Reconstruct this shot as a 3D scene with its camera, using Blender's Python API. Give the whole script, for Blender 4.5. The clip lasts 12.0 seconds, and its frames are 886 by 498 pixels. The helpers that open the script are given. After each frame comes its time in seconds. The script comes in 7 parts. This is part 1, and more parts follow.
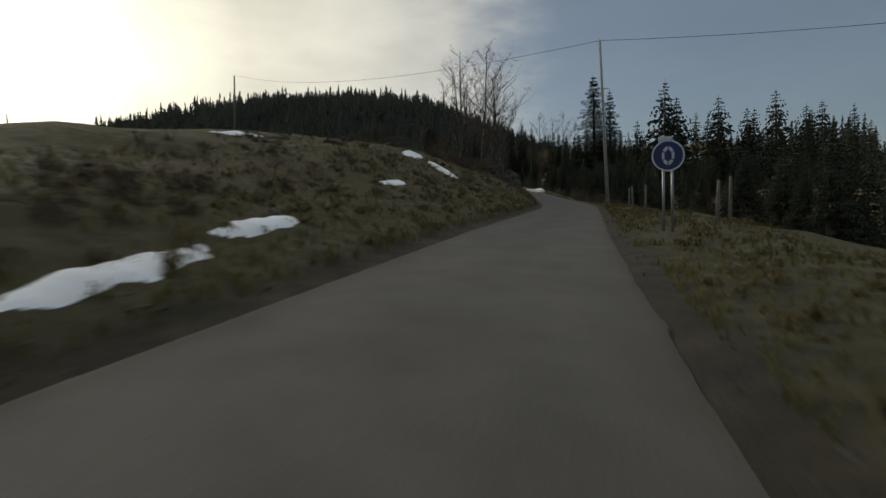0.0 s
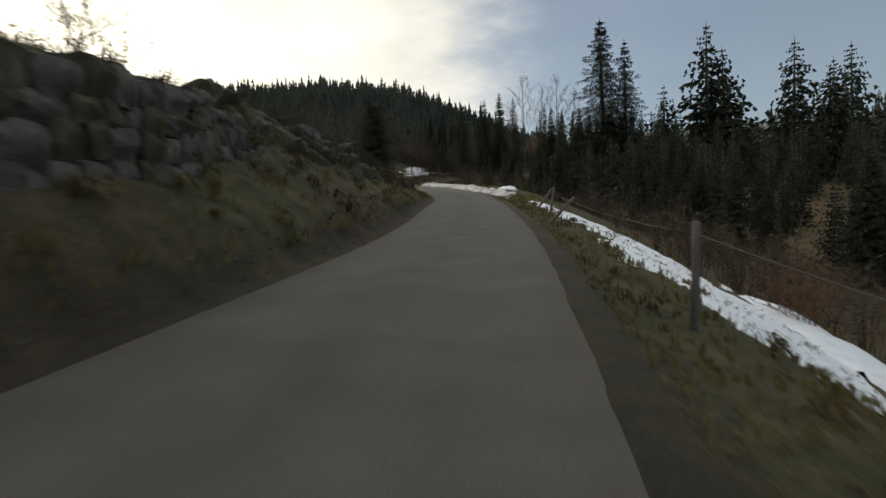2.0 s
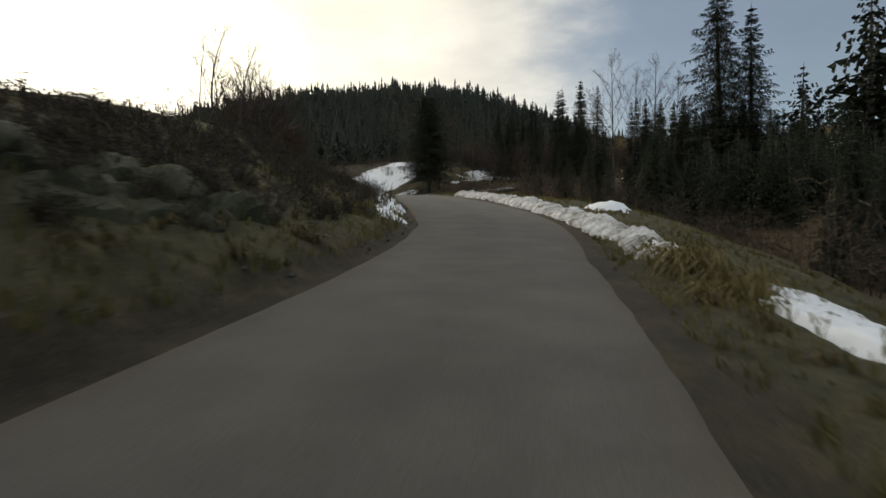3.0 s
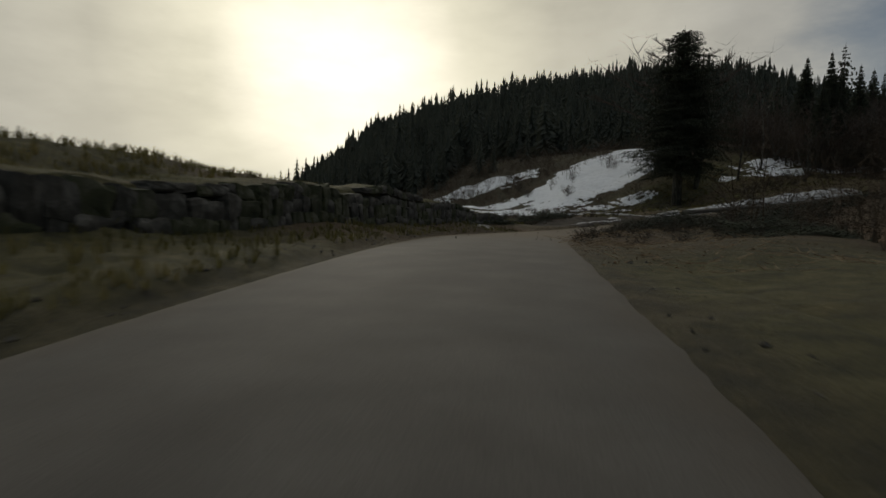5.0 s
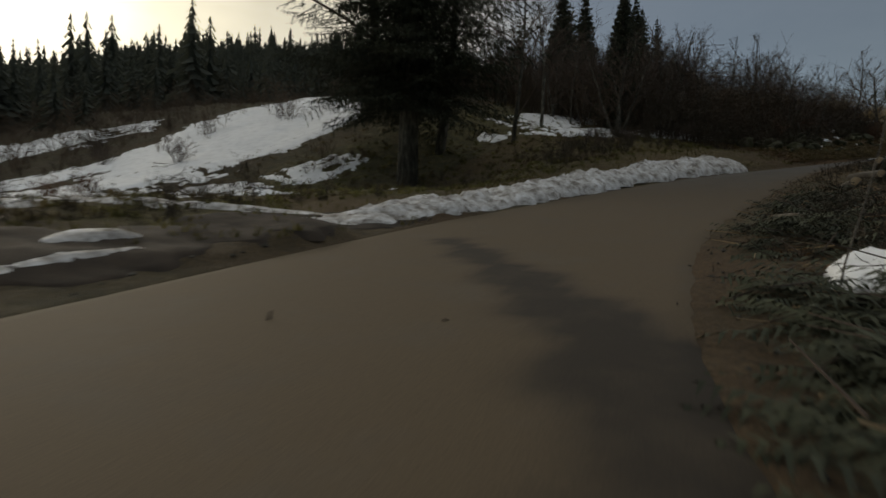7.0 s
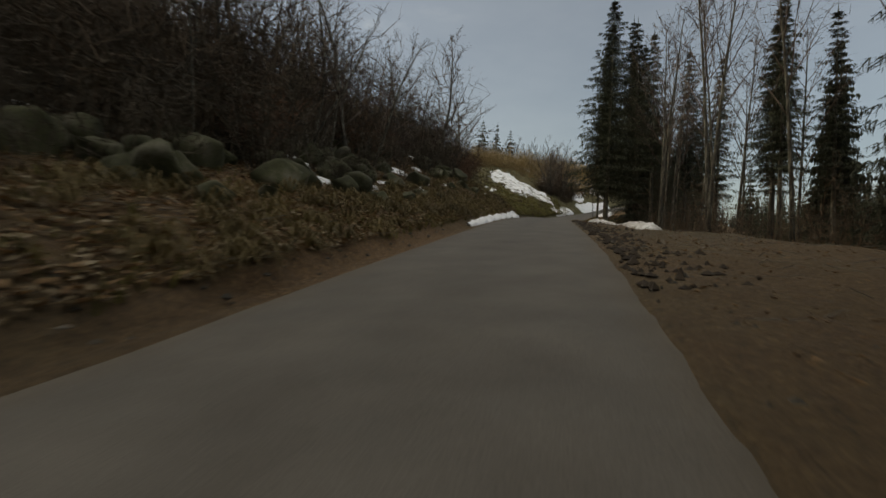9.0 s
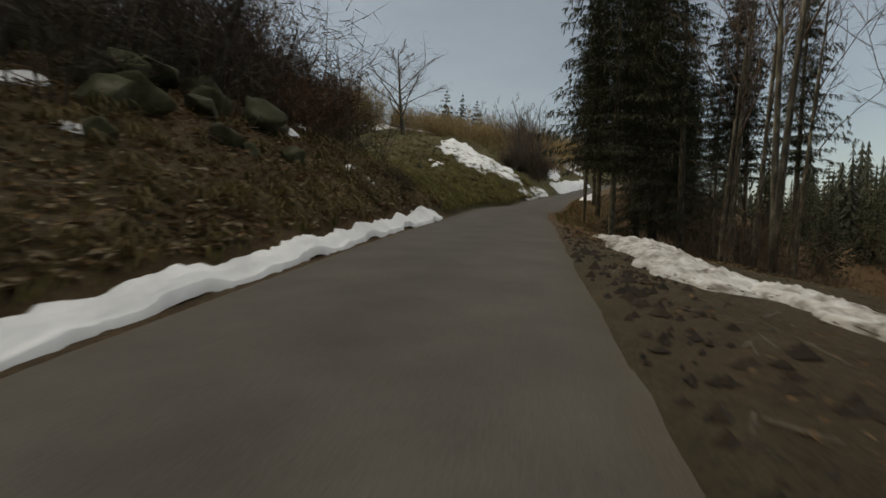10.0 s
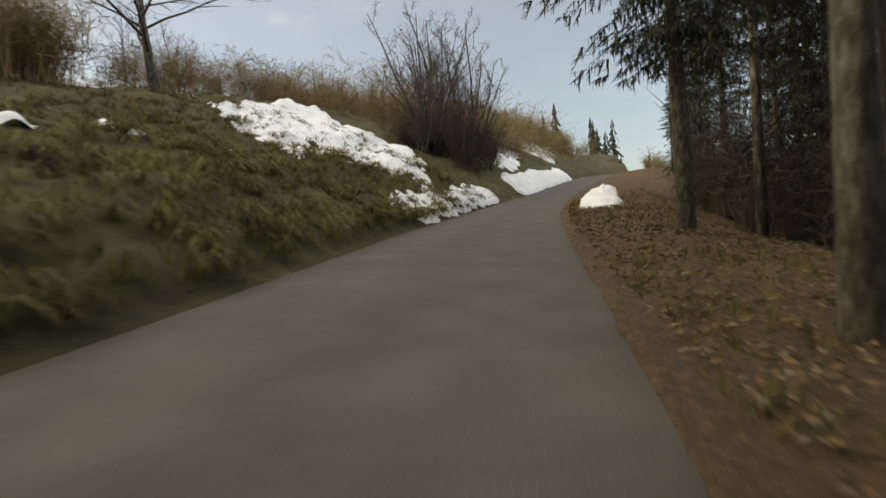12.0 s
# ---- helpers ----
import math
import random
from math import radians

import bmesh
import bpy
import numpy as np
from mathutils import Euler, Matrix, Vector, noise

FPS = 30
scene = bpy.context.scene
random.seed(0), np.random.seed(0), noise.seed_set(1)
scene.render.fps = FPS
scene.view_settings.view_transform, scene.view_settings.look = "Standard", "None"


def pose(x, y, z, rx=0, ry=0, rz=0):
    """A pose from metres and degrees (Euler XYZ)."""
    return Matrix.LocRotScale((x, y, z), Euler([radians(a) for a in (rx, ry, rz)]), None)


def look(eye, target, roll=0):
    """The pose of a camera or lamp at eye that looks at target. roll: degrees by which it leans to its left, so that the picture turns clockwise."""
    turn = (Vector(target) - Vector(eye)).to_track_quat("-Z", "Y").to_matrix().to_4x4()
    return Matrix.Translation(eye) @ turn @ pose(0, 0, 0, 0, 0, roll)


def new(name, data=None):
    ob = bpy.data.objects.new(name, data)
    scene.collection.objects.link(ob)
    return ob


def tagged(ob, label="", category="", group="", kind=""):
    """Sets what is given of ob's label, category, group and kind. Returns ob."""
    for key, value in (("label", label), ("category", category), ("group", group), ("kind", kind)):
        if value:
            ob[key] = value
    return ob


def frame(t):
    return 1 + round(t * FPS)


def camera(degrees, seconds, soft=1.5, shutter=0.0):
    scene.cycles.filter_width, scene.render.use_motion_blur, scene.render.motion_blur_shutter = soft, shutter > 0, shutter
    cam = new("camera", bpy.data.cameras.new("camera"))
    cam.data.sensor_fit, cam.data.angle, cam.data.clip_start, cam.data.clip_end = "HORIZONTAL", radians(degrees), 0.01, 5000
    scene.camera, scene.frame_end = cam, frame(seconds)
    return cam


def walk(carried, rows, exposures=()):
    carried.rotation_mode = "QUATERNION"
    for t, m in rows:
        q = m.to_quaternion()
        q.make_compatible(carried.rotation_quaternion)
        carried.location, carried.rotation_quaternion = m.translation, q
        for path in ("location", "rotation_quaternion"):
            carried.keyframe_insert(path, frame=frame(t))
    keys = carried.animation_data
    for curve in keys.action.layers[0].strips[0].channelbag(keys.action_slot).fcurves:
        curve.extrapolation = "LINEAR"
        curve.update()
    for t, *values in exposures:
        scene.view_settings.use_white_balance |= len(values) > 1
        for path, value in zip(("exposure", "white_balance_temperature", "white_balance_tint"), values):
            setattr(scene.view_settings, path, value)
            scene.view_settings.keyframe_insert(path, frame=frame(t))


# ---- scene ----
cam = camera(79.0, 12.0, soft=1.5, shutter=0.12)
# seconds, eye, yaw to the left of +y, pitch, roll
PATH = [
    (0.0, (0.007, 0.000, -0.004), -0.82, -2.02, -1.10),
    (0.5, (4.359, 16.890, 1.215), -5.44, -2.54, 0.85),
    (1.0, (8.940, 33.084, 2.415), -6.75, -2.89, 0.36),
    (1.5, (12.157, 48.473, 3.559), -4.60, -1.99, -0.06),
    (2.0, (14.695, 62.850, 4.670), -1.34, -2.25, -2.06),
    (2.5, (16.667, 76.034, 5.701), 1.58, -2.35, -1.08),
    (3.0, (17.546, 88.593, 6.942), 6.37, -1.51, -0.73),
    (3.5, (18.528, 100.433, 7.859), 13.45, -0.44, 0.07),
    (4.0, (17.015, 112.648, 9.270), 20.92, 0.87, -0.19),
    (4.5, (13.603, 125.129, 10.695), 27.88, -0.44, 0.67),
    (5.0, (9.121, 137.778, 11.899), 30.02, -2.18, 1.71),
    (5.5, (4.013, 150.606, 12.664), 29.15, -3.51, 2.02),
    (6.0, (-0.114, 163.896, 12.928), 22.11, -3.13, 2.05),
    (6.5, (-0.787, 177.137, 13.195), 12.88, -3.02, 2.51),
    (7.0, (1.478, 188.936, 13.873), 0.25, -2.59, 1.38),
    (7.5, (5.058, 198.048, 14.766), -12.49, 0.35, -0.24),
    (8.0, (11.095, 206.955, 16.221), -23.36, 1.94, -0.93),
    (8.5, (18.688, 216.038, 18.103), -32.73, 2.01, 0.70),
    (9.0, (27.803, 224.310, 19.786), -37.33, 0.64, 2.64),
    (9.5, (37.290, 232.352, 21.345), -39.41, -0.63, 3.34),
    (10.0, (46.348, 240.230, 22.618), -40.44, -1.67, 2.18),
    (10.5, (54.458, 247.248, 23.562), -40.10, -1.95, 0.37),
    (11.0, (63.283, 254.557, 24.474), -40.14, -2.24, -1.66),
    (11.5, (72.479, 261.731, 25.395), -41.98, -1.63, -2.90),
    (12.0, (82.645, 268.632, 26.213), -44.16, -0.51, -3.47),
]


def aim(eye, yaw, pitch, roll):
    a, b = radians(yaw), radians(pitch)
    way = Vector((-math.sin(a) * math.cos(b), math.cos(a) * math.cos(b), math.sin(b)))
    return look(eye, Vector(eye) + way, roll)


walk(cam, [(t, aim(eye, yaw, pitch, roll)) for t, eye, yaw, pitch, roll in PATH],
     [(0.0, -0.35, 6550, 8), (1.5, 0.3, 6700, 9), (3.0, 0.15, 6750, 9), (3.7, -0.4, 6800, 8), (5.5, -1.0, 6700, 8), (6.5, -0.85, 6800, 8), (7.5, -0.15, 7300, 10), (9.5, 0.5, 7800, 10), (10.5, 0.5, 7850, 10), (12.0, 1.15, 7850, 11)])

# ---- sky and sun ----
SUN_LEFT, SUN_UP = 41.0, 15.5
world = bpy.data.worlds.new("sky")
scene.world = world
world.use_nodes = True
wn, wl = world.node_tree.nodes, world.node_tree.links
wn.clear()
w_out = wn.new("ShaderNodeOutputWorld")
w_bg = wn.new("ShaderNodeBackground")
w_sky = wn.new("ShaderNodeTexSky")
w_sky.sky_type, w_sky.sun_disc = "NISHITA", False
w_sky.sun_elevation, w_sky.sun_rotation = radians(SUN_UP), radians(-SUN_LEFT)
w_sky.dust_density = 1.6
w_sky.ozone_density = 2.5
w_co = wn.new("ShaderNodeTexCoord")
w_dot = wn.new("ShaderNodeVectorMath")
w_dot.operation = "DOT_PRODUCT"
sun_way = Vector((-math.sin(radians(SUN_LEFT)) * math.cos(radians(SUN_UP)), math.cos(radians(SUN_LEFT)) * math.cos(radians(SUN_UP)), math.sin(radians(SUN_UP))))
w_dot.inputs[1].default_value = sun_way
wl.new(w_co.outputs["Generated"], w_dot.inputs[0])
# thin cloud: dense and bright round the sun, thinning out away from it
w_map = wn.new("ShaderNodeMapping")
w_map.inputs["Scale"].default_value = (1.0, 1.0, 2.6)
wl.new(w_co.outputs["Generated"], w_map.inputs[0])
w_noise = wn.new("ShaderNodeTexNoise")
w_noise.inputs["Scale"].default_value, w_noise.inputs["Detail"].default_value = 3.2, 7.0
w_noise.inputs["Roughness"].default_value = 0.58
wl.new(w_map.outputs[0], w_noise.inputs["Vector"])
w_near = wn.new("ShaderNodeMapRange")
w_near.inputs["From Min"].default_value, w_near.inputs["From Max"].default_value = 0.55, 0.84
w_near.inputs["To Min"].default_value, w_near.inputs["To Max"].default_value = -0.42, 0.46
wl.new(w_dot.outputs["Value"], w_near.inputs["Value"])
w_sep = wn.new("ShaderNodeSeparateXYZ")
wl.new(w_co.outputs["Generated"], w_sep.inputs[0])
w_top = wn.new("ShaderNodeMapRange")
w_top.interpolation_type = "SMOOTHSTEP"
w_top.inputs["From Min"].default_value, w_top.inputs["From Max"].default_value = 0.38, 0.80
w_top.inputs["To Min"].default_value, w_top.inputs["To Max"].default_value = 0.0, 0.55
wl.new(w_sep.outputs["Z"], w_top.inputs["Value"])
w_sum = wn.new("ShaderNodeMath")
w_sum.operation = "ADD"
wl.new(w_near.outputs[0], w_sum.inputs[0])
wl.new(w_top.outputs[0], w_sum.inputs[1])
w_add = wn.new("ShaderNodeMath")
w_add.operation = "ADD"
wl.new(w_noise.outputs["Fac"], w_add.inputs[0])
wl.new(w_sum.outputs[0], w_add.inputs[1])
w_cov = wn.new("ShaderNodeMapRange")
w_cov.interpolation_type = "SMOOTHSTEP"
w_cov.inputs["From Min"].default_value, w_cov.inputs["From Max"].default_value = 0.22, 0.78
w_cov.inputs["To Min"].default_value = 0.17
wl.new(w_add.outputs[0], w_cov.inputs["Value"])
w_glow = wn.new("ShaderNodeValToRGB")
cr = w_glow.color_ramp
cr.elements[0].position, cr.elements[0].color = 0.45, (7.6, 8.0, 8.2, 1)
cr.elements[1].position, cr.elements[1].color = 1.0, (30.0, 28.0, 23.5, 1)
for pos, col in ((0.80, (9.0, 8.8, 8.1, 1)), (0.93, (12.5, 11.9, 10.0, 1)), (0.975, (19.0, 18.0, 14.5, 1))):
    cr.elements.new(pos).color = col
wl.new(w_dot.outputs["Value"], w_glow.inputs[0])
w_var = wn.new("ShaderNodeMapRange")
w_var.inputs["From Min"].default_value, w_var.inputs["From Max"].default_value = 0.3, 0.7
w_var.inputs["To Min"].default_value, w_var.inputs["To Max"].default_value = 0.85, 1.15
wl.new(w_noise.outputs["Fac"], w_var.inputs["Value"])
w_mul = wn.new("ShaderNodeVectorMath")
w_mul.operation = "SCALE"
wl.new(w_glow.outputs["Color"], w_mul.inputs[0])
wl.new(w_var.outputs[0], w_mul.inputs["Scale"])
w_mix = wn.new("ShaderNodeMix")
w_mix.data_type = "RGBA"
wl.new(w_cov.outputs[0], w_mix.inputs[0])
wl.new(w_sky.outputs[0], w_mix.inputs[6])
wl.new(w_mul.outputs[0], w_mix.inputs[7])
wl.new(w_mix.outputs[2], w_bg.inputs["Color"])
w_bg.inputs["Strength"].default_value = 0.085
wl.new(w_bg.outputs[0], w_out.inputs["Surface"])

sun_data = bpy.data.lights.new("sun", "SUN")
sun_data.energy, sun_data.angle, sun_data.color = 1.0, radians(9), (1.0, 0.93, 0.80)
sun = new("sun", sun_data)
sun.matrix_world = look(sun_way * 100, (0, 0, 0))


# ---- materials ----
def material(name, colours, scale=4.0, detail=8.0, rough=0.9, bump=0.5, fine=60.0, metal=0.0, vary=0.0, stretch=(1, 1, 1), depth=0.02, trans=0.0, world_space=False):
    """Two scales of noise mix the colours; a third gives relief. vary: spread of value between objects."""
    m = bpy.data.materials.new(name)
    m.use_nodes = True
    n, l = m.node_tree.nodes, m.node_tree.links
    p = n["Principled BSDF"]
    p.inputs["Roughness"].default_value, p.inputs["Metallic"].default_value = rough, metal
    if world_space:
        co = n.new("ShaderNodeNewGeometry").outputs["Position"]
    else:
        co = n.new("ShaderNodeTexCoord").outputs["Object"]
    mp = n.new("ShaderNodeMapping")
    mp.inputs["Scale"].default_value = stretch
    l.new(co, mp.inputs[0])
    big, small = n.new("ShaderNodeTexNoise"), n.new("ShaderNodeTexNoise")
    big.inputs["Scale"].default_value, big.inputs["Detail"].default_value = scale, detail
    small.inputs["Scale"].default_value, small.inputs["Detail"].default_value = fine, 4
    l.new(mp.outputs[0], big.inputs["Vector"])
    l.new(mp.outputs[0], small.inputs["Vector"])
    mixf = n.new("ShaderNodeMath")
    mixf.operation = "MULTIPLY_ADD"
    mixf.inputs[1].default_value = 0.35
    l.new(small.outputs["Fac"], mixf.inputs[0])
    sub = n.new("ShaderNodeMath")
    sub.operation = "MULTIPLY_ADD"
    sub.inputs[1].default_value, sub.inputs[2].default_value = 1.0, -0.175
    l.new(big.outputs["Fac"], sub.inputs[0])
    l.new(sub.outputs[0], mixf.inputs[2])
    ramp = n.new("ShaderNodeValToRGB")
    e = ramp.color_ramp.elements
    k = len(colours)
    e[0].position, e[0].color = 0.3, (*colours[0], 1)
    e[1].position, e[1].color = 0.7, (*colours[-1], 1)
    for i in range(1, k - 1):
        e.new(0.3 + 0.4 * i / (k - 1)).color = (*colours[i], 1)
    l.new(mixf.outputs[0], ramp.inputs[0])
    col = ramp.outputs[0]
    if vary:
        info, hsv, mr = n.new("ShaderNodeObjectInfo"), n.new("ShaderNodeHueSaturation"), n.new("ShaderNodeMapRange")
        mr.inputs["To Min"].default_value, mr.inputs["To Max"].default_value = 1 - vary, 1 + vary
        l.new(info.outputs["Random"], mr.inputs["Value"])
        l.new(mr.outputs[0], hsv.inputs["Value"])
        l.new(col, hsv.inputs["Color"])
        col = hsv.outputs[0]
    l.new(col, p.inputs["Base Color"])
    bp = n.new("ShaderNodeBump")
    bp.inputs["Strength"].default_value, bp.inputs["Distance"].default_value = bump, depth
    l.new(mixf.outputs[0], bp.inputs["Height"])
    l.new(bp.outputs[0], p.inputs["Normal"])
    if trans:
        tr, ms = n.new("ShaderNodeBsdfTranslucent"), n.new("ShaderNodeMixShader")
        ms.inputs[0].default_value = trans
        l.new(col, tr.inputs["Color"])
        l.new(p.outputs[0], ms.inputs[1])
        l.new(tr.outputs[0], ms.inputs[2])
        l.new(ms.outputs[0], n["Material Output"].inputs["Surface"])
    return m


def asphalt_material():
    """Worn asphalt: fine stone grain, paler wheel tracks, brown soil carried on at the edges and through the bend."""
    m = material("asphalt", [(0.070, 0.063, 0.055), (0.086, 0.078, 0.068), (0.105, 0.095, 0.083)], 1.1, 9, 0.88, 0.35, 220, depth=0.004, world_space=True)
    n, l = m.node_tree.nodes, m.node_tree.links
    p = n["Principled BSDF"]
    base = p.inputs["Base Color"].links[0].from_socket
    at = n.new("ShaderNodeAttribute")
    at.attribute_name = "wear"
    sp = n.new("ShaderNodeSeparateColor")
    l.new(at.outputs["Color"], sp.inputs[0])
    geo = n.new("ShaderNodeNewGeometry")
    blot, grit = n.new("ShaderNodeTexNoise"), n.new("ShaderNodeTexNoise")
    blot.inputs["Scale"].default_value, blot.inputs["Detail"].default_value, blot.inputs["Roughness"].default_value = 0.9, 8, 0.65
    grit.inputs["Scale"].default_value, grit.inputs["Detail"].default_value = 70, 3
    l.new(geo.outputs["Position"], blot.inputs["Vector"])
    l.new(geo.outputs["Position"], grit.inputs["Vector"])

    def patchy(fac, gain):
        a = n.new("ShaderNodeMath")
        a.operation = "MULTIPLY_ADD"
        a.inputs[1].default_value, a.inputs[2].default_value = gain, -gain * 0.5
        l.new(blot.outputs["Fac"], a.inputs[0])
        b = n.new("ShaderNodeMath")
        b.operation = "ADD"
        b.use_clamp = True
        l.new(a.outputs[0], b.inputs[0])
        l.new(fac, b.inputs[1])
        c = n.new("ShaderNodeMath")
        c.operation = "MULTIPLY"
        l.new(b.outputs[0], c.inputs[0])
        l.new(fac, c.inputs[1])
        return c.outputs[0]

    def blend(fac, a, colour, mode="MIX"):
        x = n.new("ShaderNodeMix")
        x.data_type, x.blend_type = "RGBA", mode
        l.new(fac, x.inputs[0])
        l.new(a, x.inputs[6])
        x.inputs[7].default_value = (*colour, 1)
        return x.outputs[2]

    col = blend(patchy(sp.outputs["Green"], 0.9), base, (0.52, 0.52, 0.52), "MULTIPLY")
    col = blend(patchy(sp.outputs["Red"], 1.4), col, (0.098, 0.070, 0.040))
    col = blend(patchy(sp.outputs["Blue"], 1.6), col, (0.026, 0.019, 0.012))
    sc = n.new("ShaderNodeMapRange")
    sc.inputs["From Min"].default_value, sc.inputs["From Max"].default_value = 0.3, 0.7
    sc.inputs["To Min"].default_value, sc.inputs["To Max"].default_value = 0.72, 1.28
    l.new(grit.outputs["Fac"], sc.inputs["Value"])
    vm = n.new("ShaderNodeVectorMath")
    vm.operation = "SCALE"
    l.new(col, vm.inputs[0])
    l.new(sc.outputs[0], vm.inputs["Scale"])
    l.new(vm.outputs[0], p.inputs["Base Color"])
    return m


ASPHALT = asphalt_material()
MUD = material("mud", [(0.020, 0.014, 0.009), (0.046, 0.032, 0.021)], 2.5, 8, 0.95, 0.6, 60, world_space=True)
SNOW = material("old_snow", [(0.76, 0.77, 0.79), (0.86, 0.87, 0.89), (0.92, 0.93, 0.95)], 1.6, 8, 0.7, 0.3, 14, depth=0.025, world_space=True)
SNOW_DIRTY = material("dirty_snow", [(0.15, 0.125, 0.10), (0.52, 0.50, 0.48), (0.80, 0.80, 0.81)], 2.6, 10, 0.75, 0.9, 12, depth=0.08, world_space=True)
NEEDLES = material("spruce_needles", [(0.024, 0.028, 0.017), (0.042, 0.047, 0.026), (0.064, 0.069, 0.037)], 1.4, 6, 0.9, 0.3, 20, vary=0.25)
OLIVE = material("olive_grass", [(0.062, 0.060, 0.018), (0.140, 0.128, 0.037), (0.25, 0.215, 0.080)], 0.8, 8, 0.85, 0.3, 12, world_space=True, trans=0.3)
BROWN_GRASS = material("brown_grass", [(0.050, 0.038, 0.015), (0.110, 0.082, 0.032), (0.20, 0.15, 0.068)], 0.8, 8, 0.85, 0.3, 12, world_space=True, trans=0.3)
SCRUB = material("ochre_twigs", [(0.19, 0.132, 0.058), (0.33, 0.24, 0.115)], 0.4, 5, 0.9, 0.2, 20, world_space=True)
DARK_TWIG = material("dark_twigs", [(0.036, 0.028, 0.018), (0.080, 0.060, 0.038)], 0.6, 5, 0.9, 0.2, 20, world_space=True)
BROWN_TWIG = material("brown_twigs", [(0.055, 0.038, 0.024), (0.120, 0.082, 0.050)], 0.4, 5, 0.9, 0.2, 20, world_space=True)
# distance haze is put into this colour: paler and greyer than NEEDLES
HAZED_NEEDLES = material("hazed_needles", [(0.050, 0.058, 0.046), (0.082, 0.090, 0.070)], 0.03, 6, 0.95, 0.1, 1.0, world_space=True, trans=0.4)
BARK = material("grey_bark", [(0.022, 0.019, 0.014), (0.070, 0.062, 0.047), (0.19, 0.18, 0.14)], 7, 10, 0.9, 0.9, 40, stretch=(1, 1, 0.25), vary=0.2)
LICHEN_BARK = material("lichen_bark", [(0.045, 0.038, 0.026), (0.115, 0.105, 0.075), (0.24, 0.235, 0.175)], 11, 10, 0.95, 1.0, 60, stretch=(1, 1, 0.45), depth=0.03)
TWIG = material("twig_bark", [(0.06, 0.042, 0.032), (0.11, 0.08, 0.06)], 3, 5, 0.9, 0.3, 30, vary=0.2)
RED_TWIG = material("red_brown_twigs", [(0.10, 0.052, 0.030), (0.17, 0.092, 0.05)], 2, 5, 0.9, 0.3, 30, vary=0.2)
STONE = material("weathered_granite", [(0.025, 0.021, 0.015), (0.064, 0.056, 0.044), (0.155, 0.140, 0.118)], 1.4, 10, 0.9, 0.9, 26, vary=0.22, depth=0.03)
MOSS_STONE = material("mossy_granite", [(0.020, 0.022, 0.009), (0.046, 0.047, 0.018), (0.115, 0.106, 0.076)], 1.1, 10, 0.92, 0.9, 22, vary=0.2, depth=0.03)
GRASS = material("winter_grass", [(0.070, 0.062, 0.020), (0.135, 0.118, 0.036), (0.215, 0.175, 0.072)], 0.35, 8, 0.9, 0.3, 9, world_space=True, trans=0.35)
LITTER = material("dry_leaves", [(0.09, 0.046, 0.018), (0.18, 0.10, 0.042), (0.30, 0.20, 0.10)], 3.0, 6, 0.85, 0.3, 20, vary=0.2, world_space=True, trans=0.2)
PALE_LITTER = material("pale_dead_leaves", [(0.11, 0.075, 0.04), (0.22, 0.17, 0.105), (0.36, 0.30, 0.21)], 3.0, 6, 0.85, 0.3, 20, world_space=True, trans=0.2)
WOOD = material("weathered_wood", [(0.07, 0.058, 0.045), (0.15, 0.13, 0.105), (0.22, 0.19, 0.155)], 6, 8, 0.9, 0.8, 50, stretch=(1, 1, 0.12), vary=0.2)
FRESH_WOOD = material("fresh_split_wood", [(0.22, 0.15, 0.085), (0.36, 0.26, 0.15)], 5, 7, 0.85, 0.5, 40, stretch=(1, 1, 0.15), vary=0.2)
CONCRETE = material("pole_concrete", [(0.26, 0.25, 0.23), (0.36, 0.35, 0.32)], 2.0, 9, 0.85, 0.4, 70)
STEEL = material("galvanised_steel", [(0.28, 0.28, 0.28), (0.42, 0.42, 0.42)], 6, 6, 0.45, 0.2, 60, metal=0.8)
WIRE = material("dark_wire", [(0.03, 0.03, 0.03), (0.06, 0.06, 0.06)], 6, 4, 0.6, 0.1, 60)


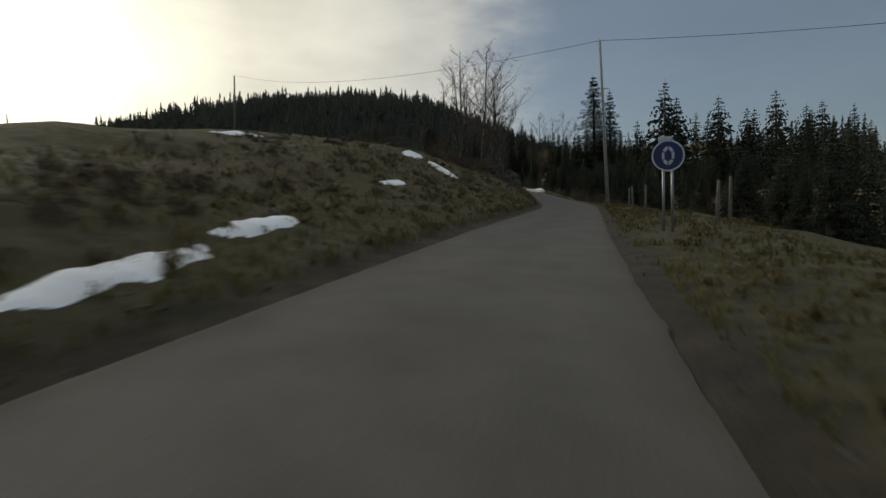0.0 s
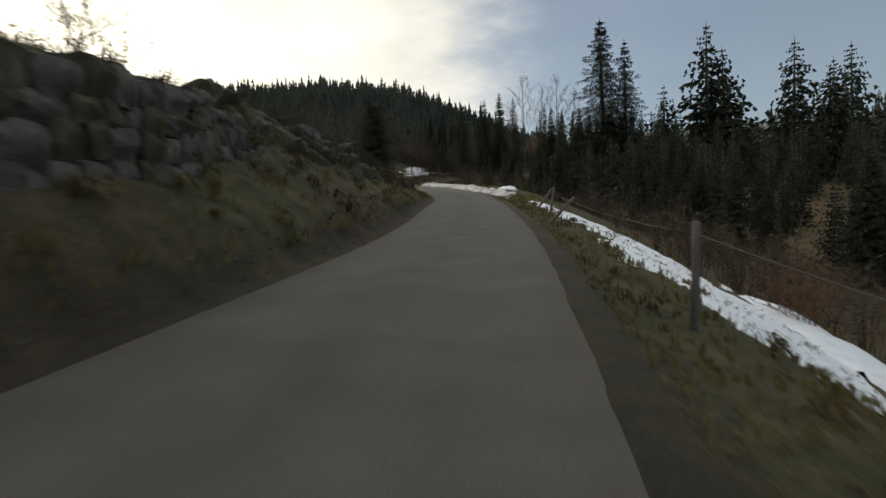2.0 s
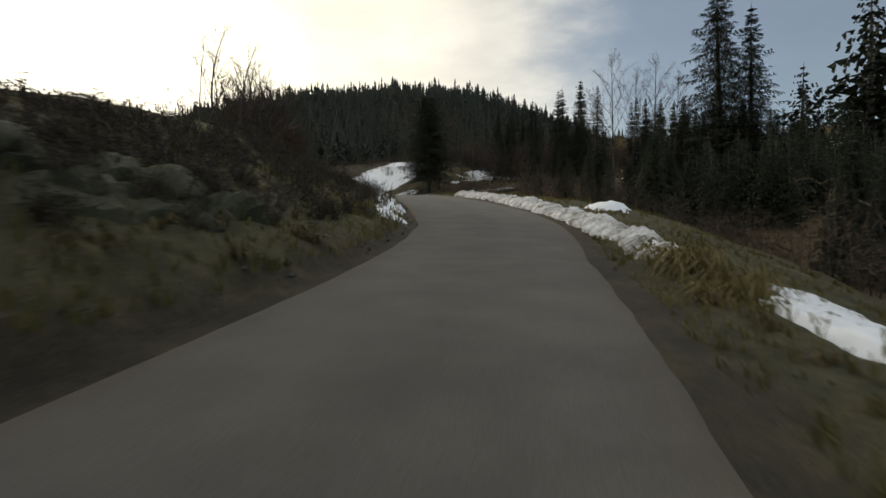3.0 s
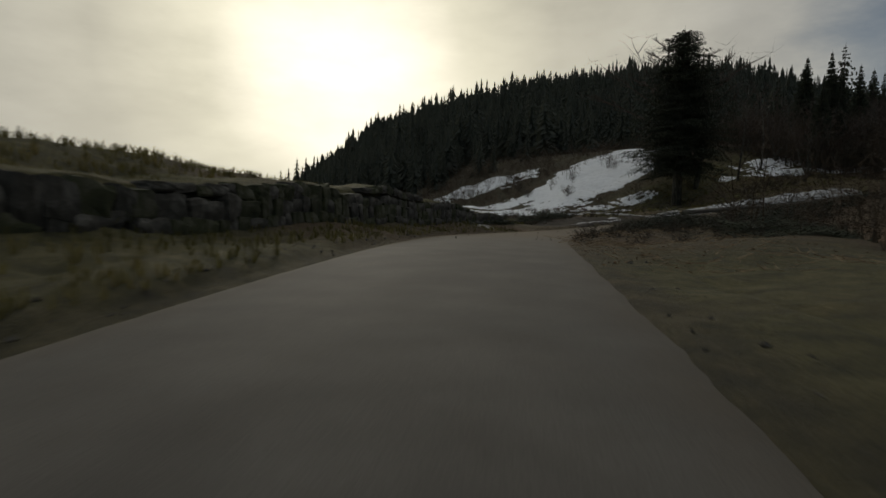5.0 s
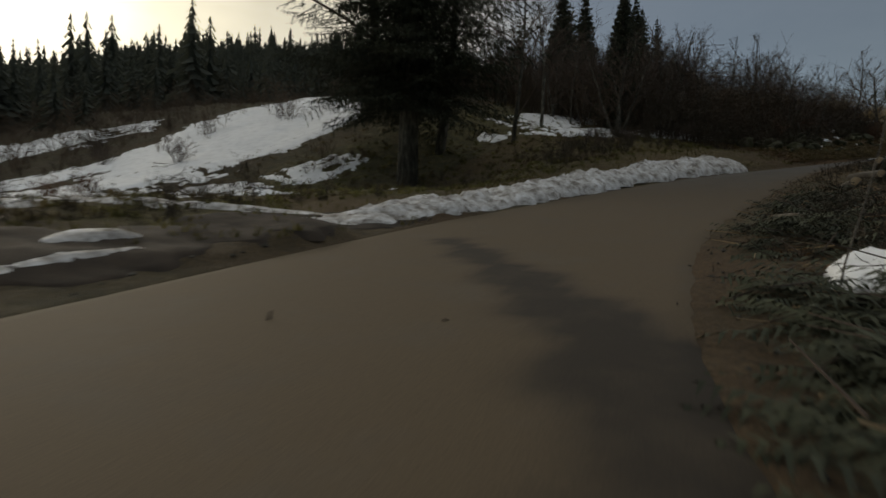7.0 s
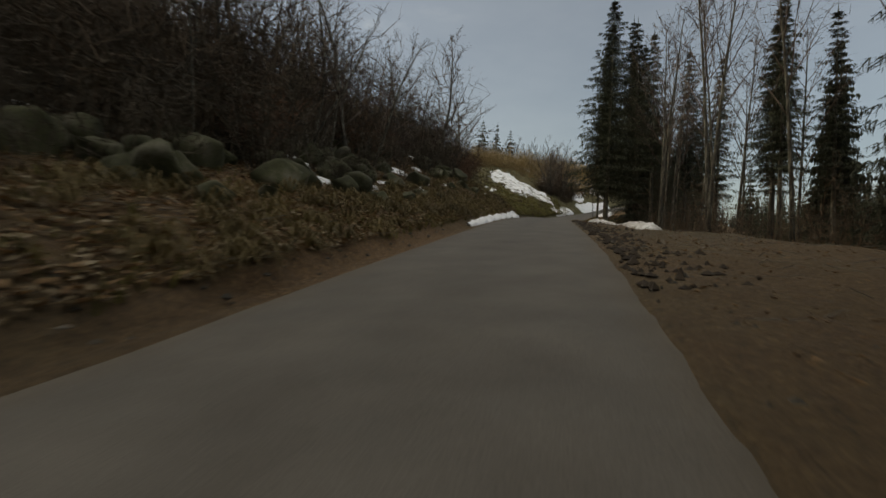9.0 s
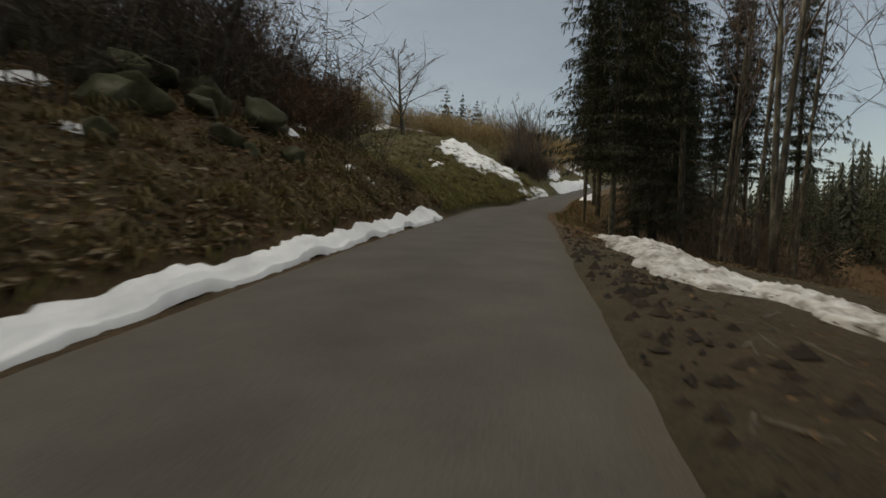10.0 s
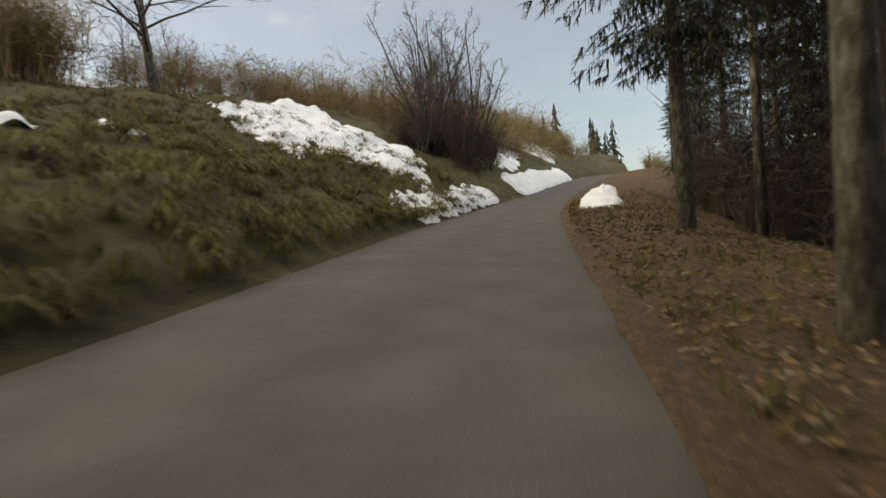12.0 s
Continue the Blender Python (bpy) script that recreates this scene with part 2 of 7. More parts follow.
def ground_material():
    """Winter turf, bare brown earth and leaf litter, mixed by noise and by what grows where."""
    m = bpy.data.materials.new("winter_ground")
    m.use_nodes = True
    n, l = m.node_tree.nodes, m.node_tree.links
    p = n["Principled BSDF"]
    p.inputs["Roughness"].default_value = 0.95
    co = n.new("ShaderNodeNewGeometry").outputs["Position"]

    def tex(scale, detail, rough=0.6):
        t = n.new("ShaderNodeTexNoise")
        t.inputs["Scale"].default_value, t.inputs["Detail"].default_value, t.inputs["Roughness"].default_value = scale, detail, rough
        l.new(co, t.inputs["Vector"])
        return t.outputs["Fac"]

    def ramp(fac, stops):
        r = n.new("ShaderNodeValToRGB")
        e = r.color_ramp.elements
        e[0].position, e[0].color = stops[0][0], (*stops[0][1], 1)
        e[1].position, e[1].color = stops[-1][0], (*stops[-1][1], 1)
        for pos, c in stops[1:-1]:
            e.new(pos).color = (*c, 1)
        l.new(fac, r.inputs[0])
        return r.outputs[0]

    def mix(fac, a, b):
        x = n.new("ShaderNodeMix")
        x.data_type = "RGBA"
        l.new(fac, x.inputs[0])
        l.new(a, x.inputs[6])
        l.new(b, x.inputs[7])
        return x.outputs[2]

    mid, fine, wide = tex(1.7, 9, 0.7), tex(11, 8, 0.7), tex(0.16, 6)
    turf = ramp(mid, [(0.3, (0.036, 0.032, 0.013)), (0.5, (0.088, 0.078, 0.027)), (0.7, (0.160, 0.130, 0.056))])
    earth = ramp(mid, [(0.3, (0.022, 0.017, 0.010)), (0.55, (0.050, 0.038, 0.021)), (0.75, (0.105, 0.080, 0.047))])
    leaf = ramp(fine, [(0.3, (0.045, 0.024, 0.010)), (0.5, (0.120, 0.066, 0.026)), (0.72, (0.23, 0.145, 0.066))])
    attr = n.new("ShaderNodeAttribute")
    attr.attribute_name = "cover"
    sep = n.new("ShaderNodeSeparateColor")
    l.new(attr.outputs["Color"], sep.inputs[0])

    def patchy(fac):
        a = n.new("ShaderNodeMath")
        a.operation = "MULTIPLY_ADD"
        a.inputs[1].default_value, a.inputs[2].default_value = 1.5, -0.75
        l.new(wide, a.inputs[0])
        b = n.new("ShaderNodeMath")
        b.operation = "ADD"
        b.use_clamp = True
        l.new(a.outputs[0], b.inputs[0])
        l.new(fac, b.inputs[1])
        return b.outputs[0]

    col = mix(patchy(sep.outputs["Red"]), turf, earth)
    col = mix(patchy(sep.outputs["Green"]), col, leaf)
    grain = tex(34, 6, 0.75)
    sc = n.new("ShaderNodeMapRange")
    sc.inputs["From Min"].default_value, sc.inputs["From Max"].default_value = 0.32, 0.68
    sc.inputs["To Min"].default_value, sc.inputs["To Max"].default_value = 0.45, 1.55
    l.new(grain, sc.inputs["Value"])
    vm = n.new("ShaderNodeVectorMath")
    vm.operation = "SCALE"
    l.new(col, vm.inputs[0])
    l.new(sc.outputs[0], vm.inputs["Scale"])
    l.new(vm.outputs[0], p.inputs["Base Color"])
    bp = n.new("ShaderNodeBump")
    bp.inputs["Strength"].default_value, bp.inputs["Distance"].default_value = 1.0, 0.10
    l.new(fine, bp.inputs["Height"])
    l.new(bp.outputs[0], p.inputs["Normal"])
    return m


GROUND = ground_material()

# ---- the lie of the land ----
# stations along the road: x, y, z of its crown, cross fall in degrees (to the left)
ROAD = [
    (-11.5, -39.5, -3.97, -1.5), (-1.25, 0.3, -1.20, -2), (7.7, 33.4, 1.18, -0.6), (10.9, 48.75, 2.33, -1),
    (13.4, 63.1, 3.46, -2.8), (15.4, 76.2, 4.48, -2), (16.3, 88.5, 5.68, -1.7), (17, 100.3, 6.63, -1),
    (15.6, 112.1, 8.04, -1), (12.3, 124.6, 9.46, -0.3), (7.8, 137.3, 10.63, 0.7), (2.8, 150.2, 11.38, 1),
    (-1.4, 163.6, 11.64, 1), (-2, 177.4, 11.92, 1.4), (0.4, 189.4, 12.61, 0.4), (4, 198.7, 13.52, -1),
    (10.1, 207.9, 14.99, -1.9), (17.8, 217, 16.86, -0.3), (27, 225.3, 18.50, 1.6), (36.5, 233.4, 20.05, 2.2),
    (53.6, 248.2, 22.31, -0.5), (71.7, 262.8, 24.18, -3.6), (81.9, 269.7, 25.03, -4.2), (109.4, 288.2, 28.3, -2.5),
    (146, 304, 33.8, 0), (180, 319, 37.6, 0), (215, 334, 41.4, 0), (250, 352, 45, 0)]


def catmull(points, step=1.0):
    """Samples a smooth line through the points about every step metres."""
    pts = np.array(points, float)
    ext = np.vstack([2 * pts[0] - pts[1], pts, 2 * pts[-1] - pts[-2]])
    out = []
    for i in range(1, len(ext) - 2):
        p0, p1, p2, p3 = ext[i - 1 : i + 3]
        k = max(2, int(np.linalg.norm((p2 - p1)[:2]) / step))
        u = np.linspace(0, 1, k, endpoint=False)[:, None]
        out.append(0.5 * (2 * p1 + (p2 - p0) * u + (2 * p0 - 5 * p1 + 4 * p2 - p3) * u**2 + (3 * p1 - p0 - 3 * p2 + p3) * u**3))
    out.append(pts[-1:])
    return np.vstack(out)


LINE = catmull(ROAD)
_k = np.ones(9) / 9
LINE = np.stack([np.convolve(np.pad(c, 4, mode="reflect", reflect_type="odd"), _k, "valid") for c in LINE.T], 1)
TANG = np.gradient(LINE[:, :2], axis=0)
TANG /= np.linalg.norm(TANG, axis=1)[:, None]
SIDE = np.stack([TANG[:, 1], -TANG[:, 0]], 1)  # to the right
START = int(((LINE[:, :2] - np.array(ROAD[1][:2])) ** 2).sum(1).argmin())
ARC = np.concatenate([[0], np.cumsum(np.linalg.norm(np.diff(LINE[:, :2], axis=0), axis=1))])
ARC -= ARC[START]
# half widths of the asphalt along the road: metres along, left, right
WIDTH = np.array([(-40, 2.2, 2.1), (16, 2.05, 2.15), (28, 1.6, 2.35), (36, 1.2, 2.5), (48, 1.4, 2.4), (58, 1.75, 2.1), (66, 1.95, 1.92), (76, 1.9, 2.0), (88, 1.8, 2.15),
                  (100, 1.95, 2.25), (107, 1.8, 2.95), (112, 2.15, 3.1), (118, 2.3, 2.95), (150, 2.7, 2.8), (158, 2.95, 2.75), (164, 3.4, 3.0), (178, 4.2, 2.6),
                  (185, 4.5, 2.4), (198, 4.6, 1.85), (207, 5.0, 1.95), (216, 4.5, 2.2), (228, 3.2, 2.3), (243, 2.1, 2.3), (284, 2.15, 2.2), (290, 2.35, 1.98),
                  (300, 2.6, 1.9), (314, 2.6, 2.05), (326, 2.8, 2.2), (350, 2.4, 2.0), (420, 2.2, 2.0)])
LEFT_D = [2.6, 4.0, 6.5, 11.0, 20.0, 40.0]
LEFT_S = [-30, 10, 35, 55, 78, 92, 105, 125, 148, 165, 173, 185, 205, 220, 234, 255, 280, 293, 310, 345]
LEFT_Z = np.array([
    [.1, .4, 1.0, 2.0, 3.5, 5], [.1, .5, 1.2, 2.3, 3.6, 5], [.2, .9, 2.2, 4.0, 6.0, 7], [.3, 1.3, 3.4, 4.2, 4.9, 6],
    [.4, 1.5, 3.4, 4.0, 4.5, 5], [.3, 1.2, 2.8, 3.6, 4.2, 5], [.12, .5, 1.8, 3.7, 4.6, 5.4], [.2, .6, 1.6, 3.5, 4.4, 5],
    [.2, .45, .65, 2.5, 2.9, 3.3]])
LEFT_Z = np.vstack([LEFT_Z, np.array([
    [.1, .3, .5, 2.6, 3.1, 3.3], [.15, .75, 1.2, 2.8, 3.2, 3.3], [0, .05, .15, .3, .6, 1.0], [.05, .2, .4, .6, .9, 1.2], [.15, .4, .6, .9, 2.0, 16],
    [.25, .8, 1.5, 2.6, 5.0, 10], [.2, .6, 1.1, 2.2, 5.5, 11], [.35, 1.3, 2.8, 4.8, 6.5, 9], [.35, 1.0, 1.9, 3.0, 4.8, 9], [.35, .9, 1.6, 2.4, 4.1, 8.5], [.4, 1.4, 3.0, 5.0, 8.9, 13]])])
RIGHT_D = [2.4, 4.0, 6.5, 11.0, 20.0, 40.0]
RIGHT_S = [-30, 15, 45, 65, 85, 96, 105, 140, 165, 190, 210, 240, 265, 280, 295, 315, 345]
RIGHT_Z = np.array([
    [0, .0, -.2, -1.2, -5, -12], [0, .05, -.1, -1, -5, -13], [0, 0, -.3, -2.2, -7, -14], [-.05, -.4, -1.8, -4.3, -8, -15],
    [-.05, -.1, -1.2, -3.4, -7.5, -14], [0, .1, -1.0, -3.6, -7.5, -13], [0, .2, 0, -1.5, -5, -10], [0, .1, .2, 0, -2, -6], [0, .2, .5, .6, -1, -5],
    [0, .1, .4, .6, 0, -4], [.05, .3, .6, .5, -1, -5], [0, .05, .1, .1, -2, -7], [0, .05, .05, -.2, -3, -9],
    [0, -.1, -.3, -1.2, -4, -10], [0, -.4, -1.9, -3.6, -7, -13], [0, .2, -.1, -2.2, -7, -14], [0, .2, .3, -1.2, -6, -14]])
# the wooded ridge round about: bearing to the left of +y, height of its crest
RIDGE_B = [-180, -110, -80, -60, -45, -20, -9, 0, 10, 22, 33, 40, 46, 51, 60, 90, 180]
RIDGE_Z = [-40, -35, 0, 34, 52, 84, 135, 183, 199, 183, 153, 124, 70, 12, -8, -15, -40]



def wobble(x, y, seed=0.0):
    """Smooth uneven ground, about -1 to 1."""
    return (np.sin(x * 0.61 + 1.3 * np.sin(y * 0.37 + seed)) * np.sin(y * 0.53 + 1.1 * np.sin(x * 0.43 + 2 * seed)) * 0.6
            + np.sin(x * 1.73 + 2.1 * np.sin(y * 0.91 + seed)) * np.sin(y * 1.47 + 1.7 * np.sin(x * 1.13)) * 0.4)


def bilinear(table, rows, cols, s, d):
    i = np.clip(np.searchsorted(rows, s) - 1, 0, len(rows) - 2)
    j = np.clip(np.searchsorted(cols, d) - 1, 0, len(cols) - 2)
    rows, cols = np.asarray(rows, float), np.asarray(cols, float)
    u = np.clip((s - rows[i]) / (rows[i + 1] - rows[i]), 0, 1)
    v = np.clip((d - cols[j]) / (cols[j + 1] - cols[j]), 0, 1)
    u = u * u * (3 - 2 * u)
    return (table[i, j] * (1 - u) + table[i + 1, j] * u) * (1 - v) + (table[i, j + 1] * (1 - u) + table[i + 1, j + 1] * u) * v


KNOTS = np.arange(0, len(LINE), 3)
LEFT_FULL = np.hstack([np.zeros((len(LEFT_S), 2)), LEFT_Z])
RIGHT_FULL = np.hstack([np.zeros((len(RIGHT_S), 2)), RIGHT_Z])


def nearest(x, y):
    """Nearest road sample, and the signed distance from the crown (right is positive)."""
    x, y = np.atleast_1d(np.asarray(x, float)), np.atleast_1d(np.asarray(y, float))
    idx, dist = np.zeros(len(x), int), np.zeros(len(x))
    for a in range(0, len(x), 20000):
        dx, dy = x[a : a + 20000, None] - LINE[None, :, 0], y[a : a + 20000, None] - LINE[None, :, 1]
        q = dx * dx + dy * dy
        k = q.argmin(1)
        r = np.arange(len(k))
        idx[a : a + 20000] = k
        dist[a : a + 20000] = np.sqrt(q[r, k]) * np.sign(dx[r, k] * SIDE[k, 0] + dy[r, k] * SIDE[k, 1] + 1e-12)
    return idx, dist


def land(x, y, rough=True):
    """Height of the ground."""
    x, y = np.atleast_1d(np.asarray(x, float)), np.atleast_1d(np.asarray(y, float))
    out = np.zeros(len(x))
    lx, ly, lz, lb = LINE[KNOTS].T
    sx, sy, arc = SIDE[KNOTS, 0], SIDE[KNOTS, 1], ARC[KNOTS]
    tx, ty = TANG[KNOTS, 0], TANG[KNOTS, 1]
    wl_, wr_ = np.interp(arc, WIDTH[:, 0], WIDTH[:, 1]), np.interp(arc, WIDTH[:, 0], WIDTH[:, 2])
    grade = np.gradient(LINE[:, 2], ARC)[KNOTS]
    for a in range(0, len(x), 8000):
        X, Y = x[a : a + 8000, None], y[a : a + 8000, None]
        dx, dy = X - lx, Y - ly
        q = np.sqrt(dx * dx + dy * dy)
        qm = q.min(1, keepdims=True)
        soft = 1.2 + 0.16 * qm
        w = np.exp(-((q - qm) / soft) ** 2)
        w[w < 0.02] = 0
        right = dx * sx + dy * sy > 0
        # distances are counted from a road of standard width
        extra = np.where(right, wr_ - 2.1, wl_ - 2.1)
        along = np.clip(dx * tx + dy * ty, -2.5, 2.5)
        lat = np.sqrt(np.maximum(q * q - along * along, 0))
        d = np.maximum(lat - np.maximum(extra, -0.95), 0)
        tilt = -np.tan(np.radians(lb)) * np.where(right, 1, -1) * np.minimum(lat, 3.2)
        hl = bilinear(LEFT_FULL, LEFT_S, [0, 2.15] + LEFT_D, np.broadcast_to(arc, q.shape), d)
        hr = bilinear(RIGHT_FULL, RIGHT_S, [0, 2.15] + RIGHT_D, np.broadcast_to(arc, q.shape), d)
        h = np.where(right, hr, hl) + lz + tilt * -1 + along * grade
        near = (w * h).sum(1) / w.sum(1)
        qm = qm[:, 0]
        # far off the wooded ridge takes over
        fx, fy = X[:, 0] - 0.0, Y[:, 0] - 190.0
        r = np.hypot(fx, fy)
        crest = np.interp(np.degrees(np.arctan2(-fx, fy)), RIDGE_B, RIDGE_Z)
        u = np.clip((r - 50) / 620, 0, 1)
        hill = 14 + (crest - 14) * (u * 0.55 + 0.45 * u * u * (3 - 2 * u)) - np.maximum(r - 760, 0) * 0.12
        k = np.clip((qm - 35) / 110, 0, 1)
        k = k * k * (3 - 2 * k)
        z = near * (1 - k) + hill * k
        # the open hillside behind the bend: a flat foot, then an even rise to a shoulder
        fx, fy = X[:, 0], Y[:, 0]
        rise = 17.4 + 0.17 * (fx + 20) + 0.42 * (fy - 231.3)
        foot = 13.6 + 0.03 * (fy - 200)
        rise = foot + 1.5 * np.log1p(np.exp(np.clip((rise - foot) / 1.5, -30, 30)))
        cap = 32.5 + 0.06 * (fy - 270)
        rise = cap - 1.5 * np.log1p(np.exp(np.clip((cap - rise) / 1.5, -30, 30)))
        k = np.clip((2 - fx) / 14, 0, 1) * np.clip((fx + 100) / 40, 0, 1) * np.clip((fy - 203) / 12, 0, 1) * np.clip((350 - fy) / 50, 0, 1) * np.clip((qm - 8) / 12, 0, 1)
        k = k * k * (3 - 2 * k)
        z = z * (1 - k) + rise * k
        # a shallow dip round the foot of the big conifer
        z = z - 1.75 * np.exp(-((fx + 1) ** 2 + (fy - 223) ** 2) / 60) * np.clip((qm - 6) / 8, 0, 1)
        if rough:
            amp = np.clip((qm - 2.2) / 3.5, 0, 1)
            z = z + amp * (0.16 * wobble(X[:, 0], Y[:, 0]) + 0.30 * wobble(X[:, 0] * 0.23, Y[:, 0] * 0.23, 2.0)) + np.clip((qm - 60) / 200, 0, 1) * 5 * wobble(X[:, 0] * 0.02, Y[:, 0] * 0.02, 1.0)
        if rough:
            # hummocks on the meadow above the last stretch
            k = q.argmin(1)
            left = ~right[np.arange(len(k)), k]
            hum = left * np.clip((X[:, 0] - 62) / 8, 0, 1) * np.clip((Y[:, 0] - 262) / 8, 0, 1) * np.clip((qm - 2.8) / 2.5, 0, 1) * np.clip((70 - qm) / 30, 0, 1)
            z = z + hum * (0.46 * wobble(X[:, 0] * 1.9, Y[:, 0] * 1.9, 4.0) + 0.38 * wobble(X[:, 0] * 0.9, Y[:, 0] * 0.9, 6.0))
        out[a : a + 8000] = z
    return out


def spot(s, d):
    """The place d metres to the right of the road's crown at s metres along it."""
    i = float(np.interp(s, ARC, np.arange(len(ARC))))
    j = int(min(max(i, 0), len(LINE) - 1))
    x, y = LINE[j, :2] + SIDE[j] * d + TANG[j] * (s - ARC[j])
    return x, y


def high(x, y):
    return float(land([x], [y])[0])


# ---- end of the lie of the land ----


# ---- building helpers ----
def mesh_from(name, verts, faces, mat, smooth=False):
    me = bpy.data.meshes.new(name)
    me.from_pydata([tuple(v) for v in verts] if not isinstance(verts, np.ndarray) else verts.tolist(), [], faces if isinstance(faces, list) else faces.tolist())
    me.materials.append(mat)
    if smooth:
        me.polygons.foreach_set("use_smooth", np.ones(len(me.polygons), bool))
    me.update()
    return me


def part(name, me, parent, label=""):
    ob = new(name, me)
    ob.parent = parent
    if label:
        ob["label"] = label
    return ob


def tube(verts, faces, path, radii, sides):
    """Adds a tube along a path to lists of vertices and faces."""
    path = [Vector(p) for p in path]
    base = len(verts)
    for i, p in enumerate(path):
        d = (path[min(i + 1, len(path) - 1)] - path[max(i - 1, 0)]).normalized()
        a = d.orthogonal().normalized()
        b = d.cross(a)
        for k in range(sides):
            ang = 2 * math.pi * k / sides
            verts.append(tuple(p + (a * math.cos(ang) + b * math.sin(ang)) * radii[i]))
    for i in range(len(path) - 1):
        for k in range(sides):
            k2 = (k + 1) % sides
            faces.append((base + i * sides + k, base + i * sides + k2, base + (i + 1) * sides + k2, base + (i + 1) * sides + k))
    faces.append(tuple(base + (len(path) - 1) * sides + k for k in range(sides)))
    faces.append(tuple(base + k for k in reversed(range(sides))))


def smoothstep(a, b, v):
    u = np.clip((v - a) / (b - a), 0, 1)
    return u * u * (3 - 2 * u)


# ---- ground ----
def spaced(lo, hi, step, reach):
    """Even steps from lo to hi, then ever wider ones out to reach."""
    mid = list(np.arange(lo, hi + 1e-6, step))
    out, s, v = [], step, hi
    while v < reach:
        s *= 1.16
        v += s
        out.append(v)
    back, s, v = [], step, lo
    while v > -reach:
        s *= 1.16
        v -= s
        back.append(v)
    return np.array(back[::-1] + mid + out)


gx, gy = spaced(-24, 170, 0.9, 2600), spaced(-8, 345, 0.9, 2600)
GX, GY = np.meshgrid(gx, gy)
flat_x, flat_y = GX.ravel(), GY.ravel()
g_idx, g_d = nearest(flat_x, flat_y)
g_z = land(flat_x, flat_y)
g_s = ARC[g_idx]
g_half = np.where(g_d > 0, np.interp(g_s, WIDTH[:, 0], WIDTH[:, 2]), np.interp(g_s, WIDTH[:, 0], WIDTH[:, 1]))
g_z -= 0.30 * (1 - smoothstep(0.85, 1.5, np.abs(g_d) - g_half))
nx, ny = len(gx), len(gy)
ids = np.arange(nx * ny).reshape(ny, nx)
quads = np.stack([ids[:-1, :-1], ids[:-1, 1:], ids[1:, 1:], ids[1:, :-1]], -1).reshape(-1, 4)
ground_me = mesh_from("ground", np.stack([flat_x, flat_y, g_z], 1), quads, GROUND, True)
cover = ground_me.color_attributes.new("cover", "FLOAT_COLOR", "POINT")


def covering(s, d, edge):
    """How much bare earth and leaf litter shows at a place: s along the road, d to its right, edge from the asphalt."""
    earth = 0.62 * (1 - smoothstep(0.1, 0.9, edge)) + 0.25 * smoothstep(14, 40, np.abs(d)) * (d > 0)
    earth = np.maximum(earth, 0.85 * smoothstep(148, 160, s) * (1 - smoothstep(214, 236, s)) * (np.abs(d) < 22))
    earth = np.maximum(earth, 0.8 * smoothstep(228, 246, s) * (1 - smoothstep(280, 290, s)) * (np.abs(d) < 30))
    earth = np.where((d < -6) & (s > 201) & (s < 240), earth * 0.35, earth)
    earth = np.maximum(earth, 0.85 * (1 - smoothstep(-34, -22, d)) * (s > 180) * (s < 250))
    leafy = 0.9 * smoothstep(272, 292, s) * (d > 0) + 0.6 * smoothstep(240, 250, s) * (1 - smoothstep(280, 290, s)) * (d < 0) + 0.35 * smoothstep(150, 160, s) * (1 - smoothstep(250, 262, s)) * (d > -18) + 0.3 * smoothstep(232, 246, s) * (1 - smoothstep(270, 286, s)) * (d > 0)
    leafy = leafy + 0.6 * smoothstep(10, 20, d) * (s > 30)
    earth = np.where((s > 286) & (d < 0), earth * 0.45, earth)
    earth = np.clip(earth + np.where((s < 128) & (np.abs(d) < 16), 0.30, 0.0), 0, 1)
    return np.stack([earth, np.clip(leafy, 0, 1), earth * 0, earth * 0 + 1], 1)


cover.data.foreach_set("color", covering(g_s, g_d, np.abs(g_d) - g_half).ravel())
ground = tagged(new("ground", ground_me), "rough winter turf, bare earth and leaf litter on a mountainside", "ground", kind="structure")

# ---- road ----
rv, rf = [], []
r_sel = np.where((ARC > -38) & (ARC < 470))[0]
cols = 33
rows_f = np.arange(r_sel[0], r_sel[-1], 0.4)
r_arc, r_x, r_y, r_z, r_bank, r_sx, r_sy = (np.interp(rows_f, np.arange(len(ARC)), c) for c in (ARC, *LINE.T, *SIDE.T))
for arc, lx, ly, lz, bank, sx, sy in zip(r_arc, r_x, r_y, r_z, r_bank, r_sx, r_sy):
    wl_, wr_ = np.interp(arc, WIDTH[:, 0], WIDTH[:, 1]), np.interp(arc, WIDTH[:, 0], WIDTH[:, 2])
    for k in range(cols):
        u = k / (cols - 1)
        ragged = 0.06 * math.sin(arc * 1.9 + 3 * (k > 16)) + 0.05 * math.sin(arc * 4.7 + k)
        d = -wl_ + (wl_ + wr_) * u + (ragged if k in (0, cols - 1) else 0)
        z = lz + math.tan(radians(bank)) * max(-3.2, min(3.2, d)) + 0.035 * (1 - (2 * u - 1) ** 2) - (0.06 if k in (0, cols - 1) else 0)
        rv.append((lx + sx * d, ly + sy * d, z))
for a in range(len(rows_f) - 1):
    for k in range(cols - 1):
        rf.append((a * cols + k, a * cols + k + 1, (a + 1) * cols + k + 1, (a + 1) * cols + k))
road_me = mesh_from("road", np.array(rv), rf, ASPHALT, True)
wear = road_me.color_attributes.new("wear", "FLOAT_COLOR", "POINT")
rs, ru = np.repeat(r_arc, cols), np.tile(np.linspace(-1, 1, cols), len(rows_f))
soil = 0.95 * smoothstep(150, 176, rs) * (1 - smoothstep(206, 240, rs)) + 0.22
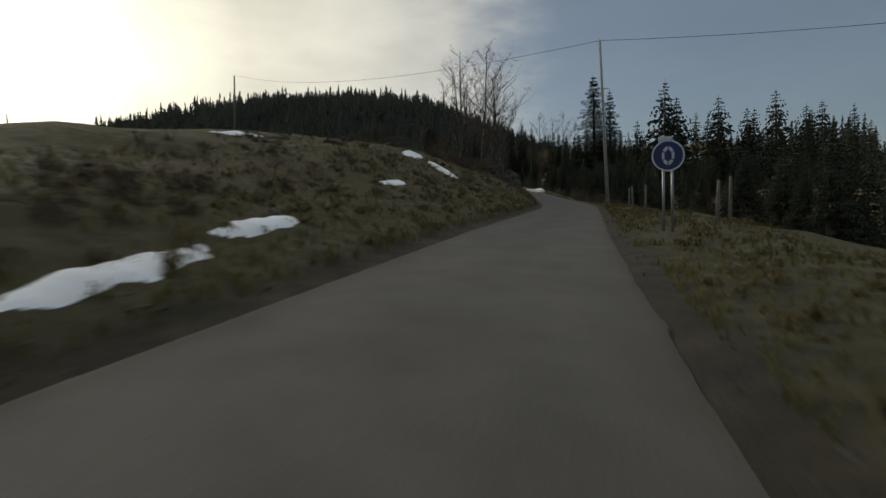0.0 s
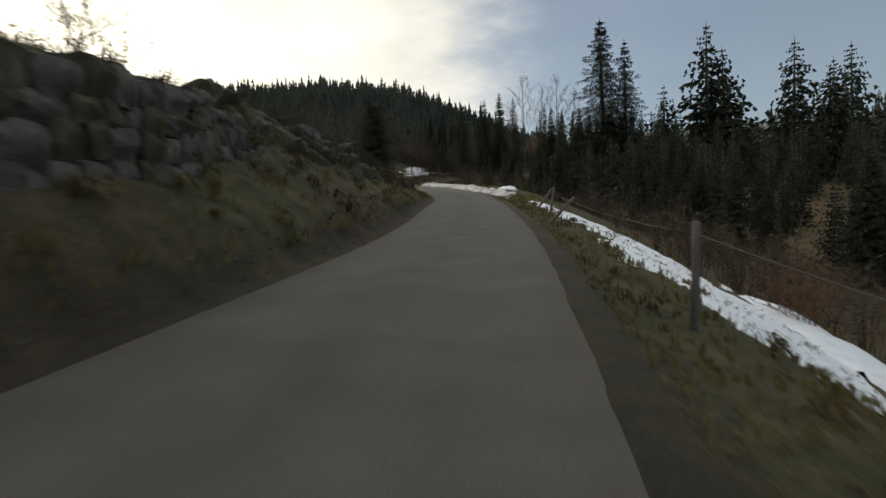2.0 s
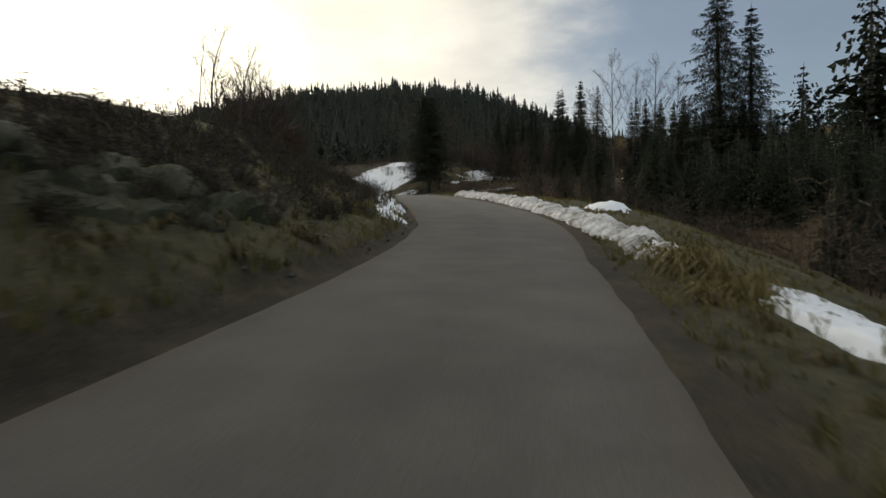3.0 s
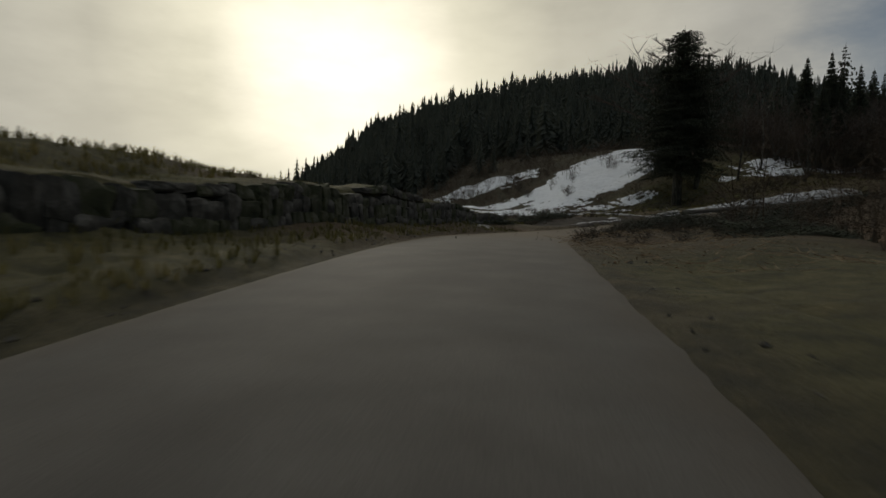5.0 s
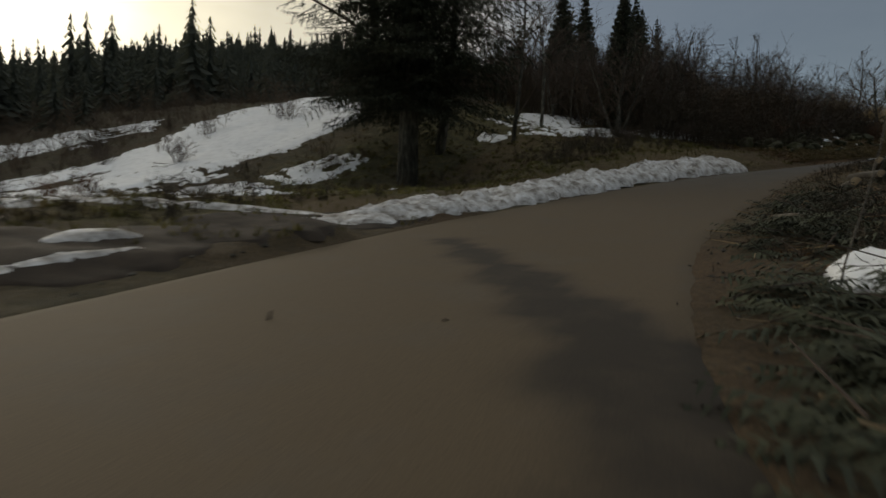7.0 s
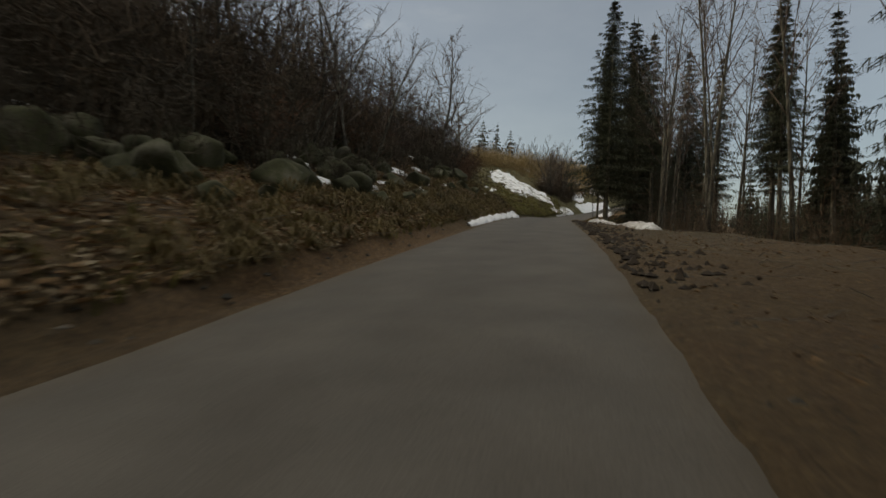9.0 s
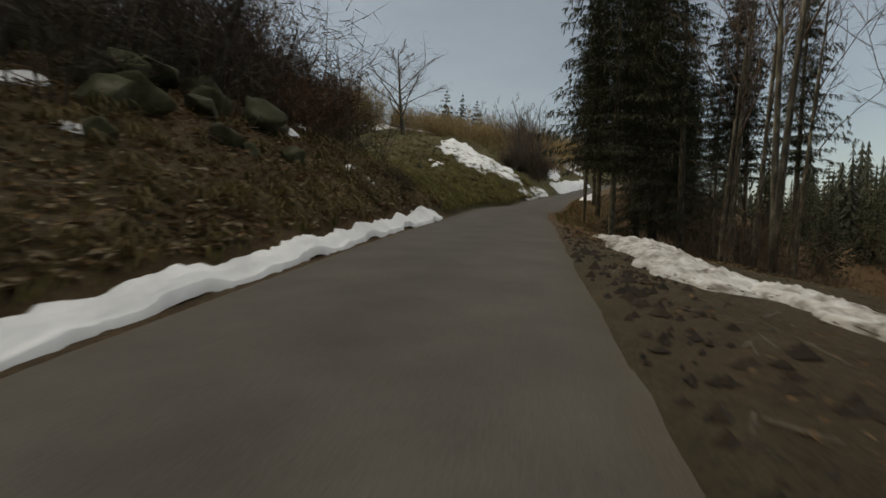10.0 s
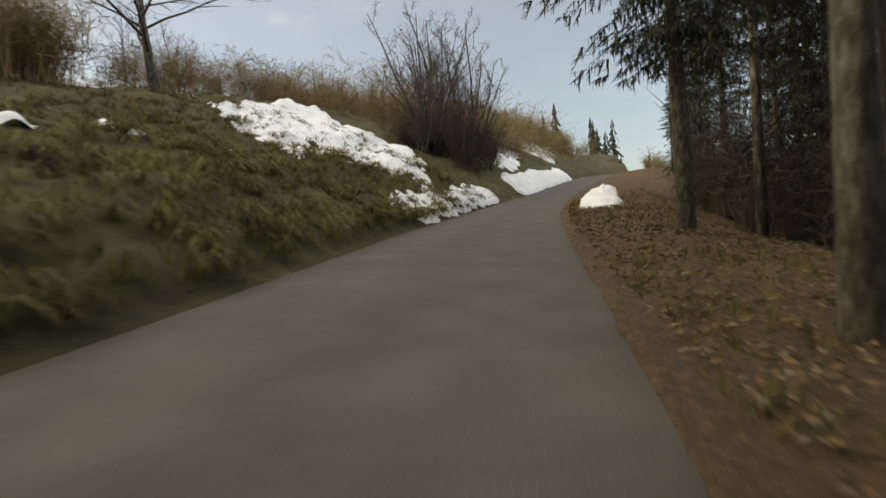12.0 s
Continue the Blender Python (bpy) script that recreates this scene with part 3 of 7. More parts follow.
soil = np.clip(soil + 0.45 * smoothstep(0.7, 1.0, np.abs(ru)), 0, 1)
dark = np.exp(-((ru + 0.02) / 0.30) ** 2) * 0.55 + np.exp(-((np.abs(ru) - 0.88) / 0.10) ** 2) * 0.45 + np.exp(-((ru - 0.45) / 0.07) ** 2) * 0.25
# melt water running across the bend
r_l, r_r = np.interp(rs, WIDTH[:, 0], WIDTH[:, 1]), np.interp(rs, WIDTH[:, 0], WIDTH[:, 2])
rd = -r_l + (r_l + r_r) * (ru + 1) / 2
wet_mid = np.interp(rs, [196, 197, 198.5, 199.6, 200.7, 203.8], [1.8, 1.6, 1.2, 0.4, -0.2, -2.7]) + 0.18 * np.sin(rs * 4.1)
wet = np.exp(-(np.abs(rd - wet_mid) / np.interp(rs, [196, 199, 204], [1.0, 0.85, 0.45])) ** 4) * smoothstep(194.5, 197, rs) * (1 - smoothstep(203.2, 204.6, rs))
wear.data.foreach_set("color", np.stack([soil, dark, np.clip(wet * 1.3, 0, 1), ru * 0 + 1], 1).ravel())
road = tagged(new("road", road_me), "narrow worn grey asphalt mountain road without markings", "road", kind="structure")


def verge(side, label):
    """The strip of ground that laps over the asphalt's broken edge."""
    offs = np.array([-0.30, -0.12, 0.0, 0.12, 0.26, 0.45, 0.70, 1.0, 1.35, 1.75])
    S = np.arange(-30, ARC[-1] - 1, 0.3)
    half = np.interp(S, WIDTH[:, 0], WIDTH[:, 2 if side > 0 else 1])
    SS, OO = np.repeat(S, len(offs)), np.tile(offs, len(S))
    rag = np.array([noise.noise(Vector((s * 0.9, side * 5.0, 0))) * 0.16 + noise.noise(Vector((s * 3.1, side * 7.0, 2))) * 0.08 for s in S])
    D = side * (np.repeat(half + rag, len(offs)) + OO)
    fi = np.interp(SS, ARC, np.arange(len(ARC)))
    j = np.clip(fi.astype(int), 0, len(LINE) - 2)
    f = (fi - j)[:, None]
    P = LINE[j, :2] * (1 - f) + LINE[j + 1, :2] * f
    N = SIDE[j] * (1 - f) + SIDE[j + 1] * f
    x, y = P[:, 0] + N[:, 0] * D, P[:, 1] + N[:, 1] * D
    lump = np.array([noise.noise(Vector((a * 2.1, c * 2.1, 0))) * 0.6 + noise.noise(Vector((a * 6.3, c * 6.3, 3))) * 0.4 for a, c in zip(x, y)])
    crown, bank = np.interp(SS, ARC, LINE[:, 2]), np.interp(SS, ARC, LINE[:, 3])
    flat = crown + np.tan(np.radians(bank)) * np.clip(D, -3.2, 3.2)
    k = smoothstep(0.0, 0.6, OO)
    z = flat * (1 - k) + land(x, y) * k + lump * 0.05 * smoothstep(-0.1, 0.3, OO) + 0.012
    z = z - 0.10 * (OO <= -0.29) - 0.025 * (np.abs(OO + 0.12) < 0.01) - 0.12 * (OO > 1.7)
    n, c = len(S), len(offs)
    ids = np.arange(n * c).reshape(n, c)
    q = np.stack([ids[:-1, :-1], ids[:-1, 1:], ids[1:, 1:], ids[1:, :-1]], -1).reshape(-1, 4)
    if side < 0:
        q = q[:, ::-1]
    me = mesh_from("verge", np.stack([x, y, z], 1), q, GROUND, True)
    at = me.color_attributes.new("cover", "FLOAT_COLOR", "POINT")
    at.data.foreach_set("color", covering(SS, D, OO).ravel())
    return tagged(new("verge", me), label, "verge", kind="structure")


verge(1, "uneven verge of earth and turf along the asphalt's broken edge")
verge(-1, "uneven verge of earth and turf at the foot of the bank")


# ---- trees ----
def spruce_meshes(seed, h, r, whorls, per, sprays, bare=0.08, ragged=0.25, trunk_r=None, fine=False, taper=0.78):
    """Trunk and crown of a spruce: whorls of drooping boughs, each with rows of hanging sprays."""
    rnd = random.Random(seed)
    tv, tf = [], []
    tr = trunk_r or h * 0.013
    tube(tv, tf, [(0, 0, -0.6), (0, 0, h * 0.3), (0, 0, h * 0.7), (0, 0, h)], [tr * 1.15, tr * 0.85, tr * 0.45, 0.01], 8)
    cv, cf = [], []
    for k in range(whorls):
        f = bare + (1 - bare) * ((k + rnd.random() * 0.6) / whorls)
        z0 = h * min(f, 0.985)
        reach = r * (1 - f) ** taper * (1 if f > bare + 0.08 else 0.75) + 0.12
        n = max(3, int(per * (0.5 + 0.5 * (1 - f))))
        a0 = rnd.random() * 6.3
        for b in range(n):
            az = a0 + 2 * math.pi * b / n + rnd.uniform(-0.3, 0.3)
            ln = reach * rnd.uniform(1 - ragged, 1 + ragged * 0.6)
            ca, sa = math.cos(az), math.sin(az)
            droop = rnd.uniform(0.20, 0.42) * (1 - 0.5 * f)
            m = max(3, int(sprays * (0.35 + 0.65 * ln / max(r, 0.1))))
            for j in range(m):
                u = (j + 0.5 + rnd.uniform(-0.3, 0.3)) / m
                d = ln * u
                z = z0 + ln * (0.12 * u - droop * u * u * 1.6 + 0.18 * u**4)
                wid = ln * (0.25 * (1 - u) + 0.09) * rnd.uniform(0.7, 1.3)
                hang = max((0.14 + 0.22 * rnd.random()) * min(ln, 2.2), rnd.uniform(0.18, 0.34))
                for sgn in (-1, 1):
                    ox, oy = ca * d, sa * d
                    out = rnd.uniform(0.35, 0.8) * wid
                    px, py = ox + ca * out - sa * sgn * wid, oy + sa * out + ca * sgn * wid
                    i0 = len(cv)
                    if fine:
                        # a thin side twig, with needle sprays hanging from it
                        pz = z - hang * rnd.uniform(0.2, 0.6)
                        cv += [(ox - ca * 0.03, oy - sa * 0.03, z), (ox + ca * 0.03, oy + sa * 0.03, z), (px, py, pz)]
                        cf.append((i0, i0 + 1, i0 + 2))
                        for q in (0.05, 0.13, 0.21, 0.29, 0.37, 0.45, 0.53, 0.61, 0.69, 0.77, 0.85, 0.93, 1.0):
                            i1 = len(cv)
                            bx, by, bz = ox + (px - ox) * q, oy + (py - oy) * q, z + (pz - z) * q
                            aa, hw = az + rnd.uniform(-1.6, 1.6), rnd.uniform(0.012, 0.024)
                            run, fall = (rnd.uniform(0.12, 0.30), rnd.uniform(0.02, 0.14)) if rnd.random() < 0.65 else (rnd.uniform(0.02, 0.08), rnd.uniform(0.10, 0.28))
                            hx, hy = -math.sin(aa) * hw, math.cos(aa) * hw
                            cv += [(bx - hx, by - hy, bz + 0.02), (bx + hx, by + hy, bz + 0.02), (bx + math.cos(aa) * run, by + math.sin(aa) * run, bz - fall * min(1.0, ln))]
                            cf.append((i1, i1 + 1, i1 + 2))
                        continue
                    ew = (0.17 if sprays < 8 else 0.10) * wid + 0.03
                    cv.append((ox - ca * ew, oy - sa * ew, z + 0.04))
                    cv.append((ox + ca * ew, oy + sa * ew, z + 0.02))
                    cv.append((px, py, z - hang * rnd.uniform(0.4, 1.0)))
                    cv.append((ox * 0.45 + px * 0.55 - ca * ew, oy * 0.45 + py * 0.55 - sa * ew, z - hang * 1.25))
                    cf.append((i0, i0 + 1, i0 + 2))
                    cf.append((i0, i0 + 2, i0 + 3))
    i0 = len(cv)
    cv += [(0.05, 0, h * 0.97), (-0.03, 0.05, h * 0.97), (-0.03, -0.05, h * 0.97), (0, 0, h * 1.03)]
    cf += [(i0, i0 + 1, i0 + 3), (i0 + 1, i0 + 2, i0 + 3), (i0 + 2, i0, i0 + 3)]
    return mesh_from("spruce_trunk", tv, tf, BARK, True), mesh_from("spruce_crown", cv, cf, NEEDLES)


SPRUCE_TEXT = ["tall dark green spruce with drooping boughs", "slender dark spruce with a ragged outline", "broad old spruce, dense to the ground", "thin spruce with a bare lower trunk"]
SPRUCES = []
for sd, hh, rr, wh, pe, sp_, ba in ((1, 22, 3.6, 46, 10, 13, 0.04), (2, 22, 3.0, 44, 9, 12, 0.08), (3, 22, 4.2, 46, 11, 14, 0.03), (4, 22, 2.8, 32, 8, 12, 0.36)):
    SPRUCES.append(spruce_meshes(sd, hh, rr, wh, pe, sp_, ba, 0.45 if sd in (2, 4) else 0.3))
MID_SPRUCES = [spruce_meshes(sd, 22, rr * 1.15, 32, 7, 3, ba, rg) for sd, rr, ba, rg in ((5, 3.9, 0.04, 0.4), (6, 3.3, 0.06, 0.5), (7, 4.6, 0.03, 0.4), (8, 3.0, 0.25, 0.5))]
NEAR_SPRUCES = [spruce_meshes(11, 20, 3.4, 42, 9, 11, 0.07, 0.4, 0.24, True), spruce_meshes(12, 22, 3.6, 38, 9, 12, 0.19, 0.45, 0.25, True), spruce_meshes(13, 20, 3.0, 30, 8, 11, 0.38, 0.5, 0.17, True)]


def spruce(x, y, height, kind=0, near=False, wide=1.0, group="spruces", z=None, label=None, lichen=False, girth=1.0):
    far_off = abs(nearest([x], [y])[1][0]) > 42
    tm, cm = (NEAR_SPRUCES if near else MID_SPRUCES if far_off else SPRUCES)[kind]
    s = height / (22 if not near or kind == 1 else 20)
    e = new("spruce_tree")
    e.location = (x, y, (high(x, y) if z is None else z) - 0.05)
    e.rotation_euler = (radians(random.uniform(-1.5, 1.5)), radians(random.uniform(-1.5, 1.5)), random.uniform(0, 6.28))
    e.scale = (s * wide, s * wide, s)
    stem = part("trunk", tm, e)
    stem.scale = (girth, girth, 1)
    if lichen:
        stem.material_slots[0].link, stem.material_slots[0].material = "OBJECT", LICHEN_BARK
    part("crown", cm, e)
    return tagged(e, label or SPRUCE_TEXT[kind if not near else (0, 1, 3)[kind]], "spruce", group)


def spruce_stand(name, label, places):
    """Far spruces past counting, joined: x, y, height, kind, width."""
    rng = np.random.default_rng(len(places))
    V, F, M, base = [], [], [], 0
    arrays = []
    for tm, cm in MID_SPRUCES:
        pair = []
        for me in (tm, cm):
            co = np.zeros(len(me.vertices) * 3)
            me.vertices.foreach_get("co", co)
            me.calc_loop_triangles()
            tri = np.zeros(len(me.loop_triangles) * 3, int)
            me.loop_triangles.foreach_get("vertices", tri)
            pair.append((co.reshape(-1, 3), tri.reshape(-1, 3)))
        arrays.append(pair)
    P = np.array(places)
    Z = land(P[:, 0], P[:, 1]) - 0.05
    for (x, y, h, k, w), z in zip(places, Z):
        a = rng.uniform(0, 6.28)
        c, s = math.cos(a), math.sin(a)
        g = h / 22
        for mi, (co, tri) in enumerate(arrays[int(k)]):
            V.append(np.stack([(co[:, 0] * c - co[:, 1] * s) * g * w + x, (co[:, 0] * s + co[:, 1] * c) * g * w + y, co[:, 2] * g + z], 1))
            F.append(tri + base)
            M.append(np.full(len(tri), mi))
            base += len(co)
    me = mesh_from(name, np.vstack(V), np.vstack(F), BARK)
    me.materials.append(NEEDLES)
    me.polygons.foreach_set("material_index", np.concatenate(M).astype(np.int32))
    return tagged(new(name, me), label, "forest", kind="stuff")


def grow(seed, h, stems=1, spread=0.5, limbs=9, twigs=7, fine=5, lean=0.05, crown_from=0.3, thick=0.0125, up=0.5, wander=0.13):
    """A leafless tree: stems, limbs, branches and fine twigs as tapered tubes."""
    rnd = random.Random(seed)
    LS = 5 if stems < 9 else 3
    tv, tf, bv, bf = [], [], [], []

    def shoot(p, d, ln, r, level, segs):
        path, radii = [p], [r]
        q, w = Vector(p), Vector(d).normalized()
        for i in range(segs):
            w = (w + Vector((rnd.uniform(-1, 1), rnd.uniform(-1, 1), rnd.uniform(-0.6, 1.0) * up)) * (wander if level == 0 else 0.22)).normalized()
            q = q + w * (ln / segs)
            path.append(tuple(q))
            radii.append(r * (1 - 0.85 * (i + 1) / segs) + 0.003)
        if level >= 2:
            # fine wood: flat tapering ribbons
            side = w.cross(Vector((rnd.uniform(-1, 1), rnd.uniform(-1, 1), rnd.uniform(-1, 1)))).normalized()
            i0 = len(bv)
            for p, rad in zip(path[:-1], radii):
                bv.extend([tuple(Vector(p) - side * rad), tuple(Vector(p) + side * rad)])
            bv.append(path[-1])
            for i in range(segs - 1):
                bf.append((i0 + 2 * i, i0 + 2 * i + 1, i0 + 2 * i + 3, i0 + 2 * i + 2))
            bf.append((i0 + 2 * segs - 2, i0 + 2 * segs - 1, i0 + 2 * segs))
            return path, w
        v, f = (tv, tf) if level < 1 else (bv, bf)
        tube(v, f, path, radii, (7, 4)[level] if stems < 9 else (4, 3)[level])
        return path, w

    for s in range(stems):
        az = rnd.random() * 6.28
        tilt = (lean if stems == 1 else rnd.uniform(0.1, 0.55)) * spread * 2
        base = (0, 0, -0.4) if stems == 1 else (rnd.uniform(-0.35, 0.35), rnd.uniform(-0.35, 0.35), -0.3)
        hs = h * rnd.uniform(0.75, 1.0) if stems > 1 else h
        r0 = hs * thick
        path, _ = shoot(base, (math.cos(az) * tilt, math.sin(az) * tilt, 1), hs, r0, 0, 8)
        for k in range(limbs):
            f = crown_from + (0.97 - crown_from) * (k + rnd.random()) / limbs
            i = min(int(f * 8), 7)
            p = Vector(path[i]).lerp(Vector(path[i + 1]), f * 8 - i)
            a = k * 2.4 + rnd.uniform(-0.5, 0.5)
            ln = hs * (0.50 * (1 - f) + 0.10) * rnd.uniform(0.7, 1.2) * (0.6 + spread)
            limb, _ = shoot(tuple(p), (math.cos(a) * spread * 1.6, math.sin(a) * spread * 1.6, rnd.uniform(0.5, 1.0)), ln, r0 * (1 - f * 0.85) * 0.45, 1, LS)
            for b in range(twigs):
                g = 0.25 + 0.75 * (b + rnd.random()) / twigs
                j = min(int(g * LS), LS - 1)
                p2 = Vector(limb[j]).lerp(Vector(limb[j + 1]), min(g * LS - j, 1))
                a2 = rnd.random() * 6.28
                dirn = (Vector(limb[j + 1]) - Vector(limb[j])).normalized() + Vector((math.cos(a2), math.sin(a2), rnd.uniform(-0.2, 0.8))) * 0.8
                l2 = ln * rnd.uniform(0.22, 0.42)
                br, _ = shoot(tuple(p2), dirn, l2, max(0.014, r0 * 0.12), 2, 3 if stems < 9 else 2)
                for c in range(fine):
                    j3 = rnd.randrange(1, len(br))
                    a3 = rnd.random() * 6.28
                    d3 = Vector((math.cos(a3), math.sin(a3), rnd.uniform(-0.1, 1.0)))
                    shoot(br[j3], d3, l2 * rnd.uniform(0.35, 0.7), 0.011, 3, 1)
    return mesh_from("bare_trunk", tv, tf, BARK, True), mesh_from("bare_branches", bv, bf, TWIG, True)


BARES = [grow(21, 12, 1, 0.45, 17, 9, 6, wander=0.07, crown_from=0.14), grow(22, 12, 1, 0.35, 16, 9, 6, 0.12, crown_from=0.12), grow(23, 12, 1, 0.6, 14, 11, 7, 0.05, 0.22, 0.020, wander=0.08), grow(24, 10, 5, 0.4, 8, 7, 5, crown_from=0.12), grow(25, 16, 1, 0.28, 15, 7, 5, 0.02, 0.42, 0.0075, 0.5, 0.03), grow(26, 12, 1, 0.80, 20, 12, 6, 0.04, 0.20, 0.025, 0.35, 0.06)]
BUSHES = [grow(31, 3, 10, 0.5, 6, 5, 4, 0.1, 0.15, 0.008, 0.8), grow(32, 3.5, 12, 0.45, 5, 5, 4, 0.1, 0.12, 0.007, 0.8)]
for _t, _b in BUSHES:
    _t.materials[0] = TWIG
BRUSH = []
for _i in (33, 34):
    _t, _b = grow(_i, 3, 11, 0.6, 5, 5, 5, 0.1, 0.12, 0.007, 0.7)
    _t.materials[0] = _b.materials[0] = RED_TWIG
    BRUSH.append((_t, _b))


def bare_tree(x, y, height, kind=0, turn=None, label=None, group="bare trees", z=None, tilt=(0, 0)):
    tm, bm_ = BARES[kind]
    e = new("bare_tree")
    s = height / (12, 12, 12, 10, 16, 12)[kind]
    e.location = (x, y, high(x, y) if z is None else z)
    e.rotation_euler = (radians(tilt[0]), radians(tilt[1]), random.uniform(0, 6.28) if turn is None else radians(turn))
    e.scale = (s, s, s)
    part("trunk", tm, e)
    part("crown", bm_, e)
    return tagged(e, label or ("leafless broadleaf tree with a spreading grey crown", "slim leafless tree with fine upright twigs", "old leafless tree with heavy spreading limbs", "leafless tree of several stems", "tall thin leafless aspen", "wide-crowned leafless tree")[kind], "tree", group)


def bush(x, y, height, kind=0, red=False, group="bushes"):
    tm, bm_ = (BRUSH if red else BUSHES)[kind]
    e = new("bush")
    s = height / (3.0, 3.5)[kind]
    e.location = (x, y, high(x, y))
    e.rotation_euler = (0, 0, random.uniform(0, 6.28))
    e.scale = (s * random.uniform(0.9, 1.3), s * random.uniform(0.9, 1.3), s)
    part("stem_clump", tm, e)
    part("crown", bm_, e)
    return tagged(e, "leafless reddish-brown bush of many thin stems" if red else "leafless grey-brown bush of many thin stems", "bush", group)


def thicket(name, label, places, seed, mat, stems=8, twigs=5, sub_twigs=1, lean=0.5, thick=1.0):
    """A tangle of leafless shrubs: thin bent stems with side twigs, too many to count."""
    rng = np.random.default_rng(seed)
    P = np.array(places)
    z = land(P[:, 0], P[:, 1])
    n = len(P)
    m = n * stems
    h = np.repeat(P[:, 2], stems) * rng.uniform(0.55, 1.05, m)
    az, tl = rng.uniform(0, 2 * np.pi, m), rng.uniform(0.05, 1.0, m) * lean
    out = np.stack([np.cos(az), np.sin(az), np.zeros(m)], 1)
    foot = np.stack([np.repeat(P[:, 0], stems), np.repeat(P[:, 1], stems), np.repeat(z, stems) - 0.15], 1) + out * (rng.random(m) * 0.22 * h)[:, None]
    up = np.array([0, 0, 1.0])
    mid = foot + (out * (tl * 0.35)[:, None] + up * 0.55) * h[:, None] + rng.normal(0, 0.05, (m, 3)) * h[:, None]
    tip = mid + (out * (tl * 0.45)[:, None] + up * 0.45) * h[:, None] + rng.normal(0, 0.08, (m, 3)) * h[:, None]
    V, F, base = [], [], 0

    def ribbon(a, b, w):
        nonlocal base
        sd = rng.normal(0, 1, a.shape)
        dr = b - a
        sd = np.cross(dr, sd)
        sd /= np.linalg.norm(sd, axis=1)[:, None] + 1e-9
        k = len(a)
        V.append(np.stack([a - sd * w[:, None], a + sd * w[:, None], b], 1).reshape(-1, 3))
        F.append(np.arange(k * 3).reshape(-1, 3) + base)
        base += k * 3

    w = (0.005 + 0.0042 * h) * thick
    ribbon(foot, mid + (mid - foot) * 0.15, w)
    ribbon(mid - (mid - foot) * 0.12, tip, w * 0.75)
    for _ in range(twigs):
        u = rng.uniform(0.25, 0.98, m)[:, None]
        a = np.where(u < 0.55, foot + (mid - foot) * (u / 0.55), mid + (tip - mid) * ((u - 0.55) / 0.45))
        d = np.stack([rng.normal(0, 1, m), rng.normal(0, 1, m), rng.uniform(-0.1, 1.1, m)], 1)
        d /= np.linalg.norm(d, axis=1)[:, None]
        b = a + d * (h * rng.uniform(0.12, 0.34, m))[:, None]
        ribbon(a, b, w * 0.6)
        for _ in range(sub_twigs):
            a2 = a + (b - a) * rng.uniform(0.3, 0.9, m)[:, None]
            d2 = d + rng.normal(0, 0.7, (m, 3))
            ribbon(a2, a2 + d2 * (h * rng.uniform(0.06, 0.16, m))[:, None], w * 0.45)
    return tagged(new(name, mesh_from(name, np.vstack(V), np.vstack(F), mat)), label, "thicket", kind="stuff")


def clumps(rnd, count, each, s0, s1, d0, d1, h0, h1, spread=0.9):
    """Places in small groups beside the road."""
    out = []
    for _ in range(count):
        s, d, r = rnd.uniform(s0, s1), rnd.uniform(d0, d1), spread * rnd.uniform(0.5, 1.3)
        out += [(*spot(s + rnd.gauss(0, r), d + rnd.gauss(0, r * 0.6)), rnd.uniform(h0, h1)) for _ in range(each)]
    return out


def along(rnd, count, s0, s1, d0, d1, h0, h1):
    """Random places beside the road, each with a height."""
    return [(*spot(rnd.uniform(s0, s1), rnd.uniform(d0, d1)), rnd.uniform(h0, h1)) for _ in range(count)]


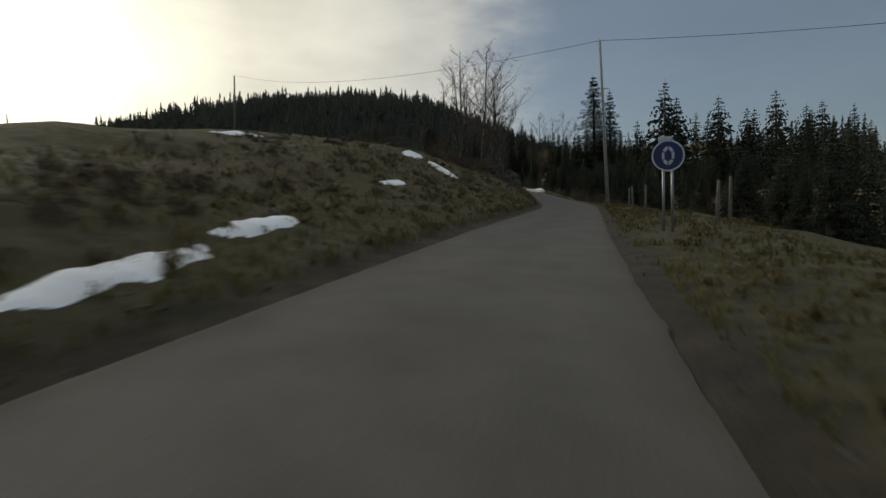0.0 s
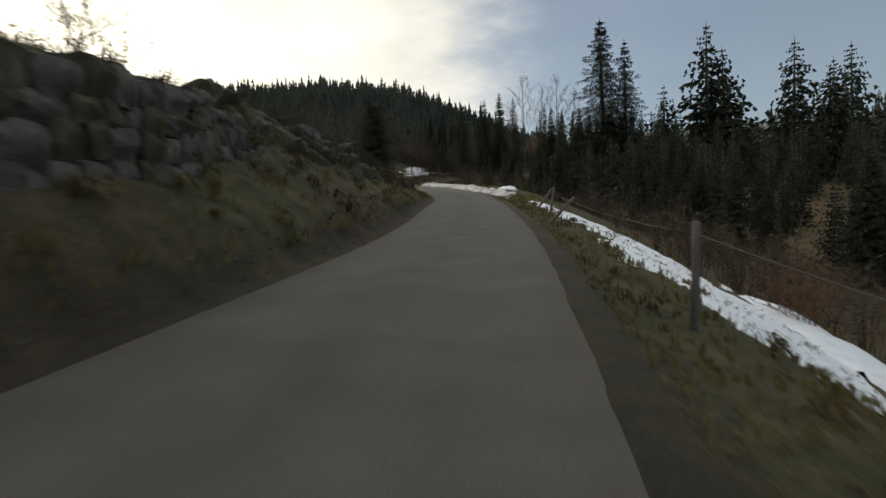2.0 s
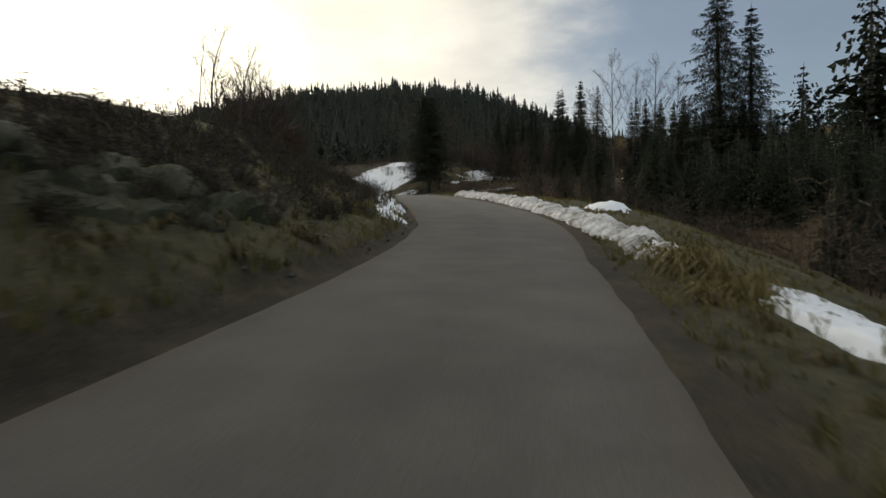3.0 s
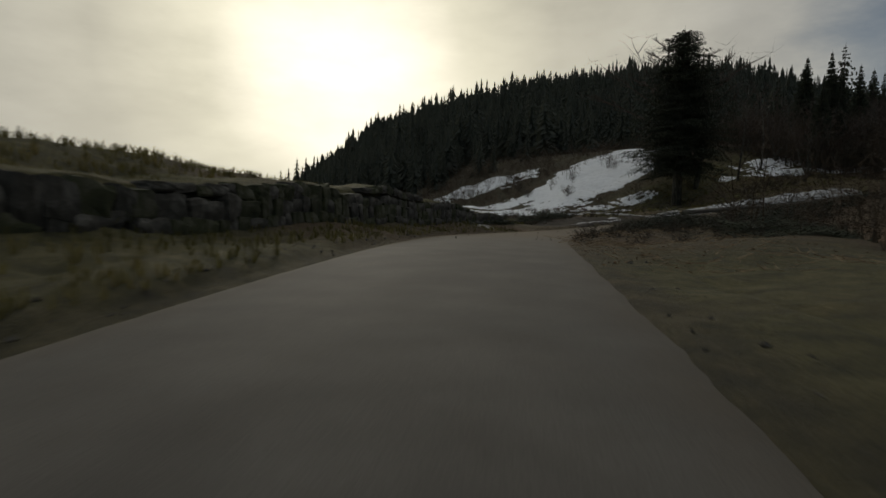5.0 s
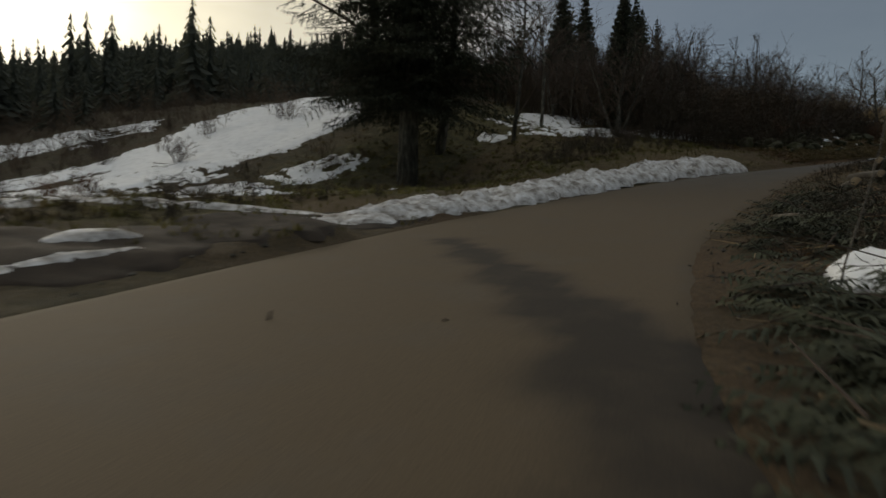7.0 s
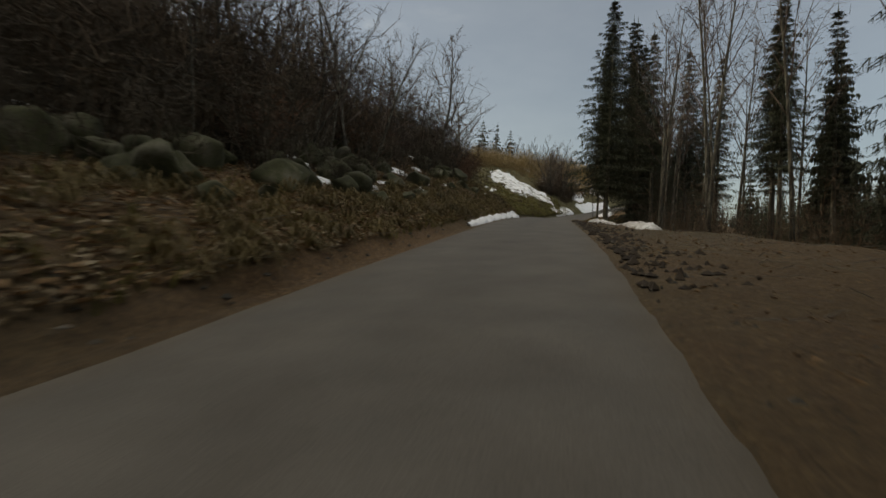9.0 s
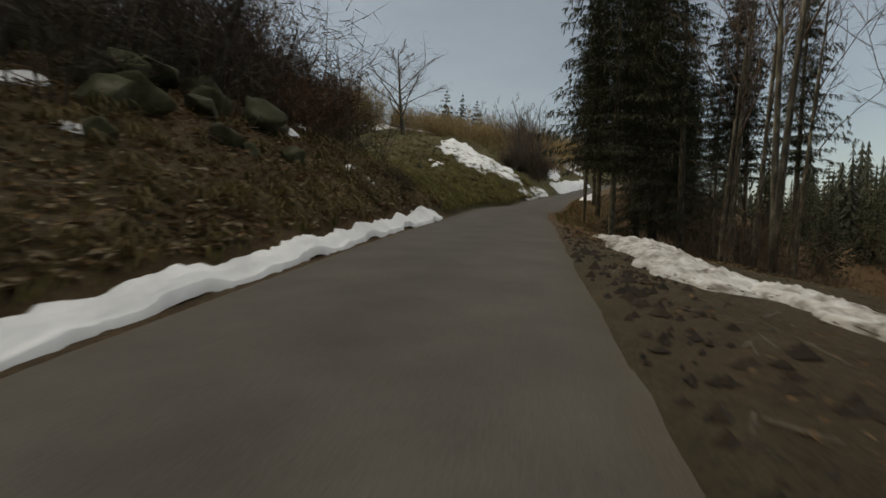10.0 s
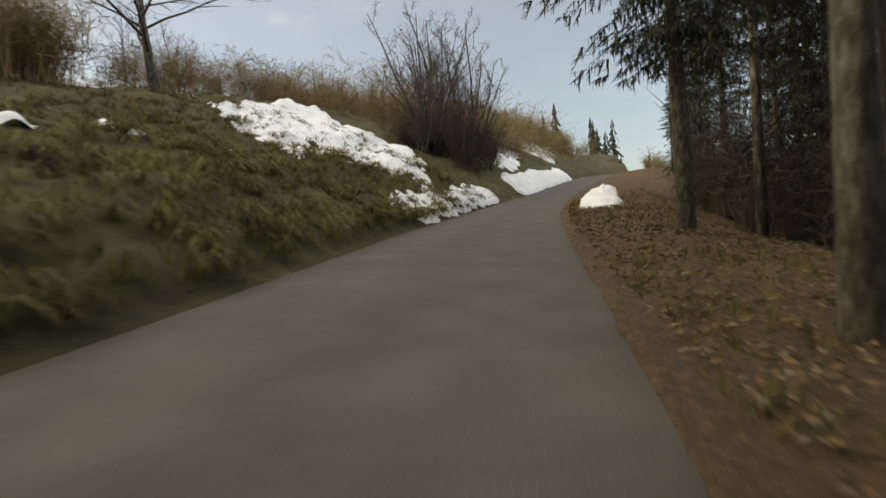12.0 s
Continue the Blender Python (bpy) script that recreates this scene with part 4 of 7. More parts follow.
# ---- snow ----
def snow_patch(name, label, x, y, length, width, turn, thick, seed, holes=0.0, mat=None, step=0.3, ragged=0.35, category="snow"):
    """A patch of old snow that lies on the ground, with melted edges and holes."""
    rnd = random.Random(seed)
    ph = [rnd.random() * 9 for _ in range(6)]
    nu, nv = max(6, int(length / step)), max(6, int(width / step))
    U, V = np.meshgrid(np.linspace(-1.25, 1.25, nu + 1), np.linspace(-1.25, 1.25, nv + 1))
    c, s = math.cos(radians(turn)), math.sin(radians(turn))
    X = x + U * length / 2 * c - V * width / 2 * s
    Y = y + U * length / 2 * s + V * width / 2 * c
    rim = np.hypot(U, V)
    n = (np.sin(X * 0.7 + ph[0] + 1.5 * np.sin(Y * 0.5 + ph[1])) * 0.5 + 0.35 * np.sin(Y * 1.3 + ph[2] + np.sin(X * 1.1)) + 0.25 * np.sin(X * 3.1 + ph[3]) * np.sin(Y * 2.7 + ph[4]) + 0.22 * np.sin(X * 6.3 + 2 * np.sin(Y * 5.0 + ph[5])) + 0.16 * np.sin(Y * 9.1 + 2 * np.sin(X * 7.7 + ph[1])))
    m = np.minimum(1.0 - rim + ragged * n, np.minimum(1.2 - np.abs(U), 1.2 - np.abs(V)) * 3)
    if holes:
        m = np.minimum(m, 0.9 - holes * 1.6 + 0.7 * np.sin(X * 1.9 + 2 * np.sin(Y * 1.2 + ph[2])) * np.sin(Y * 1.6 + 1.5 * np.sin(X * 0.9 + ph[3])) + 0.35 * n)
    hump = np.sqrt(np.clip(m, 0, 0.6) / 0.6)
    Z = land(X.ravel(), Y.ravel()).reshape(X.shape) + thick * hump * (1 + 0.25 * n) - 0.06 * (m <= 0.03)
    keep = m > 0
    idx = np.arange(X.size).reshape(X.shape)
    q = np.stack([idx[:-1, :-1], idx[:-1, 1:], idx[1:, 1:], idx[1:, :-1]], -1).reshape(-1, 4)
    q = q[keep.ravel()[q].sum(1) >= 2]
    used, inv = np.unique(q, return_inverse=True)
    pts = np.stack([X.ravel(), Y.ravel(), Z.ravel()], 1)[used]
    return tagged(new(name, mesh_from(name, pts, inv.reshape(q.shape), mat or SNOW, True)), label, category, "snow patches", "stuff")


def snow_bank(label, s0, s1, d_in, d_out, height, seed, mat=None, fade=1.6, name="snow_bank", category="snow"):
    """A ploughed bank of snow along the road's edge from s0 to s1; its sides may be pairs, for the start and the end."""
    d_in, d_out = (v if isinstance(v, tuple) else (v, v) for v in (d_in, d_out))
    rnd = random.Random(seed)
    ph = [rnd.random() * 9 for _ in range(4)]
    n, m = int((s1 - s0) / 0.12), 24
    V, F = [], []
    S = np.linspace(s0, s1, n)
    for s in S:
        taper = min(1, (s - s0) / fade, (s1 - s) / 1.6) ** 0.5 if s0 < s < s1 else 0.0
        wv = 1 + 0.35 * noise.noise(Vector((s * 0.45, seed, ph[0]))) + 0.25 * noise.noise(Vector((s * 1.7, seed, ph[1])))
        f = (s - s0) / (s1 - s0)
        near_d, far_d = d_in[0] * (1 - f) + d_in[1] * f, d_out[0] * (1 - f) + d_out[1] * f
        mid = (near_d + far_d) / 2
        for k in range(m):
            u = k / (m - 1)
            half = (far_d - near_d) / 2 * wv * (0.35 + 0.65 * taper)
            d = mid + (2 * u - 1) * half + min(0.12, 0.10 * abs(far_d - near_d)) * noise.noise(Vector((s * 2.6, u * 2, seed + 0.5))) + 0.05 * noise.noise(Vector((s * 8.0, u * 4, seed + 3.5)))
            x, y = spot(s, d)
            prof = max(0.0, 1 - (2 * u - 1) ** 2) ** 0.6
            p3 = Vector((s * 0.9 + seed * 7.3, d * 1.3, seed))
            lump = 1 + 0.35 * noise.noise(p3) + 0.30 * noise.noise(p3 * 2.7) + 0.28 * noise.noise(p3 * 6.1) + 0.34 * noise.noise(p3 * 13.0)
            V.append((x, y, taper * height * wv * prof * lump - (0.12 if k in (0, m - 1) else 0.0)))
    V = np.array(V)
    V[:, 2] += land(V[:, 0], V[:, 1])
    for i in range(n - 1):
        for k in range(m - 1):
            F.append((i * m + k, i * m + k + 1, (i + 1) * m + k + 1, (i + 1) * m + k))
    return tagged(new(name, mesh_from(name, V, F, mat or SNOW_DIRTY, True)), label, category, category + " banks", "stuff")


# ---- rocks ----
def rock_mesh(seed, mat, flat=0.75, cuts=2):
    """A weathered boulder: a ball cut by random planes and roughened."""
    rnd = random.Random(seed)
    bm = bmesh.new()
    bmesh.ops.create_icosphere(bm, subdivisions=cuts, radius=1.0)
    planes = [(Vector((rnd.gauss(0, 1), rnd.gauss(0, 1), rnd.gauss(0, 1))).normalized(), rnd.uniform(0.45, 0.80)) for _ in range(12)]
    for v in bm.verts:
        for nrm, off in planes:
            e = v.co.dot(nrm) - off
            if e > 0:
                v.co -= nrm * e * 0.98
        v.co *= 1 + 0.10 * noise.noise(v.co * 2.3 + Vector((seed, 0, 0))) + 0.05 * noise.noise(v.co * 6.0 + Vector((seed, 3, 0)))
        v.co.z *= flat
    me = bpy.data.meshes.new("rock")
    bm.to_mesh(me)
    bm.free()
    me.materials.append(mat)
    return me


ROCKS = [rock_mesh(i, STONE, 0.8, 3) for i in range(4)] + [rock_mesh(10 + i, MOSS_STONE, 0.75, 3) for i in range(4)]


for _me in ROCKS[4:]:
    _me.polygons.foreach_set("use_smooth", np.ones(len(_me.polygons), bool))


def boulder(x, y, size, kind=0, sink=0.3, label=None, stretch=(1, 1, 1), turn=None, z=None):
    ob = new("boulder", ROCKS[kind])
    ob.location = (x, y, (high(x, y) if z is None else z) + size * (0.6 - sink) * stretch[2])
    ob.rotation_euler = (random.uniform(-0.25, 0.25), random.uniform(-0.25, 0.25), random.uniform(0, 6.28) if turn is None else radians(turn))
    ob.scale = (size * stretch[0], size * stretch[1], size * stretch[2])
    return tagged(ob, label or ("weathered grey granite boulder set in the bank" if kind < 4 else "mossy granite boulder on the slope"), "boulder", "boulders")


# ---- wooded hillside far off ----
def wooded(x, y, gap):
    """True where the spruce forest grows: not near the road, and not on the open slope above the road's last stretch."""
    _, d = nearest(x, y)
    open_slope = (d < 0) & (np.degrees(np.arctan2(60 - x, y - 250)) < 1)
    return (np.abs(d) > gap) & ~(open_slope & (np.hypot(x - 60, y - 250) < 240))


def far_forest():
    """Thousands of distant spruces on the ridge: ragged tiers, and nearer by single drooping boughs."""
    rng = np.random.default_rng(5)
    n = 10500
    r = 90 + 700 * rng.random(n) ** 0.72
    b = np.radians(rng.uniform(-84, 58, n))
    x, y = -r * np.sin(b), 190 + r * np.cos(b)
    ok = wooded(x, y, 48) & ((r > 110) | (np.degrees(b) > 4)) & (wobble(x * 0.05, y * 0.05, 3.0) > -0.45 - 0.003 * (r - 62))
    x, y, r = x[ok], y[ok], r[ok]
    z = land(x, y)
    h = rng.uniform(11, 24, len(x)) * (1 + 0.35 * (rng.random(len(x)) > 0.85)) * np.clip(r / 160, 0.6, 1)
    V, F = [], []
    for xi, yi, zi, hi, ri in zip(x, y, z, h, r):
        w = hi * rng.uniform(0.13, 0.25)
        a0 = rng.random() * 6
        if ri < 330:
            i0 = len(V)
            V += [(xi + w * 0.3 * math.cos(a), yi + w * 0.3 * math.sin(a), zi) for a in (0, 2.1, 4.2)] + [(xi, yi, zi + hi)]
            F += [(i0, i0 + 1, i0 + 3), (i0 + 1, i0 + 2, i0 + 3), (i0 + 2, i0, i0 + 3)]
            tiers = 15
            for t in range(tiers):
                f = (t + 0.3) / tiers
                for q in range(7):
                    a = a0 + t * 1.3 + q * 0.898 + rng.uniform(-0.4, 0.4)
                    ln = (w * (1 - f) ** 0.85 + 0.15) * rng.uniform(0.55, 1.25)
                    ca, sa = math.cos(a), math.sin(a)
                    i0 = len(V)
                    V += [(xi, yi, zi + hi * (f + 0.07)), (xi + ca * ln - sa * ln * 0.26, yi + sa * ln + ca * ln * 0.26, zi + hi * f - ln * 0.18), (xi + ca * ln * 1.1 + sa * ln * 0.26, yi + sa * ln * 1.1 - ca * ln * 0.26, zi + hi * f - ln * 0.34)]
                    F.append((i0, i0 + 1, i0 + 2))
            continue
        i0 = len(V)
        V += [(xi + w * 0.25 * math.cos(a), yi + w * 0.25 * math.sin(a), zi) for a in (0, 2.1, 4.2)] + [(xi, yi, zi + hi)]
        F += [(i0, i0 + 1, i0 + 3), (i0 + 1, i0 + 2, i0 + 3), (i0 + 2, i0, i0 + 3)]
        for t in range(6):
            f = (t + 0.3) / 6
            for q in range(4):
                a = a0 + t * 1.3 + q * 1.57 + rng.uniform(-0.5, 0.5)
                ln = (w * (1 - f) ** 0.8 + 0.2) * rng.uniform(0.6, 1.3)
                ca, sa = math.cos(a), math.sin(a)
                i0 = len(V)
                V += [(xi, yi, zi + hi * (f + 0.20)), (xi + ca * ln - sa * ln * 0.6, yi + sa * ln + ca * ln * 0.6, zi + hi * f - ln * 0.1), (xi + ca * ln * 1.1 + sa * ln * 0.6, yi + sa * ln * 1.1 - ca * ln * 0.6, zi + hi * f - ln * 0.35)]
                F.append((i0, i0 + 1, i0 + 2))
    return tagged(new("far_spruce_forest", mesh_from("far_forest", np.array(V), F, HAZED_NEEDLES)), "dense dark spruce forest on the distant ridge", "forest", kind="stuff")


far_forest()
rt = random.Random(77)
hill_places = []
while len(hill_places) < 520:
    r, b = rt.uniform(56, 190), radians(rt.uniform(-4, 62))
    x, y = -r * math.sin(b), 190 + r * math.cos(b)
    if abs(nearest([x], [y])[1][0]) > 40:
        hill_places.append((x, y, rt.uniform(2, 5)))
thicket("hillside_scrub", "brown leafless scrub between the spruces on the hillside", hill_places, 301, BROWN_TWIG, 8, 6, 2, 0.6, 2.0)


def top_spruce(x, y, top, kind, wide, near=False):
    z = high(x, y)
    return spruce(x, y, top - z, kind, near, wide * (1.35 if near else 1.6), z=z)


# ======== first stretch: open slope, spruces below the road ========
for x, y, top, k, w in ((59.9, 199.6, 56, 0, 1.15), (65.5, 199, 50, 0, 0.95), (83.5, 194, 52, 0, 1.1), (90, 197, 47, 0, 1.1), (95.5, 180, 43, 2, 0.95), (77, 204, 40, 1, 1.2),
                        (141, 220, 55, 0, 1.0), (175, 240.5, 55, 2, 0.9), (122, 205, 44, 1, 1.2), (156, 222, 47, 0, 1.1), (108, 184, 40, 0, 1.1), (132, 190, 42, 2, 1.0),
                        (150, 190, 42, 1, 1.0), (70, 215, 36, 1, 0.9), (190, 245, 50, 1, 1.0), (205, 250, 48, 0, 1.0)):
    top_spruce(x, y, top, k, w, x < 70 and y < 200)
valley_stand = []
for i in range(230):
    s = random.uniform(-15, 205)
    d = random.uniform(32, 105)
    x, y = spot(s, d)
    if nearest([x], [y])[1][0] > 27:
        tall = random.uniform(13, 21) * (0.68 if s > 108 else 1.0)
        if d < 46:
            spruce(x, y, tall, random.choice((0, 2, 1, 2, 0)), wide=1.35)
        else:
            valley_stand.append((x, y, tall, random.choice((0, 2, 1, 2, 0)), 1.35))
spruce_stand("valley_spruces", "dense stand of dark spruces in the valley", valley_stand)
for x, y, top in ((39.3, 197.7, 41), (49.2, 205.8, 44), (44, 203, 40), (54, 209, 41), (36, 196, 34)):
    z = high(x, y)
    bare_tree(x, y, top - z, 4, z=z, group="aspens")


def power_pole(x, y, height, radius, label, banded=True, lean=0.0):
    """A tapered pole with dark straps, a short cross arm and an insulator."""
    z = high(x, y)
    e = new("power_pole")
    e.location = (x, y, z)
    e.rotation_euler = (0, radians(lean), 0)
    v, f = [], []
    tube(v, f, [(0, 0, -0.8), (0, 0, height * 0.5), (0, 0, height)], [radius, radius * 0.82, radius * 0.62], 14)
    part("shaft", mesh_from("pole_shaft", v, f, CONCRETE if banded else WOOD, True), e)
    if banded:
        for k in range(9):
            v, f = [], []
            r = radius * (1 - 0.38 * (0.15 + k * 0.95) / height) + 0.006
            tube(v, f, [(0, 0, 0.15 + k * 0.95), (0, 0, 0.19 + k * 0.95)], [r, r], 14)
            part("strap", mesh_from("pole_strap", v, f, WIRE, True), e, "dark steel strap")
        v, f = [], []
        tube(v, f, [(-0.35, 0, height - 3.4), (0.45, 0, height - 3.4)], [0.025, 0.025], 6)
        part("step_bar", mesh_from("step_bar", v, f, WIRE, True), e)
    v, f = [], []
    tube(v, f, [(0, 0, height), (0, 0, height + 0.08), (0, 0, height + 0.12), (0, 0, height + 0.24)], [0.03, 0.07, 0.045, 0.06], 8)
    part("insulator", mesh_from("insulator", v, f, STEEL, True), e)
    return tagged(e, label, "pole", "poles"), Vector((x + math.sin(radians(lean)) * height, y, z + height + 0.15))


def cable(a, b, sag, name="overhead_cable", label="thin dark overhead cable hung between poles", radius=0.018, n=24):
    v, f = [], []
    pts = [a.lerp(b, i / n) - Vector((0, 0, sag * 4 * (i / n) * (1 - i / n))) for i in range(n + 1)]
    tube(v, f, pts, [radius] * (n + 1), 5)
    return tagged(new(name, mesh_from(name, v, f, WIRE, True)), label, "cable", "cables")


_, pole_top = power_pole(13.08, 40.4, 12.1, 0.135, "pale grey pole with dark straps beside the road", True, -2.4)
_, slope_top = power_pole(-41, 112, 19.0, 0.22, "bare wooden pole on the grassy hill", False, 1.5)
_, far_top = power_pole(-66, 85, 8.5, 0.16, "small wooden pole on the crest of the hill", False)
_, valley_top = power_pole(66, 13, 22.0, 0.17, "wooden pole on the slope below the road", False)
cable(slope_top, pole_top, 2.2)
cable(pole_top, valley_top, 1.6)


def road_sign(x, y, turn):
    """A round blue plate with a white rim and a tyre symbol, on two posts."""
    e = new("road_sign")
    e.location = (x, y, high(x, y))
    e.rotation_euler = (0, 0, radians(turn))
    blue = material("sign_blue", [(0.015, 0.02, 0.09), (0.02, 0.03, 0.12)], 8, 4, 0.4, 0.05, 60)
    white = material("sign_white", [(0.55, 0.55, 0.56), (0.66, 0.66, 0.67)], 8, 4, 0.45, 0.05, 60)
    for px in (-0.11, 0.11):
        v, f = [], []
        tube(v, f, [(px, 0.03, -0.5), (px, 0.03, 2.45 if px > 0 else 2.55)], [0.035, 0.035], 8)
        part("post", mesh_from("sign_post", v, f, STEEL, True), e)

    def disc(r0, r1, y0, y1, mat, nm, squash=1.0, n=40):
        v, f = [], []
        for yy in (y0, y1):
            for k in range(n):
                a = 2 * math.pi * k / n
                v.append((r1 * squash * math.cos(a), yy, 2.0 + r1 * math.sin(a)))
        if r0:
            for yy in (y0, y1):
                for k in range(n):
                    a = 2 * math.pi * k / n
                    v.append((r0 * squash * math.cos(a), yy, 2.0 + r0 * math.sin(a)))
        for k in range(n):
            k2 = (k + 1) % n
            f.append((k, k2, n + k2, n + k))
            if r0:
                f.append((2 * n + k, 3 * n + k, 3 * n + k2, 2 * n + k2))
                f.append((k, 2 * n + k, 2 * n + k2, k2))
                f.append((n + k, n + k2, 3 * n + k2, 3 * n + k))
        if not r0:
            f += [tuple(range(n)), tuple(reversed(range(n, 2 * n)))]
        return part(nm, mesh_from(nm, v, f, mat), e)

    disc(0, 0.42, -0.02, 0.0, blue, "plate")
    disc(0.375, 0.415, -0.028, -0.0205, white, "rim")
    disc(0.15, 0.25, -0.028, -0.0205, white, "tyre_symbol", 0.62)
    for k in range(6):
        a = 2 * math.pi * (k + 0.5) / 6
        v, f = [], []
        tube(v, f, [(0.14 * 0.62 * math.cos(a), -0.034, 2 + 0.14 * math.sin(a)), (0.28 * 0.62 * math.cos(a), -0.034, 2 + 0.28 * math.sin(a))], [0.014, 0.014], 5)
        part("chain_link_symbol", mesh_from("chain_symbol", v, f, blue), e)
    bm = bmesh.new()
    bmesh.ops.create_cube(bm, size=1.0, matrix=pose(-0.06, 0.05, 2.44) @ Matrix.Diagonal((0.34, 0.02, 0.16, 1)))
    me = bpy.data.meshes.new("back_plate")
    bm.to_mesh(me)
    bm.free()
    me.materials.append(white)
    part("back_plate", me, e, "pale back of a second small plate")
    return tagged(e, "round blue snow-chain sign with a white rim on two posts", "road sign")


road_sign(6.25, 14.3, -14)


def fence_post(x, y, height, lean=(0, 0), radius=0.052, thin=False):
    v, f = [], []
    rnd = random.Random(int(x * 100))
    tube(v, f, [(0, 0, -0.4), (0.01, 0, height * 0.5), (0, 0.01, height - 0.03), (0, 0, height)], [radius, radius * rnd.uniform(0.9, 1.05), radius * 0.9, radius * 0.6], 7)
    ob = new("fence_post", mesh_from("fence_post", v, f, WOOD, True))
    ob.location = (x, y, high(x, y))
    ob.rotation_euler = (radians(lean[0]), radians(lean[1]), 0 if abs(lean[1]) > 12 else random.uniform(0, 1))
    bpy.context.view_layer.update()
    return tagged(ob, "leaning weathered wooden fence post" if abs(lean[1]) + abs(lean[0]) > 12 else "weathered grey wooden fence post in the verge", "post", "fence posts"), ob.matrix_basis @ Vector((0, 0, height * 0.88))


tips = []
for s, d, h, ln in ((18.2, 5.4, 1.35, (2, 3)), (20.0, 6.2, 1.5, (0, 2)), (24.6, 4.0, 1.35, (0, 4)), (29.2, 3.9, 1.3, (-2, 2)), (36.0, 4.4, 1.2, (0, 3)), (44.4, 5.6, 1.25, (0, 7)), (52, 4.7, 1.2, (3, 5)), (61, 4.0, 1.2, (0, 6)), (70.6, 3.25, 1.25, (0, 9)),
                    (82.6, 2.95, 1.15, (0, 46)), (86, 3.5, 1.1, (0, 10)), (89.0, 3.4, 1.1, (4, 36)), ):
    x, y = spot(s, d)
    tips.append(fence_post(x, y, h, ln)[1])
fence_post(-10.6, 215.1, 1.0, (0, 4))
fence_post(-9.2, 215.5, 0.8, (0, -24))
for a, b in zip(tips[2:-1], tips[3:]):
    cable(a, b, 0.10, "fence_wire", "thin sagging fence wire between wooden posts", 0.006, 6)


# dry stone walls and rock faces
def block_mesh(seed, mat):
    """A roughly squared wall stone, with worn corners and a broken face; about one unit across."""
    bm = bmesh.new()
    bmesh.ops.create_cube(bm, size=1.0)
    bmesh.ops.subdivide_edges(bm, edges=bm.edges[:], cuts=3, use_grid_fill=True)
    rnd = random.Random(seed)
    skew = [rnd.uniform(-0.16, 0.16) for _ in range(6)]
    for v in bm.verts:
        c = v.co.copy()
        ball = c.normalized() * 0.62
        c = c.lerp(ball, 0.34 if c.length > 0.62 else 0.10)
        c.x += skew[0] * c.z + skew[1] * c.y
        c.z += skew[2] * c.x
        c *= 1 + 0.16 * noise.noise(c * 2.2 + Vector((seed, 0, 0))) + 0.08 * noise.noise(c * 6.0 + Vector((0, seed, 0)))
        v.co = c
    me = bpy.data.meshes.new("wall_stone")
    bm.to_mesh(me)
    bm.free()
    me.materials.append(mat)
    return me


BLOCKS = [block_mesh(70 + i, STONE) for i in range(5)] + [block_mesh(80 + i, MOSS_STONE) for i in range(4)]


def stone_wall(name, label, run, seed, sizes, lean=0.16):
    """Rough blocks laid in courses against a core of earth with turf on top, each stone a piece of its own."""
    rnd = random.Random(seed)
    e = new(name)
    x0, y0 = spot(*run[0][:2])
    e.location = (x0, y0, high(x0, y0))
    inv = Matrix.Translation(-e.location)
    rs_, rd_, rh_ = np.array(run).T
    V, F = [], []
    S = np.arange(rs_[0], rs_[-1], 0.5)
    for s in S:
        d, h = float(np.interp(s, rs_, rd_)), float(np.interp(s, rs_, rh_))
        base = high(*spot(s, d + 0.3))
        swell = 0.16 * noise.noise(Vector((s * 0.5, 0, seed))) + 0.08 * noise.noise(Vector((s * 1.7, 2, seed)))
        for dd, zz in ((-0.10, -0.4), (-0.16, 0.3 * h), (-h * lean - 0.22, 0.96 * h), (-h * lean - 0.5, h * 1.04 + swell), (-h * lean - 1.6, h * 1.10 + swell), (-h * lean - 4.0, None)):
            x, y = spot(s, d + dd)
            V.append((x - x0, y - y0, (base + zz if zz is not None else high(x, y) - 0.3) - e.location.z))
    for i in range(len(S) - 1):
        for k in range(5):
            F.append((i * 6 + k, (i + 1) * 6 + k, (i + 1) * 6 + k + 1, i * 6 + k + 1))
    part("turf_core", mesh_from("wall_core", V, F, GROUND, True), e, "earth and turf behind the stones")
    z = -0.12
    while z < rh_.max():
        course = rnd.uniform(0.30, 0.55) * sizes[1] / 0.75
        s = rs_[0] + rnd.uniform(0, 0.4)
        while s < rs_[-1]:
            w = rnd.uniform(*sizes)
            h, d = float(np.interp(s, rs_, rh_)), float(np.interp(s, rs_, rd_))
            if z + course * 0.55 < h:
                base = high(*spot(s, d + 0.3))
                j = int(np.clip(np.interp(s, ARC, np.arange(len(ARC))), 0, len(LINE) - 1))
                tall = max(0.22, min(course * rnd.uniform(0.85, 1.3), (h + 0.05 - z - course * 0.5) / 0.54))
                x, y = spot(s, d - z * lean - 0.12 + rnd.uniform(-0.07, 0.05))
                ob = new("stone", rnd.choice(BLOCKS))
                ob.parent = e
                turn = math.degrees(math.atan2(TANG[j, 1], TANG[j, 0])) + rnd.choice((0, 180)) + rnd.uniform(-8, 8)
                ob.matrix_basis = inv @ pose(x, y, base + z + course * 0.5, rnd.uniform(-6, 6), rnd.uniform(-9, 9), turn) @ Matrix.Diagonal((w * 1.08, 0.62, tall * 1.08, 1))
            s += w * 0.96
        z += course * 0.93
    return tagged(e, label, "stone wall")


